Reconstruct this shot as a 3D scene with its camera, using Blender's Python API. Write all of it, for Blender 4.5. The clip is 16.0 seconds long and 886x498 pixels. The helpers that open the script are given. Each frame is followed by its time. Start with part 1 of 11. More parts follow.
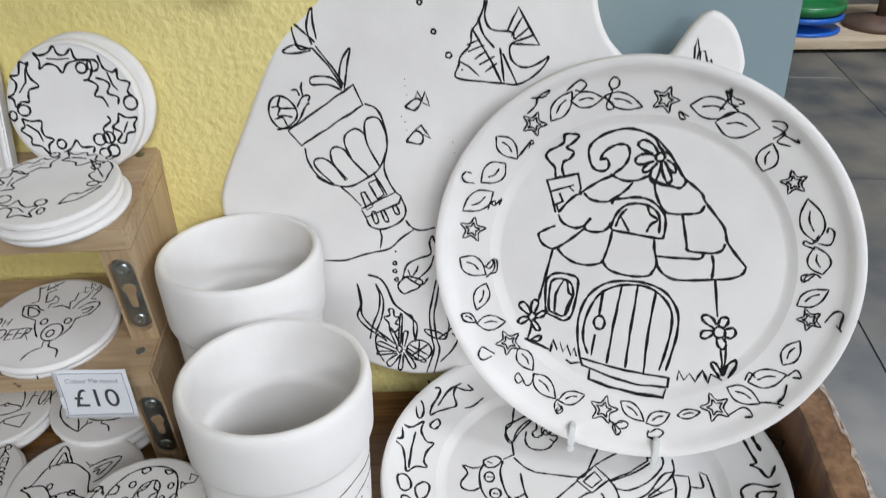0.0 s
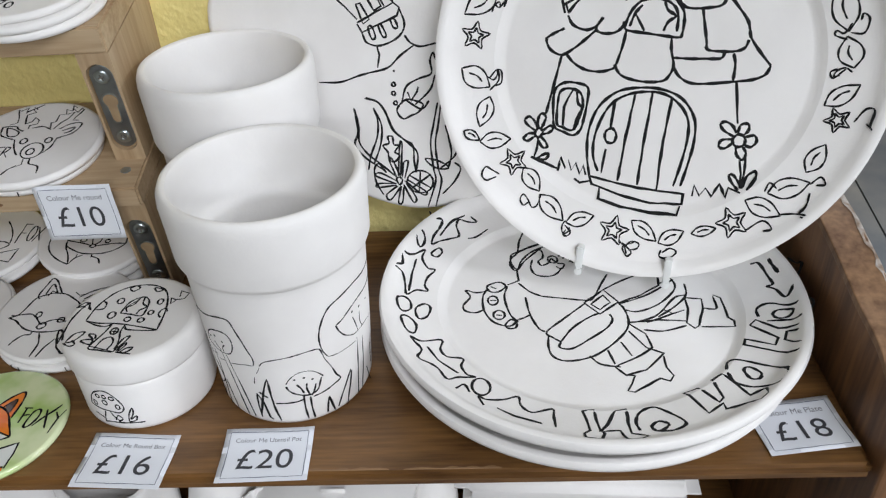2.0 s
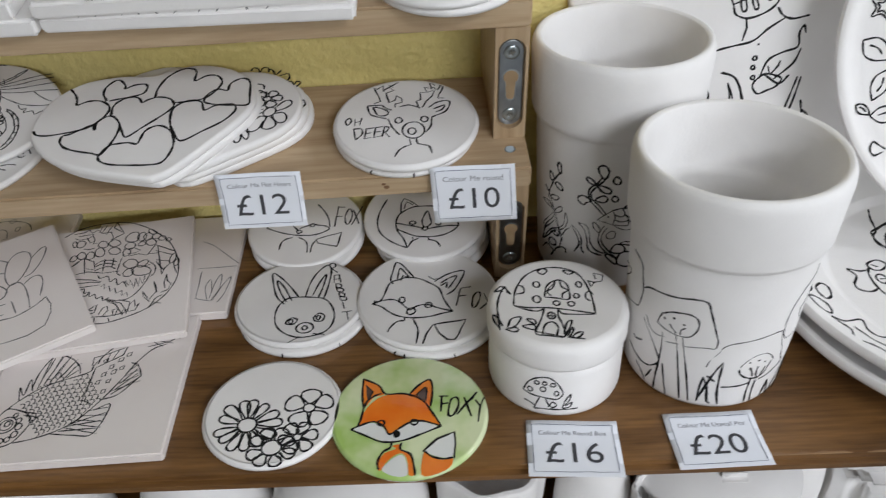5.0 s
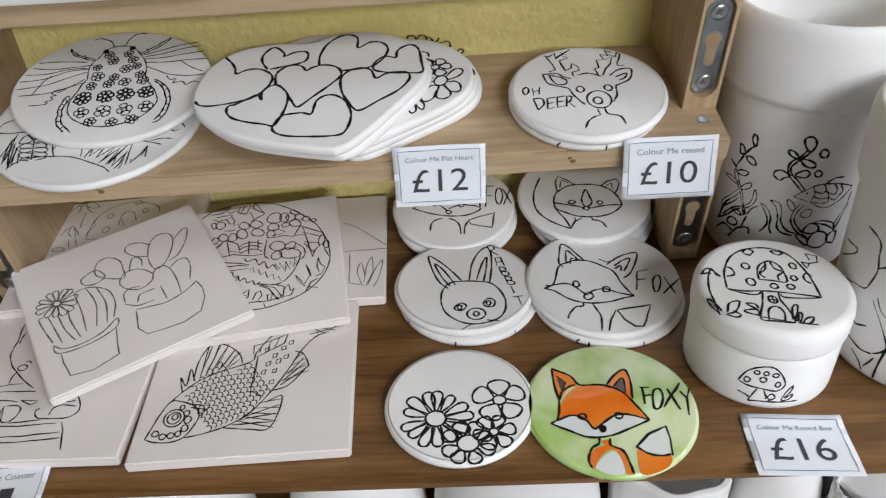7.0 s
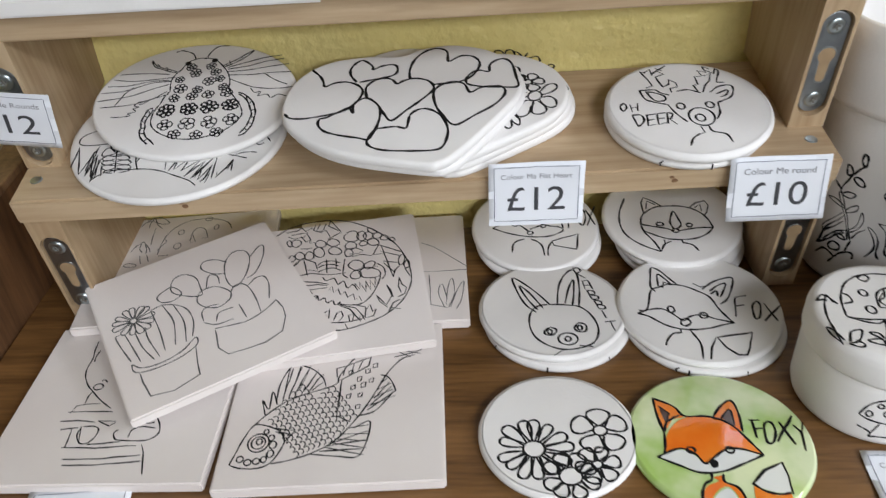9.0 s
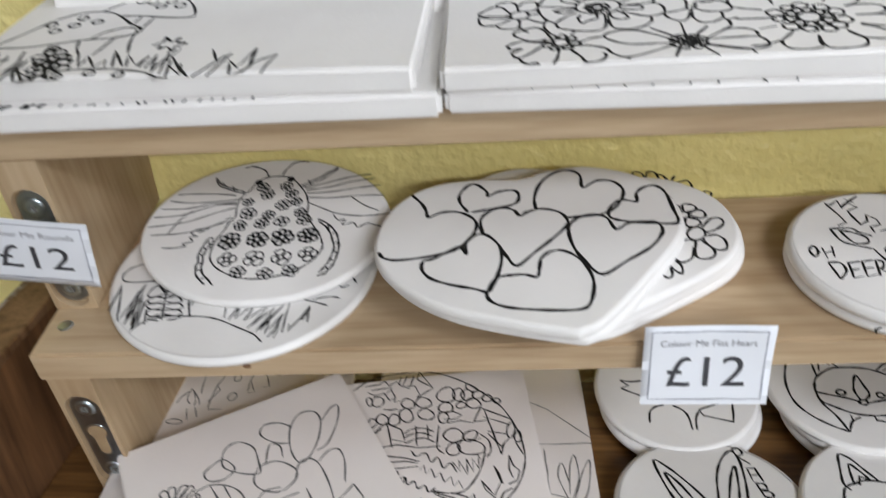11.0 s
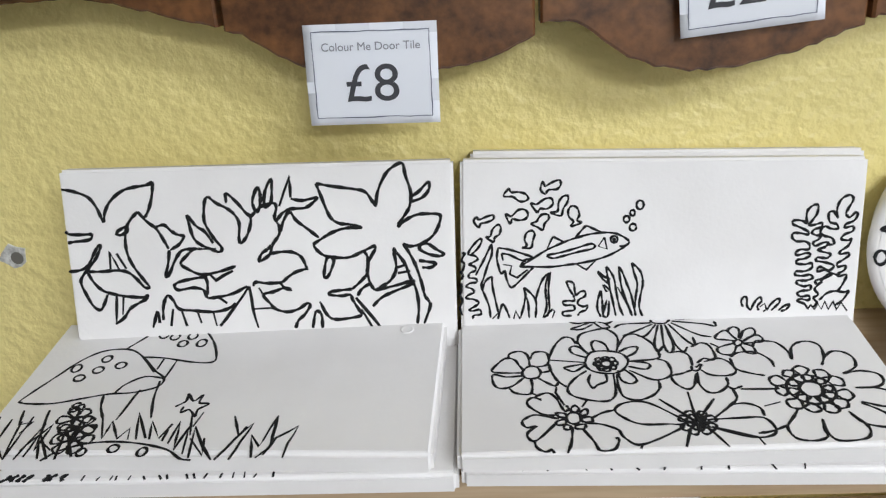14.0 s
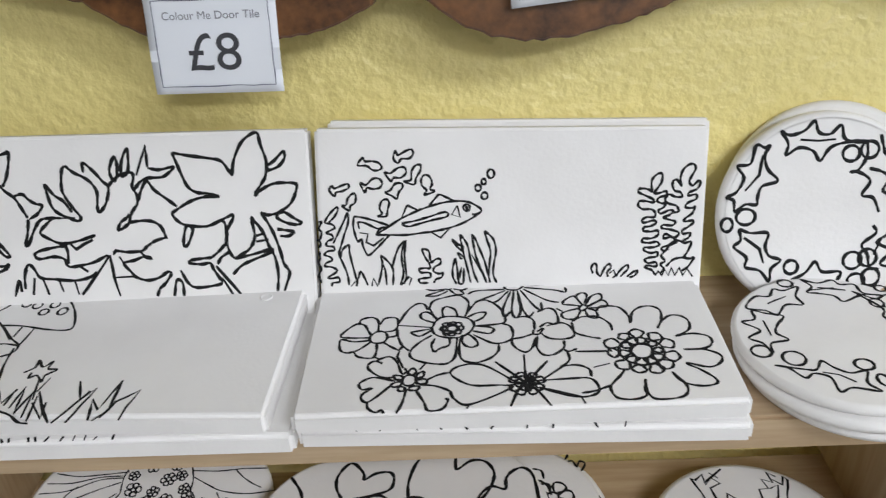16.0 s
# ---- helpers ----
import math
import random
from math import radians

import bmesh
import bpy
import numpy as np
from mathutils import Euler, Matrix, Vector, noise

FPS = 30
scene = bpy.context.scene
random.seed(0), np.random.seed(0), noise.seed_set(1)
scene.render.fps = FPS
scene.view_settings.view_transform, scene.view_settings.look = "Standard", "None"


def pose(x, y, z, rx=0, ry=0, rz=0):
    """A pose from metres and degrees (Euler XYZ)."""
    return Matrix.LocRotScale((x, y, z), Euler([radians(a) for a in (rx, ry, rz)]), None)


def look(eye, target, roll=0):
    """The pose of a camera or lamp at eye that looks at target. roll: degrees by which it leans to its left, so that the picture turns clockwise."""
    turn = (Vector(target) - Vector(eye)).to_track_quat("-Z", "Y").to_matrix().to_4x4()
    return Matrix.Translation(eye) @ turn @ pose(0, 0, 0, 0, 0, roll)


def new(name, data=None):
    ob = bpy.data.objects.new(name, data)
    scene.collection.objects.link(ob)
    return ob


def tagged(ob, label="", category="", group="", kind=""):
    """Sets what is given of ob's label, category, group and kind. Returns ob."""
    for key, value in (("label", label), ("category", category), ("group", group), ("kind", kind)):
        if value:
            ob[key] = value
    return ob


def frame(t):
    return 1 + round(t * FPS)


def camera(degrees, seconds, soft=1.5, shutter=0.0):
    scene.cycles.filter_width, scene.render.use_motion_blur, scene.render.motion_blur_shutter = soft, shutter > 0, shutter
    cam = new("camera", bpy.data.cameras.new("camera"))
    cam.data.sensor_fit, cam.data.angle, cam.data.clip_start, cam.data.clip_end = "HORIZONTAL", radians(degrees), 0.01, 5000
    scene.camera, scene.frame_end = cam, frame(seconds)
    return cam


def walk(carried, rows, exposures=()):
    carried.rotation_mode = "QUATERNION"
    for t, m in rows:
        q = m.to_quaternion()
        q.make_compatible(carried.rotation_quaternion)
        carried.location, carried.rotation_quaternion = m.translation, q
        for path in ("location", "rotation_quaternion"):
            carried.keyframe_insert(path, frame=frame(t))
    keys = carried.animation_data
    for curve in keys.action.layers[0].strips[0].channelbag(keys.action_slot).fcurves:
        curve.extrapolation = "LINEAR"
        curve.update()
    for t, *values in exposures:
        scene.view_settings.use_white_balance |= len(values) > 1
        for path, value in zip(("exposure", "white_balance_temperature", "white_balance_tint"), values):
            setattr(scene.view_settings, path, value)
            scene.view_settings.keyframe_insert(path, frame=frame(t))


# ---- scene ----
cam = camera(58.0, 16.0, soft=1.2, shutter=0.4)
PATH = [
    (0, (0.032, 0.024, 0.518), (0.0, 1.754, -0.485), -1.9),
    (0.5, (0.029, 0.028, 0.491), (0.011, 1.72, -0.576), -1.9),
    (1, (0.031, 0.022, 0.464), (0.011, 1.681, -0.653), -2.1),
    (1.5, (0.034, 0.013, 0.439), (-0.002, 1.645, -0.716), -2.3),
    (2, (0.035, 0.009, 0.427), (-0.023, 1.635, -0.736), -2.6),
    (2.5, (0.011, 0.009, 0.431), (-0.049, 1.634, -0.734), -2.6),
    (3, (-0.042, 0.007, 0.429), (-0.097, 1.629, -0.739), -2.5),
    (3.5, (-0.108, 0.005, 0.431), (-0.144, 1.626, -0.741), -2.3),
    (4, (-0.176, 0.011, 0.43), (-0.198, 1.626, -0.75), -2.1),
    (4.5, (-0.228, 0.021, 0.434), (-0.245, 1.627, -0.758), -2.3),
    (5, (-0.277, 0.024, 0.428), (-0.294, 1.621, -0.776), -2.5),
    (5.2, (-0.292, 0.028, 0.424), (-0.313, 1.62, -0.787), -2.6),
    (7.3, (-0.41, 0.057, 0.396), (-0.456, 1.641, -0.824), -3.2),
    (7.5, (-0.413, 0.057, 0.394), (-0.46, 1.643, -0.823), -3.2),
    (8, (-0.412, 0.059, 0.391), (-0.462, 1.647, -0.824), -3.2),
    (8.5, (-0.431, 0.058, 0.386), (-0.484, 1.663, -0.807), -2.7),
    (8.7, (-0.44, 0.06, 0.388), (-0.507, 1.669, -0.798), -2.9),
    (10.8, (-0.488, 0.192, 0.341), (-0.686, 1.925, -0.638), -3.8),
    (11, (-0.499, 0.192, 0.355), (-0.708, 1.929, -0.614), -3.8),
    (11.5, (-0.534, 0.197, 0.39), (-0.769, 1.957, -0.53), -3.8),
    (12, (-0.537, 0.218, 0.421), (-0.773, 1.986, -0.485), -3.9),
    (12.5, (-0.537, 0.235, 0.442), (-0.758, 2.0, -0.473), -4.0),
    (13, (-0.527, 0.24, 0.469), (-0.731, 2.041, -0.378), -3.9),
    (13.5, (-0.517, 0.236, 0.469), (-0.708, 2.084, -0.272), -3.4),
    (14, (-0.507, 0.232, 0.465), (-0.692, 2.087, -0.259), -3.4),
    (14.5, (-0.498, 0.227, 0.465), (-0.671, 2.085, -0.254), -3.3),
    (15, (-0.478, 0.228, 0.465), (-0.638, 2.086, -0.258), -3.2),
    (15.5, (-0.461, 0.227, 0.459), (-0.608, 2.075, -0.291), -3.1),
    (16, (-0.442, 0.227, 0.459), (-0.578, 2.066, -0.315), -3.0),
]
walk(cam, [(t, look(eye, target, roll)) for t, eye, target, roll in PATH],
     [(0.0, -0.08), (2.0, -0.1), (3.0, -0.12), (4.0, -0.18), (5.0, -0.14), (7.5, 0.26), (8.5, 0.28), (11.0, 0.34), (12.0, 0.11), (13.0, 0.12), (14.0, 0.31), (15.0, 0.3), (16.0, 0.17)])

# ---------------------------------------------------------------- light
world = bpy.data.worlds.new("room_air")
scene.world = world
world.use_nodes = True
world.node_tree.nodes["Background"].inputs[0].default_value = (0.95, 0.97, 1.0, 1)
world.node_tree.nodes["Background"].inputs[1].default_value = 0.1


def panel_light(name, x, y, z, sx, sy, watts):
    lamp = bpy.data.lights.new(name, "AREA")
    lamp.shape, lamp.size, lamp.size_y, lamp.energy = "RECTANGLE", sx, sy, watts
    lamp.color = (0.878, 0.925, 1.0)
    ob = new(name, lamp)
    ob.matrix_world = pose(x, y, z)
    return ob


CEILING = 1.62
FLOOR = -0.80
panel_light("overhead_area_light", 0.95, -1.25, CEILING - 0.03, 1.2, 0.6, 44)
panel_light("overhead_area_light", 0.60, -2.95, CEILING - 0.03, 1.2, 0.6, 105)
# added fill with no known source: lifts the goods on the right
panel_light("overhead_area_light", 2.5, 0.0, CEILING - 0.03, 1.2, 0.6, 60)
# added lamp with no known source: brightens the far floor and plinth
panel_light("overhead_area_light", 2.4, 3.3, CEILING - 0.03, 1.2, 0.6, 66)
scene.view_settings.exposure = 0.0


# ---------------------------------------------------------------- materials
def material(name, colour, rough=0.6, metal=0.0, colour2=None, scale=20.0, detail=4.0, bump=0.0, bump_scale=120.0, stretch=(1, 1, 1),
             coat=0.0, lo=0.35, hi=0.65, sheen_noise=0.0):
    m = bpy.data.materials.new(name)
    m.use_nodes = True
    nt = m.node_tree
    b = nt.nodes["Principled BSDF"]
    b.inputs["Base Color"].default_value = (*colour, 1)
    b.inputs["Roughness"].default_value = rough
    b.inputs["Metallic"].default_value = metal
    b.inputs["Coat Weight"].default_value = coat
    co = nt.nodes.new("ShaderNodeTexCoord")
    mp = nt.nodes.new("ShaderNodeMapping")
    mp.inputs["Scale"].default_value = stretch
    nt.links.new(co.outputs["Object"], mp.inputs["Vector"])
    if colour2:
        n = nt.nodes.new("ShaderNodeTexNoise")
        n.inputs["Scale"].default_value, n.inputs["Detail"].default_value = scale, detail
        nt.links.new(mp.outputs[0], n.inputs["Vector"])
        r = nt.nodes.new("ShaderNodeValToRGB")
        r.color_ramp.elements[0].position, r.color_ramp.elements[1].position = lo, hi
        r.color_ramp.elements[0].color, r.color_ramp.elements[1].color = (*colour, 1), (*colour2, 1)
        nt.links.new(n.outputs["Fac"], r.inputs["Fac"])
        nt.links.new(r.outputs["Color"], b.inputs["Base Color"])
    if bump:
        n2 = nt.nodes.new("ShaderNodeTexNoise")
        n2.inputs["Scale"].default_value, n2.inputs["Detail"].default_value = bump_scale, 5.0
        nt.links.new(mp.outputs[0], n2.inputs["Vector"])
        bp = nt.nodes.new("ShaderNodeBump")
        bp.inputs["Strength"].default_value, bp.inputs["Distance"].default_value = bump, 0.002
        nt.links.new(n2.outputs["Fac"], bp.inputs["Height"])
        nt.links.new(bp.outputs[0], b.inputs["Normal"])
    return m


def wood(name, light, dark, rough, along="x", rings=9.0, fine=60.0):
    """Plank wood: long wavy growth bands along one axis, with fine pores over them."""
    m = bpy.data.materials.new(name)
    m.use_nodes = True
    nt = m.node_tree
    b = nt.nodes["Principled BSDF"]
    b.inputs["Roughness"].default_value = rough
    co = nt.nodes.new("ShaderNodeTexCoord")
    mp = nt.nodes.new("ShaderNodeMapping")
    mp.inputs["Scale"].default_value = {"x": (0.08, 1, 1), "y": (1, 0.08, 1), "z": (1, 1, 0.08)}[along]
    nt.links.new(co.outputs["Object"], mp.inputs["Vector"])
    n = nt.nodes.new("ShaderNodeTexNoise")
    n.inputs["Scale"].default_value, n.inputs["Detail"].default_value, n.inputs["Distortion"].default_value = rings * 2, 3.0, 0.6
    nt.links.new(mp.outputs[0], n.inputs["Vector"])
    w = nt.nodes.new("ShaderNodeMath")
    w.operation = "MULTIPLY"
    w.inputs[1].default_value = 7.0
    nt.links.new(n.outputs["Fac"], w.inputs[0])
    f = nt.nodes.new("ShaderNodeMath")
    f.operation = "PINGPONG"
    f.inputs[1].default_value = 1.0
    nt.links.new(w.outputs[0], f.inputs[0])
    p = nt.nodes.new("ShaderNodeTexNoise")
    p.inputs["Scale"].default_value, p.inputs["Detail"].default_value = fine * 4, 6.0
    nt.links.new(mp.outputs[0], p.inputs["Vector"])
    mixf = nt.nodes.new("ShaderNodeMath")
    mixf.operation = "MULTIPLY_ADD"
    mixf.inputs[1].default_value = 0.42
    nt.links.new(f.outputs[0], mixf.inputs[0])
    half = nt.nodes.new("ShaderNodeMath")
    half.operation = "MULTIPLY"
    half.inputs[1].default_value = 1.0
    nt.links.new(p.outputs["Fac"], half.inputs[0])
    nt.links.new(half.outputs[0], mixf.inputs[2])
    r = nt.nodes.new("ShaderNodeValToRGB")
    r.color_ramp.elements[0].position, r.color_ramp.elements[1].position = 0.36, 1.0
    r.color_ramp.elements[0].color, r.color_ramp.elements[1].color = (*dark, 1), (*light, 1)
    nt.links.new(mixf.outputs[0], r.inputs["Fac"])
    nt.links.new(r.outputs["Color"], b.inputs["Base Color"])
    bp = nt.nodes.new("ShaderNodeBump")
    bp.inputs["Strength"].default_value, bp.inputs["Distance"].default_value = 0.15, 0.001
    nt.links.new(p.outputs["Fac"], bp.inputs["Height"])
    nt.links.new(bp.outputs[0], b.inputs["Normal"])
    return m


BISQUE = material("white_bisque", (0.822, 0.80, 0.782), 0.7, colour2=(0.882, 0.862, 0.846), scale=16, bump=0.09, bump_scale=420)
BISQUE_PINK = material("raw_bisque", (0.76, 0.695, 0.665), 0.85, colour2=(0.80, 0.745, 0.715), scale=12, bump=0.06, bump_scale=420)
INK = material("black_outliner", (0.005, 0.005, 0.006), 0.6, colour2=(0.014, 0.014, 0.014), scale=200)
INK.node_tree.nodes["Principled BSDF"].inputs["Specular IOR Level"].default_value = 0.2
FADED = material("thin_grey_pencil", (0.05, 0.05, 0.05), 0.7, colour2=(0.16, 0.155, 0.15), scale=320)
PINE = wood("pale_pine", (0.53, 0.395, 0.25), (0.355, 0.235, 0.13), 0.5, "x", 7)
PINE_V = wood("pale_pine_upright", (0.53, 0.395, 0.25), (0.37, 0.25, 0.14), 0.5, "z", 7)
# pine colour darkened to stand for shade behind the keyhole
PINE_SHADE = material("shaded_pine", (0.30, 0.20, 0.11), 0.7, colour2=(0.36, 0.25, 0.14), scale=80)
KNOT = material("brown_knot", (0.16, 0.08, 0.035), 0.6, colour2=(0.26, 0.14, 0.07), scale=300)
OAK = wood("brown_stained_pine", (0.225, 0.110, 0.036), (0.078, 0.034, 0.0105), 0.34, "x", 11, 85)
OAK_Y = wood("brown_stained_side", (0.22, 0.105, 0.045), (0.075, 0.034, 0.014), 0.5, "y", 9)
VALANCE = wood("red_brown_pine", (0.20, 0.082, 0.028), (0.055, 0.021, 0.008), 0.35, "z", 8)
WORN_X = wood("worn_front_pine", (0.30, 0.175, 0.085), (0.15, 0.078, 0.034), 0.55, "x", 12)
CHIPPED = material("chipped_pale_edge", (0.50, 0.46, 0.42), 0.8, colour2=(0.22, 0.15, 0.10), scale=160, bump=0.4, bump_scale=260)
WORN = wood("worn_pine_edge", (0.27, 0.150, 0.075), (0.11, 0.052, 0.022), 0.5, "y", 12)
ZINC = material("zinc_plate", (0.40, 0.43, 0.46), 0.32, 1.0, colour2=(0.27, 0.30, 0.33), scale=60, bump=0.1, bump_scale=200)
SCREW = material("screw_steel", (0.45, 0.50, 0.52), 0.3, 1.0)
PAPER = material("white_card", (0.80, 0.82, 0.87), 0.7, bump=0.05, bump_scale=90)
PRINT = material("printed_grey", (0.05, 0.05, 0.058), 0.7)
PRINT_BLUE = material("printed_blue_rule", (0.10, 0.11, 0.17), 0.7)
PRINT_SOFT = material("printed_soft_grey", (0.22, 0.22, 0.25), 0.7)
BOARD = material("blue_grey_board", (0.235, 0.315, 0.345), 0.5, colour2=(0.255, 0.335, 0.365), scale=4)
GLAZE_GREEN = material("green_glaze", (0.40, 0.60, 0.16), 0.08, colour2=(0.72, 0.80, 0.50), scale=26, detail=3, coat=1.0, lo=0.38, hi=0.62, bump=0.3, bump_scale=34)
GLAZE_ORANGE = material("orange_glaze", (0.85, 0.17, 0.012), 0.08, colour2=(0.90, 0.26, 0.03), scale=30, coat=1.0, bump=0.3, bump_scale=34)
GLAZE_WHITE = material("white_glaze", (0.78, 0.80, 0.78), 0.08, coat=1.0, bump=0.3, bump_scale=34)
GLAZE_DARK = material("dark_glaze", (0.10, 0.06, 0.05), 0.1, coat=1.0)
PEG = material("white_plastic_peg", (0.72, 0.73, 0.72), 0.35)


def wall_paint(name, c1, c2):
    """Emulsion over orange-peel texture."""
    m = material(name, c1, 0.42, colour2=c2, scale=2.2)
    nt = m.node_tree
    b = nt.nodes["Principled BSDF"]
    co = nt.nodes.new("ShaderNodeTexCoord")
    a = nt.nodes.new("ShaderNodeTexNoise")
    a.inputs["Scale"].default_value, a.inputs["Detail"].default_value, a.inputs["Roughness"].default_value = 125.0, 3.0, 0.5
    nt.links.new(co.outputs["Object"], a.inputs["Vector"])
    bp = nt.nodes.new("ShaderNodeBump")
    bp.inputs["Strength"].default_value, bp.inputs["Distance"].default_value = 0.62, 0.005
    nt.links.new(a.outputs["Fac"], bp.inputs["Height"])
    nt.links.new(bp.outputs[0], b.inputs["Normal"])
    return m


YELLOW = wall_paint("yellow_emulsion", (0.85, 0.72, 0.28), (0.88, 0.76, 0.33))
# for the walls out of view: colour lowered to cut bounced light
PLAIN = wall_paint("dimmed_unseen_wall", (0.36, 0.34, 0.30), (0.40, 0.38, 0.34))
# ceiling colour taken below white so that it returns less fill light
CEIL = material("dimmed_ceiling", (0.62, 0.62, 0.61), 0.9, colour2=(0.58, 0.58, 0.57), scale=3)
SLATE = material("grey_slate_tile", (0.055, 0.062, 0.068), 0.42, colour2=(0.185, 0.168, 0.138), scale=3.8, detail=12, bump=0.14, bump_scale=16, lo=0.34, hi=0.70)
GROUT = material("dark_grout", (0.07, 0.07, 0.07), 0.8, colour2=(0.11, 0.11, 0.105), scale=30)


def vary_by_piece(m):
    """Each piece shows another stretch of the pattern."""
    nt = m.node_tree
    info = nt.nodes.new("ShaderNodeObjectInfo")
    far = nt.nodes.new("ShaderNodeMath")
    far.operation = "MULTIPLY"
    far.inputs[1].default_value = 60.0
    nt.links.new(info.outputs["Random"], far.inputs[0])
    for mp in [n for n in nt.nodes if n.type == "MAPPING"]:
        nt.links.new(far.outputs[0], mp.inputs["Location"])


vary_by_piece(SLATE)


# ---------------------------------------------------------------- builders
def part(name, bm, mat, parent=None, label="", m=None, smooth=True):
    me = bpy.data.meshes.new(name)
    bmesh.ops.recalc_face_normals(bm, faces=bm.faces)
    bm.to_mesh(me)
    bm.free()
    for p in me.polygons:
        p.use_smooth = smooth and abs(p.normal.z) < 0.9995
    if mat:
        me.materials.append(mat)
    ob = new(name, me)
    if parent:
        ob.parent = parent
    if m is not None:
        ob.matrix_basis = m
    if label:
        ob["label"] = label
    return ob


def thing(name, m, label, category, group="", kind=""):
    ob = new(name)
    ob.empty_display_size = 0.02
    ob.matrix_basis = m
    return tagged(ob, label, category, group, kind)


def box(x0, x1, y0, y1, z0, z1, bevel=0.0015, segs=2):
    bm = bmesh.new()
    bmesh.ops.create_cube(bm, size=1)
    for v in bm.verts:
        v.co = Vector(((x0 + x1) / 2 + v.co.x * (x1 - x0), (y0 + y1) / 2 + v.co.y * (y1 - y0), (z0 + z1) / 2 + v.co.z * (z1 - z0)))
    if bevel:
        bmesh.ops.bevel(bm, geom=list(bm.edges), offset=bevel, segments=segs, affect="EDGES", clamp_overlap=True)
    return bm


def lathe(profile, n=72):
    """Turns a profile of (radius, height) about z; a radius of 0 closes the end."""
    bm = bmesh.new()
    rings = []
    for r, z in profile:
        if r < 1e-6:
            rings.append([bm.verts.new((0, 0, z))])
        else:
            rings.append([bm.verts.new((r * math.cos(2 * math.pi * k / n), r * math.sin(2 * math.pi * k / n), z)) for k in range(n)])
    for a, b in zip(rings, rings[1:]):
        for k in range(n):
            q = (k + 1) % n
            if len(a) == 1 and len(b) > 1:
                bm.faces.new((a[0], b[q], b[k]))
            elif len(b) == 1 and len(a) > 1:
                bm.faces.new((a[k], a[q], b[0]))
            elif len(a) > 1:
                bm.faces.new((a[k], a[q], b[q], b[k]))
    return bm


def spline(pts, sub=6, closed=False):
    """Catmull-Rom curve through 2D points."""
    if len(pts) < 3:
        return [tuple(p) for p in pts]
    P = [Vector(p) for p in pts]
    n = len(P)
    out = []
    for i in range(n if closed else n - 1):
        if closed:
            a, b, c, d = P[i - 1], P[i], P[(i + 1) % n], P[(i + 2) % n]
        else:
            b, c = P[i], P[i + 1]
            a = P[i - 1] if i else b * 2 - c
            d = P[i + 2] if i + 2 < n else c * 2 - b
        for k in range(sub):
            t = k / sub
            out.append(tuple(0.5 * ((2 * b) + (c - a) * t + (2 * a - 5 * b + 4 * c - d) * t * t + (3 * b - a - 3 * c + d) * t ** 3)))
    if not closed:
        out.append(tuple(P[-1]))
    return out


def slab(outline, thick, edge=0.002, segs=3):
    """A flat piece with a rounded rim cut to a closed outline; z from 0 to thick."""
    bm = bmesh.new()
    c = sum((Vector(p) for p in outline), Vector((0, 0))) / len(outline)
    loops = []
    steps = [(0.0, 0.0)]
    n = len(outline)

    def inset(d):
        res = []
        for i in range(n):
            a, b, q = Vector(outline[i - 1]), Vector(outline[i]), Vector(outline[(i + 1) % n])
            t = (q - a)
            if t.length < 1e-9:
                t = Vector((1, 0))
            t.normalize()
            nrm = Vector((-t.y, t.x))
            res.append(b + nrm * d)
        return res
    area = sum(outline[i - 1][0] * outline[i][1] - outline[i][0] * outline[i - 1][1] for i in range(n))
    s = 1 if area > 0 else -1
    prof = [(edge * 1.2, 0)] + [(edge * (1 - math.sin(math.pi / 2 * k / segs)), edge * (1 - math.cos(math.pi / 2 * k / segs))) for k in range(segs + 1)]
    levels = [(d, z) for d, z in prof] + [(d, thick - z) for d, z in reversed(prof)]
    for d, z in levels:
        loops.append([bm.verts.new((p.x, p.y, z)) for p in inset(s * d)])
    for a, b in zip(loops, loops[1:]):
        for k in range(n):
            q = (k + 1) % n
            bm.faces.new((a[k], a[q], b[q], b[k]))
    bm.faces.new(loops[0])
    bm.faces.new(loops[-1])
    return bm


def merge(bm, other):
    """Adds another bmesh to bm, and frees it."""
    me = bpy.data.meshes.new("tmp")
    other.to_mesh(me)
    other.free()
    bm.from_mesh(me)
    bpy.data.meshes.remove(me)
    return bm


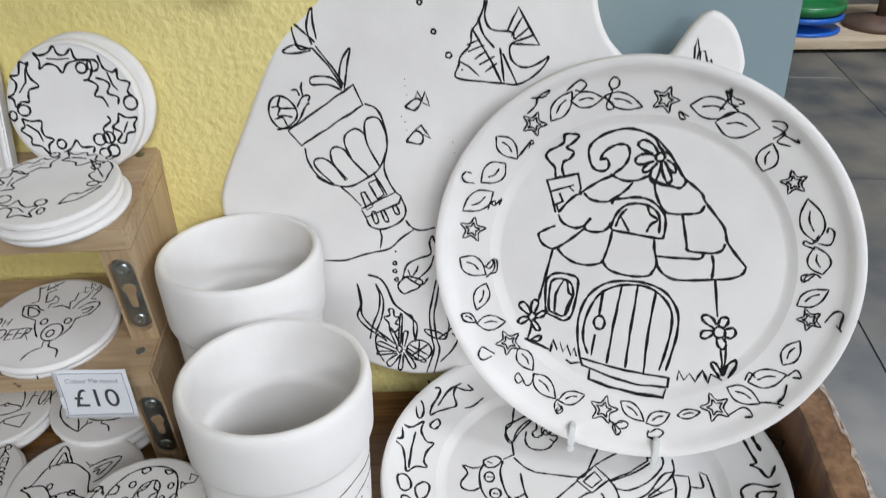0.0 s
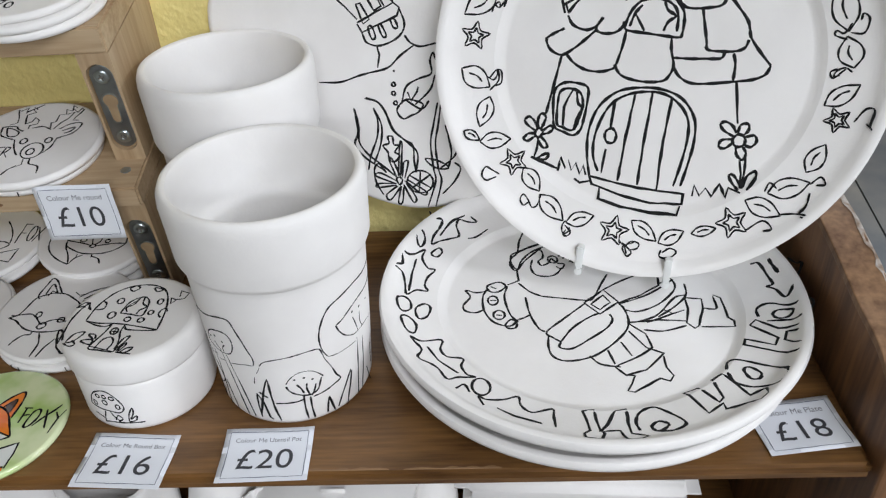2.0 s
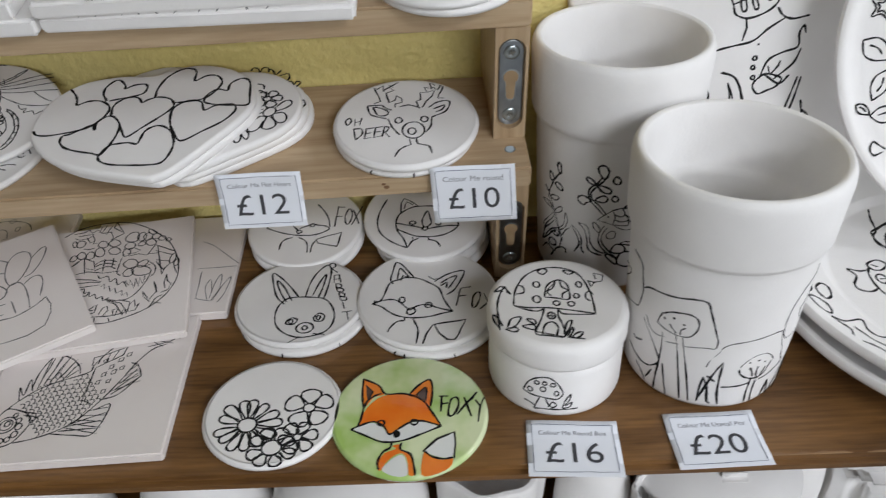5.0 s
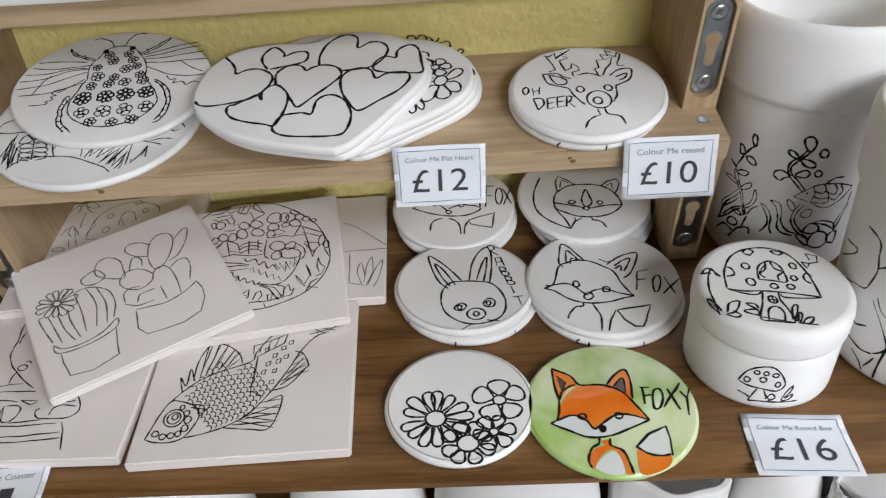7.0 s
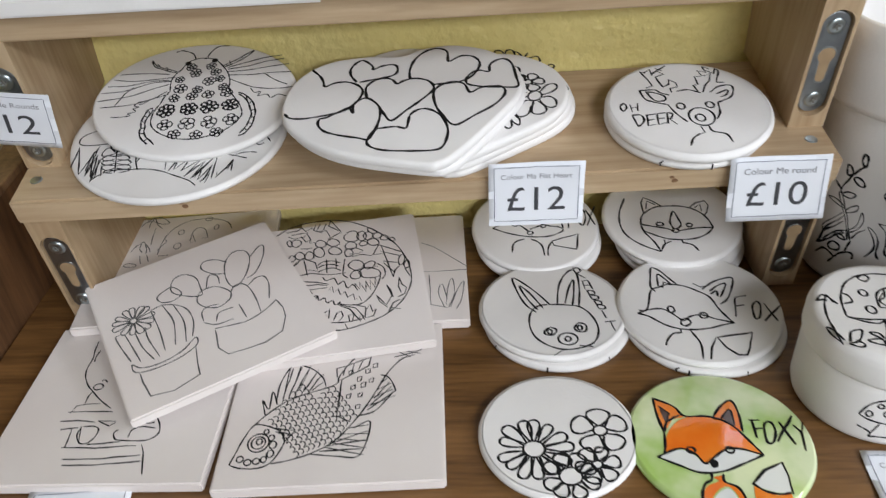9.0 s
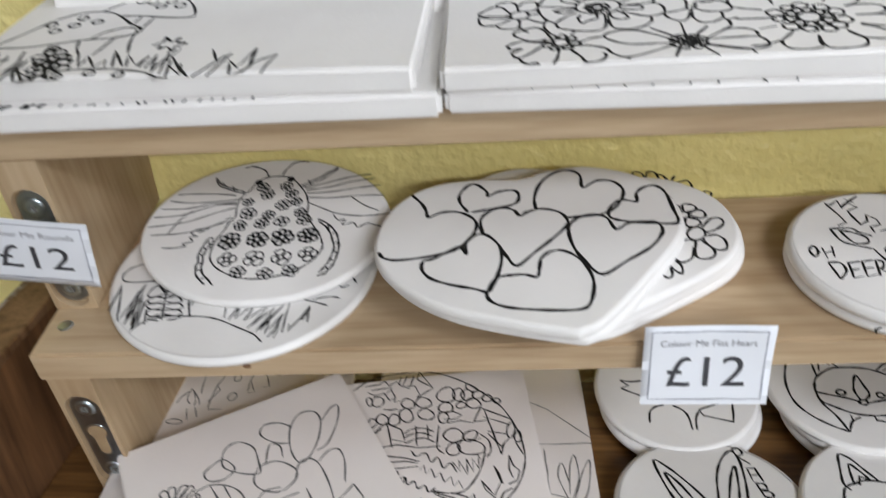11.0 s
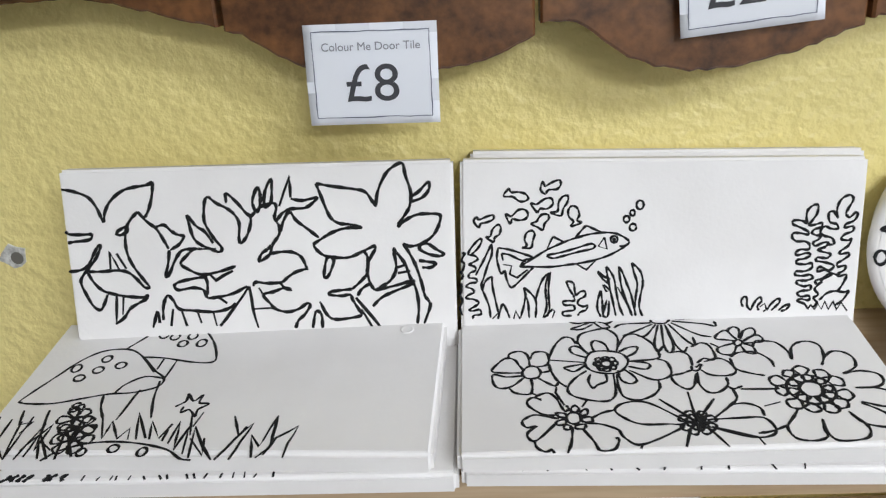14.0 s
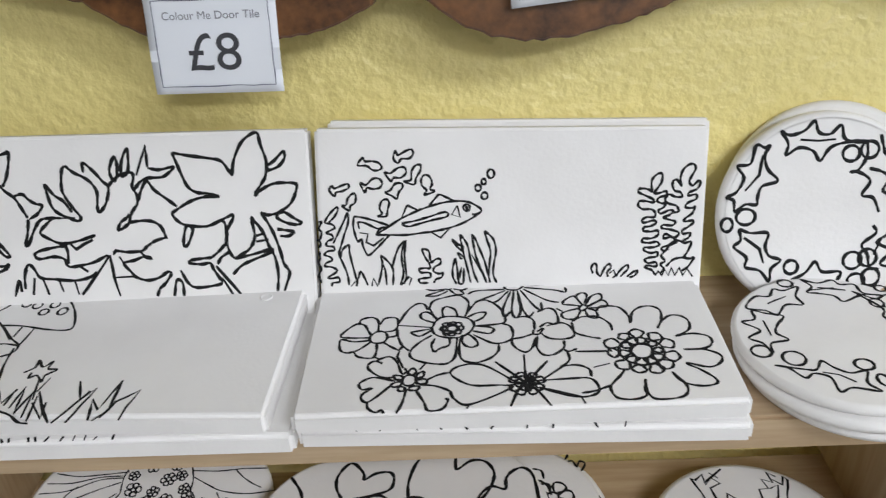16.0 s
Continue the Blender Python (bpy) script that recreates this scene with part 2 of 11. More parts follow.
# ---------------------------------------------------------------- hand-drawn lines
class Pen:
    """Collects strokes in millimetres on a surface and lays them as slightly raised outliner lines."""

    def __init__(self, seed=1):
        self.w, self.strokes, self.fills, self.rnd = 1.2, [], [], random.Random(seed)

    def _pairs(self, v):
        return [(v[i] / 1000, v[i + 1] / 1000) for i in range(0, len(v), 2)]

    def _add(self, pts, closed=False):
        self.strokes.append((pts, self.w / 1000, closed))

    def ln(self, *v):
        self._add(spline(self._pairs(v), 5))

    def lp(self, *v):
        self._add(spline(self._pairs(v), 5, True), True)

    def _dense(self, pts):
        out = [pts[0]]
        for a, b in zip(pts, pts[1:]):
            n = max(1, int(math.dist(a, b) / 0.005))
            wob = [self.rnd.uniform(-1, 1) * 0.00025 for _ in range(n)]
            for k in range(1, n + 1):
                q = wob[k - 1] if k < n else 0
                out.append((a[0] + (b[0] - a[0]) * k / n + q, a[1] + (b[1] - a[1]) * k / n - q))
        return out

    def st(self, *v):
        self._add(self._dense(self._pairs(v)))

    def sc(self, *v):
        p = self._pairs(v)
        self._add(self._dense(p + p[:1]))

    def oval(self, x, y, a, b):
        tw = self.rnd.uniform(0, 6.28)
        self._add([((x + a * math.cos(k * math.pi / 9 + tw)) / 1000, (y + b * math.sin(k * math.pi / 9 + tw)) / 1000) for k in range(20)])

    def dot(self, x, y, r):
        self.fills.append([((x + r * math.cos(k * math.pi / 5)) / 1000, (y + r * math.sin(k * math.pi / 5)) / 1000) for k in range(10)])

    def fill(self, *v):
        self.fills.append(spline(self._pairs(v), 3, True))

    def flower(self, x, y, rc, r, n, a0):
        self.oval(x, y, rc, rc * 0.95)
        for k in range(n):
            a = radians(a0 + 360 * k / n + self.rnd.uniform(-6, 6))
            rr, h = r * self.rnd.uniform(0.9, 1.05), math.pi / n * self.rnd.uniform(0.8, 0.95)
            pts = []
            for d, s in ((rc, -0.45), (rc + (rr - rc) * 0.55, -1), (rr * 0.93, -0.7), (rr, 0), (rr * 0.93, 0.7), (rc + (rr - rc) * 0.55, 1), (rc, 0.45)):
                pts.append(((x + d * math.cos(a + s * h)) / 1000, (y + d * math.sin(a + s * h)) / 1000))
            self._add(spline(pts, 4))

    def star(self, x, y, r):
        a0 = self.rnd.uniform(0, 1.2)
        for q in (1.0, 0.55):
            self._add(spline([((x + r * q * (1 if k % 2 == 0 else 0.5) * math.cos(a0 + k * math.pi / 5)) / 1000, (y + r * q * (1 if k % 2 == 0 else 0.5) * math.sin(a0 + k * math.pi / 5)) / 1000) for k in range(10)], 3, True), True)

    def leaf(self, x0, y0, x1, y1, w):
        dx, dy = x1 - x0, y1 - y0
        n = math.hypot(dx, dy) or 1
        px, py = -dy / n * w / 2, dx / n * w / 2
        for s in (1, -1):
            self.ln(x0, y0, x0 + dx * 0.3 + px * s * 0.9, y0 + dy * 0.3 + py * s * 0.9, x0 + dx * 0.65 + px * s * 0.85, y0 + dy * 0.65 + py * s * 0.85, x1, y1)
        self.ln(x0 + dx * 0.25, y0 + dy * 0.25, x0 + dx * 0.5 + px * 0.2, y0 + dy * 0.5 + py * 0.2, x0 + dx * 0.72, y0 + dy * 0.72)

    def build(self, name, parent, mat, fn, label="", raised=0.00035):
        vs, fs = [], []
        for pts, w, closed in self.strokes:
            n = len(pts)
            if n < 2:
                continue
            base, ph = len(vs), self.rnd.uniform(0, 9)
            for i, p in enumerate(pts):
                a = pts[i - 1] if (i or closed) else p
                b = pts[(i + 1) % n] if (i + 1 < n or closed) else p
                tx, ty = b[0] - a[0], b[1] - a[1]
                l = math.hypot(tx, ty) or 1
                nx, ny = -ty / l, tx / l
                hw = w / 2 * (1 + 0.22 * math.sin(i * 0.9 + ph) + 0.12 * math.sin(i * 2.3 + ph * 2))
                if not closed and i in (0, n - 1):
                    hw *= 0.7
                for s, z in ((-1, 0.0001), (0, raised), (1, 0.0001)):
                    q, nm = fn(p[0] + nx * hw * s, p[1] + ny * hw * s)
                    vs.append(q + nm * z)
            m = n if closed else n - 1
            for i in range(m):
                j = (i + 1) % n
                for k in (0, 1):
                    fs.append((base + i * 3 + k, base + j * 3 + k, base + j * 3 + k + 1, base + i * 3 + k + 1))
        if not self.strokes:
            made = None
            for poly in self.fills:
                q = [fn(*p) for p in poly]
                me = bpy.data.meshes.new(name)
                me.from_pydata([tuple(a + nm * 0.00022) for a, nm in q], [], [tuple(range(len(q)))])
                me.materials.append(mat)
                made = new(name, me)
                made.parent = parent
            return made
        for poly in self.fills:
            base = len(vs)
            for p in poly:
                q, nm = fn(*p)
                vs.append(q + nm * 0.00022)
            fs.append(tuple(range(base, len(vs))))
        me = bpy.data.meshes.new(name)
        me.from_pydata([tuple(v) for v in vs], [], fs)
        me.materials.append(mat)
        ob = new(name, me)
        ob.parent = parent
        if label:
            ob["label"] = label
        if len(self.strokes) > 1:
            ob["kind"] = "stuff"
        return ob


def on_plane(h):
    up = Vector((0, 0, 1))
    return lambda u, v: (Vector((u, v, h)), up)


def on_drum(radius_at):
    """u runs round the drum from the side that faces -y, v is the height."""
    def fn(u, v):
        a, r = u / 0.057, radius_at(v)
        d = Vector((math.sin(a), -math.cos(a), 0))
        return d * r + Vector((0, 0, v)), d
    return fn


def draw(painter, parent, fn, mat, label="black hand-drawn outlines", name="line_drawing", seed=1, raised=0.00035):
    p = Pen(seed)
    painter(p)
    return p.build(name, parent, mat, fn, label, raised)


def draw_gnome(p):
    p.w = 2.1
    p.ln(-26.5, 67.3, -16.3, 63.5, -6, 64.7, 1.9, 68.5, 6.5, 64.3, 8.1, 57.5, 12.5, 48.4, 17.4, 42.8, 23.7, 41.8)
    p.ln(2.7, 68.2, 9.8, 64.6, 21.1, 62.4, 26, 62.5, 29, 67.1, 26.9, 71.2)
    p.ln(-42.7, 76.1, -44.3, 83.8, -41.5, 90.5, -32.5, 97.8, -18.5, 102.8, -6.1, 101.8, 4.7, 96.9, 13.8, 88.5, 21, 79.5, 26.9, 70.7, 35, 64.8, 41.7, 59.5, 44.4, 54.2, 51.4, 46.4, 60, 36.6, 62.5, 30.3, 64.4, 24.9, 71.7, 16.1, 80.1, 7.5)
    p.ln(80.1, 7.5, 77.8, 1.4, 70.4, -2.9, 57.4, -5.7, 38.4, -9, 27.9, -9.1, 19.8, -4.8, 15.6, 1.6)
    p.ln(-42.7, 76.1, -40.6, 72, -36.9, 69.3, -30.9, 69.5, -28, 73.7, -30.2, 78.7, -35.2, 77.7)
    p.ln(-35.1, 76.9, -33.1, 82.7, -28.5, 87.5, -22.2, 90.6, -16.3, 90.3, -13.7, 85.4, -14.7, 78.9, -18.2, 72.9, -23.2, 68.5, -23.7, 65)
    p.ln(3.9, 96.8, 8.3, 90.1, 14.1, 86.4)
    p.ln(21, 63.2, 10.7, 63.4, 6.3, 66)
    p.ln(23.7, 41.8, 31.7, 42.7, 41.6, 45.2, 44.8, 51.2)
    p.lp(5.4, 84.3, 8.7, 87.2, 11.9, 84.5, 10.3, 81, 6.6, 81)
    p.ln(7.1, 86.6, 2.3, 92.9, -4.5, 95.6, -8.3, 92.3, -5.4, 88.8, 3.2, 85.8)
    p.ln(4.9, 84.7, -2.1, 85.3, -8, 82.6, -8.8, 78.6, -4.9, 76.9, 4.6, 80.8)
    p.ln(4.6, 80.4, -0.4, 77.3, -3.2, 72.7, 0.3, 71.8, 6.9, 78.5)
    p.ln(7.1, 79.8, 3.1, 72.5, 3.5, 65.7, 6.8, 65.2, 9.5, 74, 9.6, 79.6)
    p.ln(10, 80.1, 11.7, 72.1, 15.8, 65.3, 18.8, 67.7, 15.9, 74.7, 12, 80.3)
    p.ln(11.9, 81.1, 16.7, 75.2, 20.6, 73.1, 19.9, 78.5, 13.3, 82.5)
    p.ln(-47.2, 50.4, -41.2, 55.6, -33.2, 61.7, -25.1, 66.1)
    p.ln(-45, 50.7, -38.9, 46, -27.2, 45.5, -19.2, 50.9, -12.7, 57.4, -9.1, 62.6)
    p.ln(-63.3, 32.7, -57.4, 41.1, -51.3, 47.7, -46.3, 50.1)
    p.ln(-63.2, 31.3, -59, 24.9, -49.9, 21.9, -42.6, 24.6, -37.6, 31.7, -42.1, 23.8, -37.8, 20.6, -29.1, 21.3, -23.9, 25.2, -22.6, 29.9)
    p.ln(-64.6, 21.9, -71.1, 18.3, -76.3, 14.8, -77.4, 11.8, -73.7, 5.7, -65.3, 2.6, -56.7, 8, -48.4, 15.6, -42.3, 21.9)
    p.ln(-61.7, 3.5, -55.8, -2.3, -46.4, -6.7, -35.2, -7, -26.6, -3.9, -24.7, -0.8)
    p.ln(-24.7, -0.8, -21.7, 12.6, -20.3, 24.2)
    p.ln(-26.4, -1.1, -20.4, -8.2, -10.5, -11, 0.4, -11.3, 10.1, -9.4, 13.8, -4.7, 15.6, 2, 12.6, 12.6, 11.7, 20.6)
    p.ln(-23.2, 44.2, -21.1, 48, -14.8, 49.6, -4.5, 51.7, 3.9, 50.9, 10.6, 47.3, 16.7, 40.9, 18.5, 33.6, 18.3, 24.6, 16.6, 21.7, 7.3, 21.9, -6.4, 22.8, -20.7, 24.2, -20.9, 30.1, -17.9, 38.1, -12.2, 44.6, -4, 46.9, 4.5, 46.1, 11.2, 42, 14.1, 35.3, 14.4, 25.5)
    p.ln(-18.4, 26.7, -15.5, 36.1, -11.1, 42)
    p.st(-15, 35.3, -7.9, 24.4)
    p.ln(3.8, 45.1, 6.5, 39.7, 12.4, 36, 7.8, 31.8, 5.2, 25.2)
    p.ln(29.7, 42.5, 32.1, 33.1, 35.5, 20.2, 36.9, 15, 45.7, 14.4, 55.7, 15.3, 61.4, 18.3, 63, 23.8)
    p.ln(14.9, 7.4, 25.8, 7.6, 36.1, 8.5, 46.3, 9.5, 48.4, 12.5, 47.3, 14.6)
    p.ln(54.7, 13.8, 57, 6, 57.2, -4.8)
    p.st(-75.2, 57.3, -50.7, 65.2, -47.5, 54, -48.5, 50.3)
    p.st(-74.3, 57.4, -69.7, 45.6, -65.5, 32.4)
    p.st(-71.3, 48.6, -53, 56.1)
    p.ln(-67.9, 60.7, -69, 68.2, -73.3, 72.2, -76.4, 76.6, -73.6, 81.4, -67.5, 84.9, -63.4, 88.8, -62.7, 94.8, -56.1, 95.7, -52.4, 94, -57.1, 88.3, -61.1, 84.4, -55.3, 81.5, -58.2, 75.9, -62.4, 73.3, -63.2, 67.9, -61.4, 62.3)
    p.st(-63.4, 34, -65.6, 39.3, -60.5, 42.1, -63.8, 48.6)
    p.st(-56.3, 53.9, -52.5, 50.7)
    p.ln(-65.2, 2.1, -67.7, -12.6, -70.9, -30, -73.2, -42.7)
    p.st(59.8, -5.8, 62.8, -21.4, 65.5, -34.9)
    p.lp(-68.4, -27.2, -65.7, -20.5, -59.1, -17.1, -49.9, -17.2, -43.4, -19.6, -42.6, -28.2, -44, -43, -45.9, -52.2, -51, -57, -58.2, -55.2, -65.4, -52.4, -67.4, -44.2)
    p.lp(-64.8, -31.5, -63.1, -24, -56.4, -21.5, -48.4, -24.2, -45.8, -33.5, -48.3, -46.1, -52.3, -53.2, -59.9, -51.5, -64.3, -48.7)
    p.st(-54.1, -22.1, -59.8, -35.7, -59.5, -50.4)
    p.ln(-51.3, -22.7, -49.6, -31.7, -46.4, -36, -50.1, -46.4, -50.5, -52.9)
    p.ln(-35.3, -87.5, -38.6, -71.9, -39.7, -54.6, -36.6, -39.4, -30.8, -28.8, -20.6, -20.1, -7.8, -16.3, 7.3, -15.4, 20.6, -18.6, 29.9, -25.6, 36.5, -37.3, 37.7, -53.8, 35.6, -71.2, 33.1, -86.5)
    p.ln(-29.3, -82.9, -34.1, -71.1, -34.5, -56.2, -30.6, -40.9, -24.1, -29.2, -13.7, -21.9, -1, -18.5, 12, -18.9, 23.5, -25.2, 31.2, -35.8, 32.9, -49.8, 31, -69.6, 27.9, -87.4)
    p.st(-22.2, -26, -23.4, -49.5)
    p.st(-25.1, -64.6, -26.4, -83.9)
    p.st(-8.3, -19.6, -11.4, -52.4, -13.6, -88.6)
    p.st(3.8, -18.8, 2.2, -55, 1.5, -89.9)
    p.st(17.9, -21.3, 16, -52.7, 16.1, -92.2)
    p.lp(-26.4, -51, -22.2, -48.3, -18.6, -52.6, -19.8, -58.7, -24.2, -59.5, -26.8, -55.9)
    p.st(-35.3, -87.5, -22.7, -89.3, 2.7, -92.2, 36, -92.4, 36.1, -100.5, 12.8, -102.9, -10.2, -99.7, -32.9, -93.7, -35.3, -87.5)
    p.st(-26.6, -96.2, -26.5, -104.8, -9, -108.8, 13.9, -110, 33.7, -108.5, 35, -102)
    p.lp(-80.5, -57.8, -77.5, -54.3, -74.4, -56.8, -76, -60.6, -79.3, -61.2)
    p.ln(-80.1, -56.8, -86.6, -52.8, -89.2, -49.2, -85.6, -46.1, -80.6, -50.3, -78.8, -55)
    p.ln(-77.9, -54.4, -78.9, -47.5, -76.5, -42.7, -73, -45.1, -74.8, -51.9, -76.5, -55.2)
    p.ln(-74.9, -56.4, -69.2, -51.5, -66.7, -53.6, -69.7, -57.1, -74.7, -58.9)
    p.ln(-76, -60.6, -71.4, -64.9, -70.2, -68.7, -74, -68.9, -78.3, -62)
    p.ln(-79.8, -60.7, -85.5, -65.3, -88.8, -63.5, -85.6, -59.6, -80.4, -58.8)
    p.st(-77.4, -61.9, -78, -70.9, -79.4, -77.7)
    p.ln(-77, -78.6, -73, -75.2, -68.4, -73.5, -70.3, -78.3, -76.1, -79)
    p.st(-81.7, -76.9, -74.6, -79.9, -60.4, -84.9)
    p.st(-60.2, -86.7, -58.8, -75.4, -54.3, -83.8, -52.6, -76.9, -49.5, -85, -46.8, -78.4, -42.8, -86.9, -40.7, -79.8, -38.1, -87)
    p.st(-46.7, -91.1, -42.2, -93.9, -34.9, -91.6)
    p.lp(64.1, -46, 67.4, -42.6, 71.8, -44.2, 72.5, -49.3, 68.7, -51.8, 65.1, -50.1)
    p.ln(64.3, -44.5, 57.2, -41, 54.1, -36.8, 57.1, -34.4, 62.5, -36.8, 65.6, -41.9)
    p.ln(66.5, -41.8, 68.1, -35.4, 72.9, -34.6, 73.5, -39.2, 70.4, -43.5)
    p.ln(71.8, -44.2, 78.1, -42.2, 80.3, -46.5, 77.2, -50.8, 72.1, -49.8)
    p.ln(64.6, -49.2, 59.8, -53.8, 55.5, -53.1, 56.5, -48.2, 63.4, -46.6)
    p.ln(67.1, -52.1, 68.7, -58, 73.3, -61, 74.7, -56, 71.9, -51.3)
    p.st(71.3, -61.4, 73.9, -71.5, 74.9, -82)
    p.st(75.1, -59.3, 76, -71.1, 75.7, -81.8)
    p.ln(73.9, -83.6, 69.2, -79.5, 65.9, -74, 69.2, -73.3, 75.2, -80.7)
    p.ln(76.1, -81.7, 78.3, -72.8, 83.4, -68.2, 84.1, -73, 79.5, -82.1)
    p.st(42.6, -93.1, 42.9, -84.6, 47.7, -92.1, 51.2, -85.5, 56.3, -91.5, 60.5, -81.3, 65.9, -90, 67.1, -83.1, 75.7, -84.8)
    p.w = 1.3
    p.leaf(-73.7, 104.6, -59.1, 128.3, 12.3)
    p.leaf(-60, 120.6, -36.4, 124.8, 12.2)
    p.leaf(-35.8, 126.5, -7.8, 120.2, 12.1)
    p.star(7.5, 126.8, 10.1)
    p.star(-86.2, 101.6, 9.7)
    p.leaf(-113.8, 90.4, -97.4, 73.1, 13.9)
    p.leaf(-106.3, 68.9, -124.9, 52, 16.3)
    p.leaf(-115, 45.2, -138.4, 27.8, 15.5)
    p.star(-130, 12.5, 10.7)
    p.leaf(-139, -12.1, -117.1, -25.2, 16.0)
    p.leaf(-116.6, -32.4, -122.7, -56.2, 12.6)
    p.leaf(-121.7, -67.7, -98.1, -63.9, 12.7)
    p.leaf(-134, -59.4, -121.8, -66.8, 6.7)
    p.star(-94.1, -81.4, 11)
    p.leaf(-86.3, -85.4, -71.9, -103, 12.6)
    p.leaf(-71.6, -105.4, -50.8, -124.1, 13.7)
    p.leaf(-48.4, -125.1, -27.5, -117.3, 11.3)
    p.star(-11.2, -126.7, 11.8)
    p.leaf(1.3, -117.1, 21.9, -130.1, 11.0)
    p.leaf(23.4, -131.2, 40.9, -119.2, 10.9)
    p.leaf(46.3, -120.2, 63.5, -113, 7.4)
    p.star(73.7, -106.9, 11.7)
    p.leaf(79.7, -89.2, 105.1, -95.7, 13.4)
    p.leaf(93.8, -81.5, 119.8, -68.9, 14.2)
    p.leaf(115.8, -62.4, 124.5, -41, 12.0)
    p.star(128.2, -23.8, 8.8)
    p.leaf(118.2, -15.2, 136.9, 1.5, 11.6)
    p.leaf(130.8, 11.8, 122.7, 31.7, 15.2)
    p.leaf(122.9, 34.7, 112.1, 65.9, 16.0)
    p.star(101.6, 76, 9.2)
    p.leaf(80.1, 81.3, 83.3, 102.6, 14.3)
    p.leaf(43.3, 113.5, 73.6, 112.1, 19.0)
    p.leaf(24.6, 124.1, 57.8, 123, 16.2)
    p.ln(-63.1, 128.1, -57.9, 133.6, -53.1, 137.2, -49.1, 134, -53, 128.7, -57.1, 129.3)
    p.ln(-36.5, 125.6, -30.1, 121.9, -28.6, 117.7, -32.6, 116.6, -33.7, 120.8, -30.4, 130.2, -33.1, 135, -30.3, 140.6, -26.2, 138.8, -26.6, 133.8, -32, 130.9)
    p.ln(18.5, 119.4, 22.7, 114.4, 19.2, 114.1, 18.2, 119, 25.2, 115.9)
    p.ln(44.8, 121.8, 49.3, 130.3, 47.6, 136.3, 50.1, 134.5, 52.6, 127.8, 57.4, 125.8)
    p.ln(81.2, 114.6, 89.8, 110.4, 86, 103.7, 95, 101.6)
    p.ln(-91.3, 109.2, -85.2, 116.1, -83, 122.9, -74.9, 128.5, -79.1, 123.1, -88.1, 121.9)
    p.ln(-97.5, 74, -92.6, 81.6, -88.6, 87.3, -89.2, 81.8)
    p.ln(-116.8, 35.7, -113.3, 34, -108.3, 40, -110.2, 34.2)
    p.ln(-117.6, -17.9, -112.7, -11.9, -111.2, -20, -117, -27.6)
    p.ln(-47.7, -130.6, -49.4, -134.3, -45.3, -131.2, -49.1, -127.1)
    p.ln(-3.2, -135.1, 4.5, -141.1, 1.3, -144.2, -2.4, -138.1, 5.7, -133.4)
    p.ln(26.3, -136, 26.1, -141, 33.6, -140.5, 37.8, -135.6, 32.7, -133.8, 27.4, -137.9)
    p.ln(83.5, -111.1, 93.8, -101.7, 100.7, -105.5, 95.5, -108.6)
    p.ln(103.8, -95.2, 118.7, -90.6, 123, -92.8, 117.1, -92.5)
    p.ln(120.8, -76.1, 119.9, -84.4, 116.1, -90.6)
    p.ln(120, -70.1, 125.6, -63.9, 129.1, -67.9, 123.8, -70.1)
    p.ln(91.7, -80.7, 94, -73.9, 99.2, -77)
    p.ln(138.1, -23.3, 143, -13.9, 147.8, -13, 147.1, -23.8, 150, -26.5, 144.9, -22.8)
    p.ln(123.1, 29.6, 115.5, 31.5, 116, 34.6, 120.6, 33.4, 123.8, 40.4)
    p.ln(124.1, 34.1, 131.9, 34.8, 133.1, 43.7, 129, 47, 128.4, 42.6)
    p.ln(126.3, 10.8, 120, 3.7, 117.6, 7.5, 121.6, 10.2)
    p.w = 1.2
    p.ln(-129.7, 51.1, -136.1, 52.3, -138.1, 57.3, -135.6, 61, -131.9, 59.6)
    p.ln(-95.3, 76.4, -91.4, 82.5, -89.2, 86.8, -86.8, 88.7, -86.2, 86.2, -88.7, 85.2)
    p.ln(-118.6, 30.2, -117.1, 34.8, -113.7, 37.8, -112.6, 34.4)
    p.ln(-119.6, -17.4, -114.8, -19.6, -112.3, -15.5, -112.5, -11.8, -109.7, -13.3, -109.2, -21.7, -113.6, -24.1)
    p.ln(48.3, 127.8, 51.2, 132.4, 51, 138.2, 49.9, 136, 54.1, 131.8, 58.6, 130.6, 60.4, 128.5, 57, 127.6)
    p.ln(82.8, 105.5, 87.8, 109.6, 90.4, 115, 87, 118.5, 80, 118)
    p.ln(88.5, 109.7, 95.4, 106.5, 100, 104.6, 98.1, 107.4)
    p.ln(130.4, 9.1, 125.6, 11.4, 121, 8.3, 120.2, 4.8, 123.6, 6.1)
    p.ln(-70.3, -105.4, -72.6, -114.3, -76.5, -115.8, -79.8, -110.6, -83.8, -106.4, -86.1, -110.5, -83, -114.9, -79.6, -112.4)
    p.ln(-48.7, -123.6, -51, -127.4, -50.5, -132.1, -47.4, -135.5, -44.1, -133, -45.5, -128.4)
    p.ln(-6.2, -133.7, -1.3, -137.7, 1.1, -143)
    p.ln(-1.2, -138.6, 3.2, -133.1, 9.3, -134, 8.2, -138, 2.4, -139.9)
    p.ln(-104.5, -92.1, -110.4, -89.1, -115.2, -86.8, -116.8, -92, -112.8, -96.3, -106.3, -94.3)


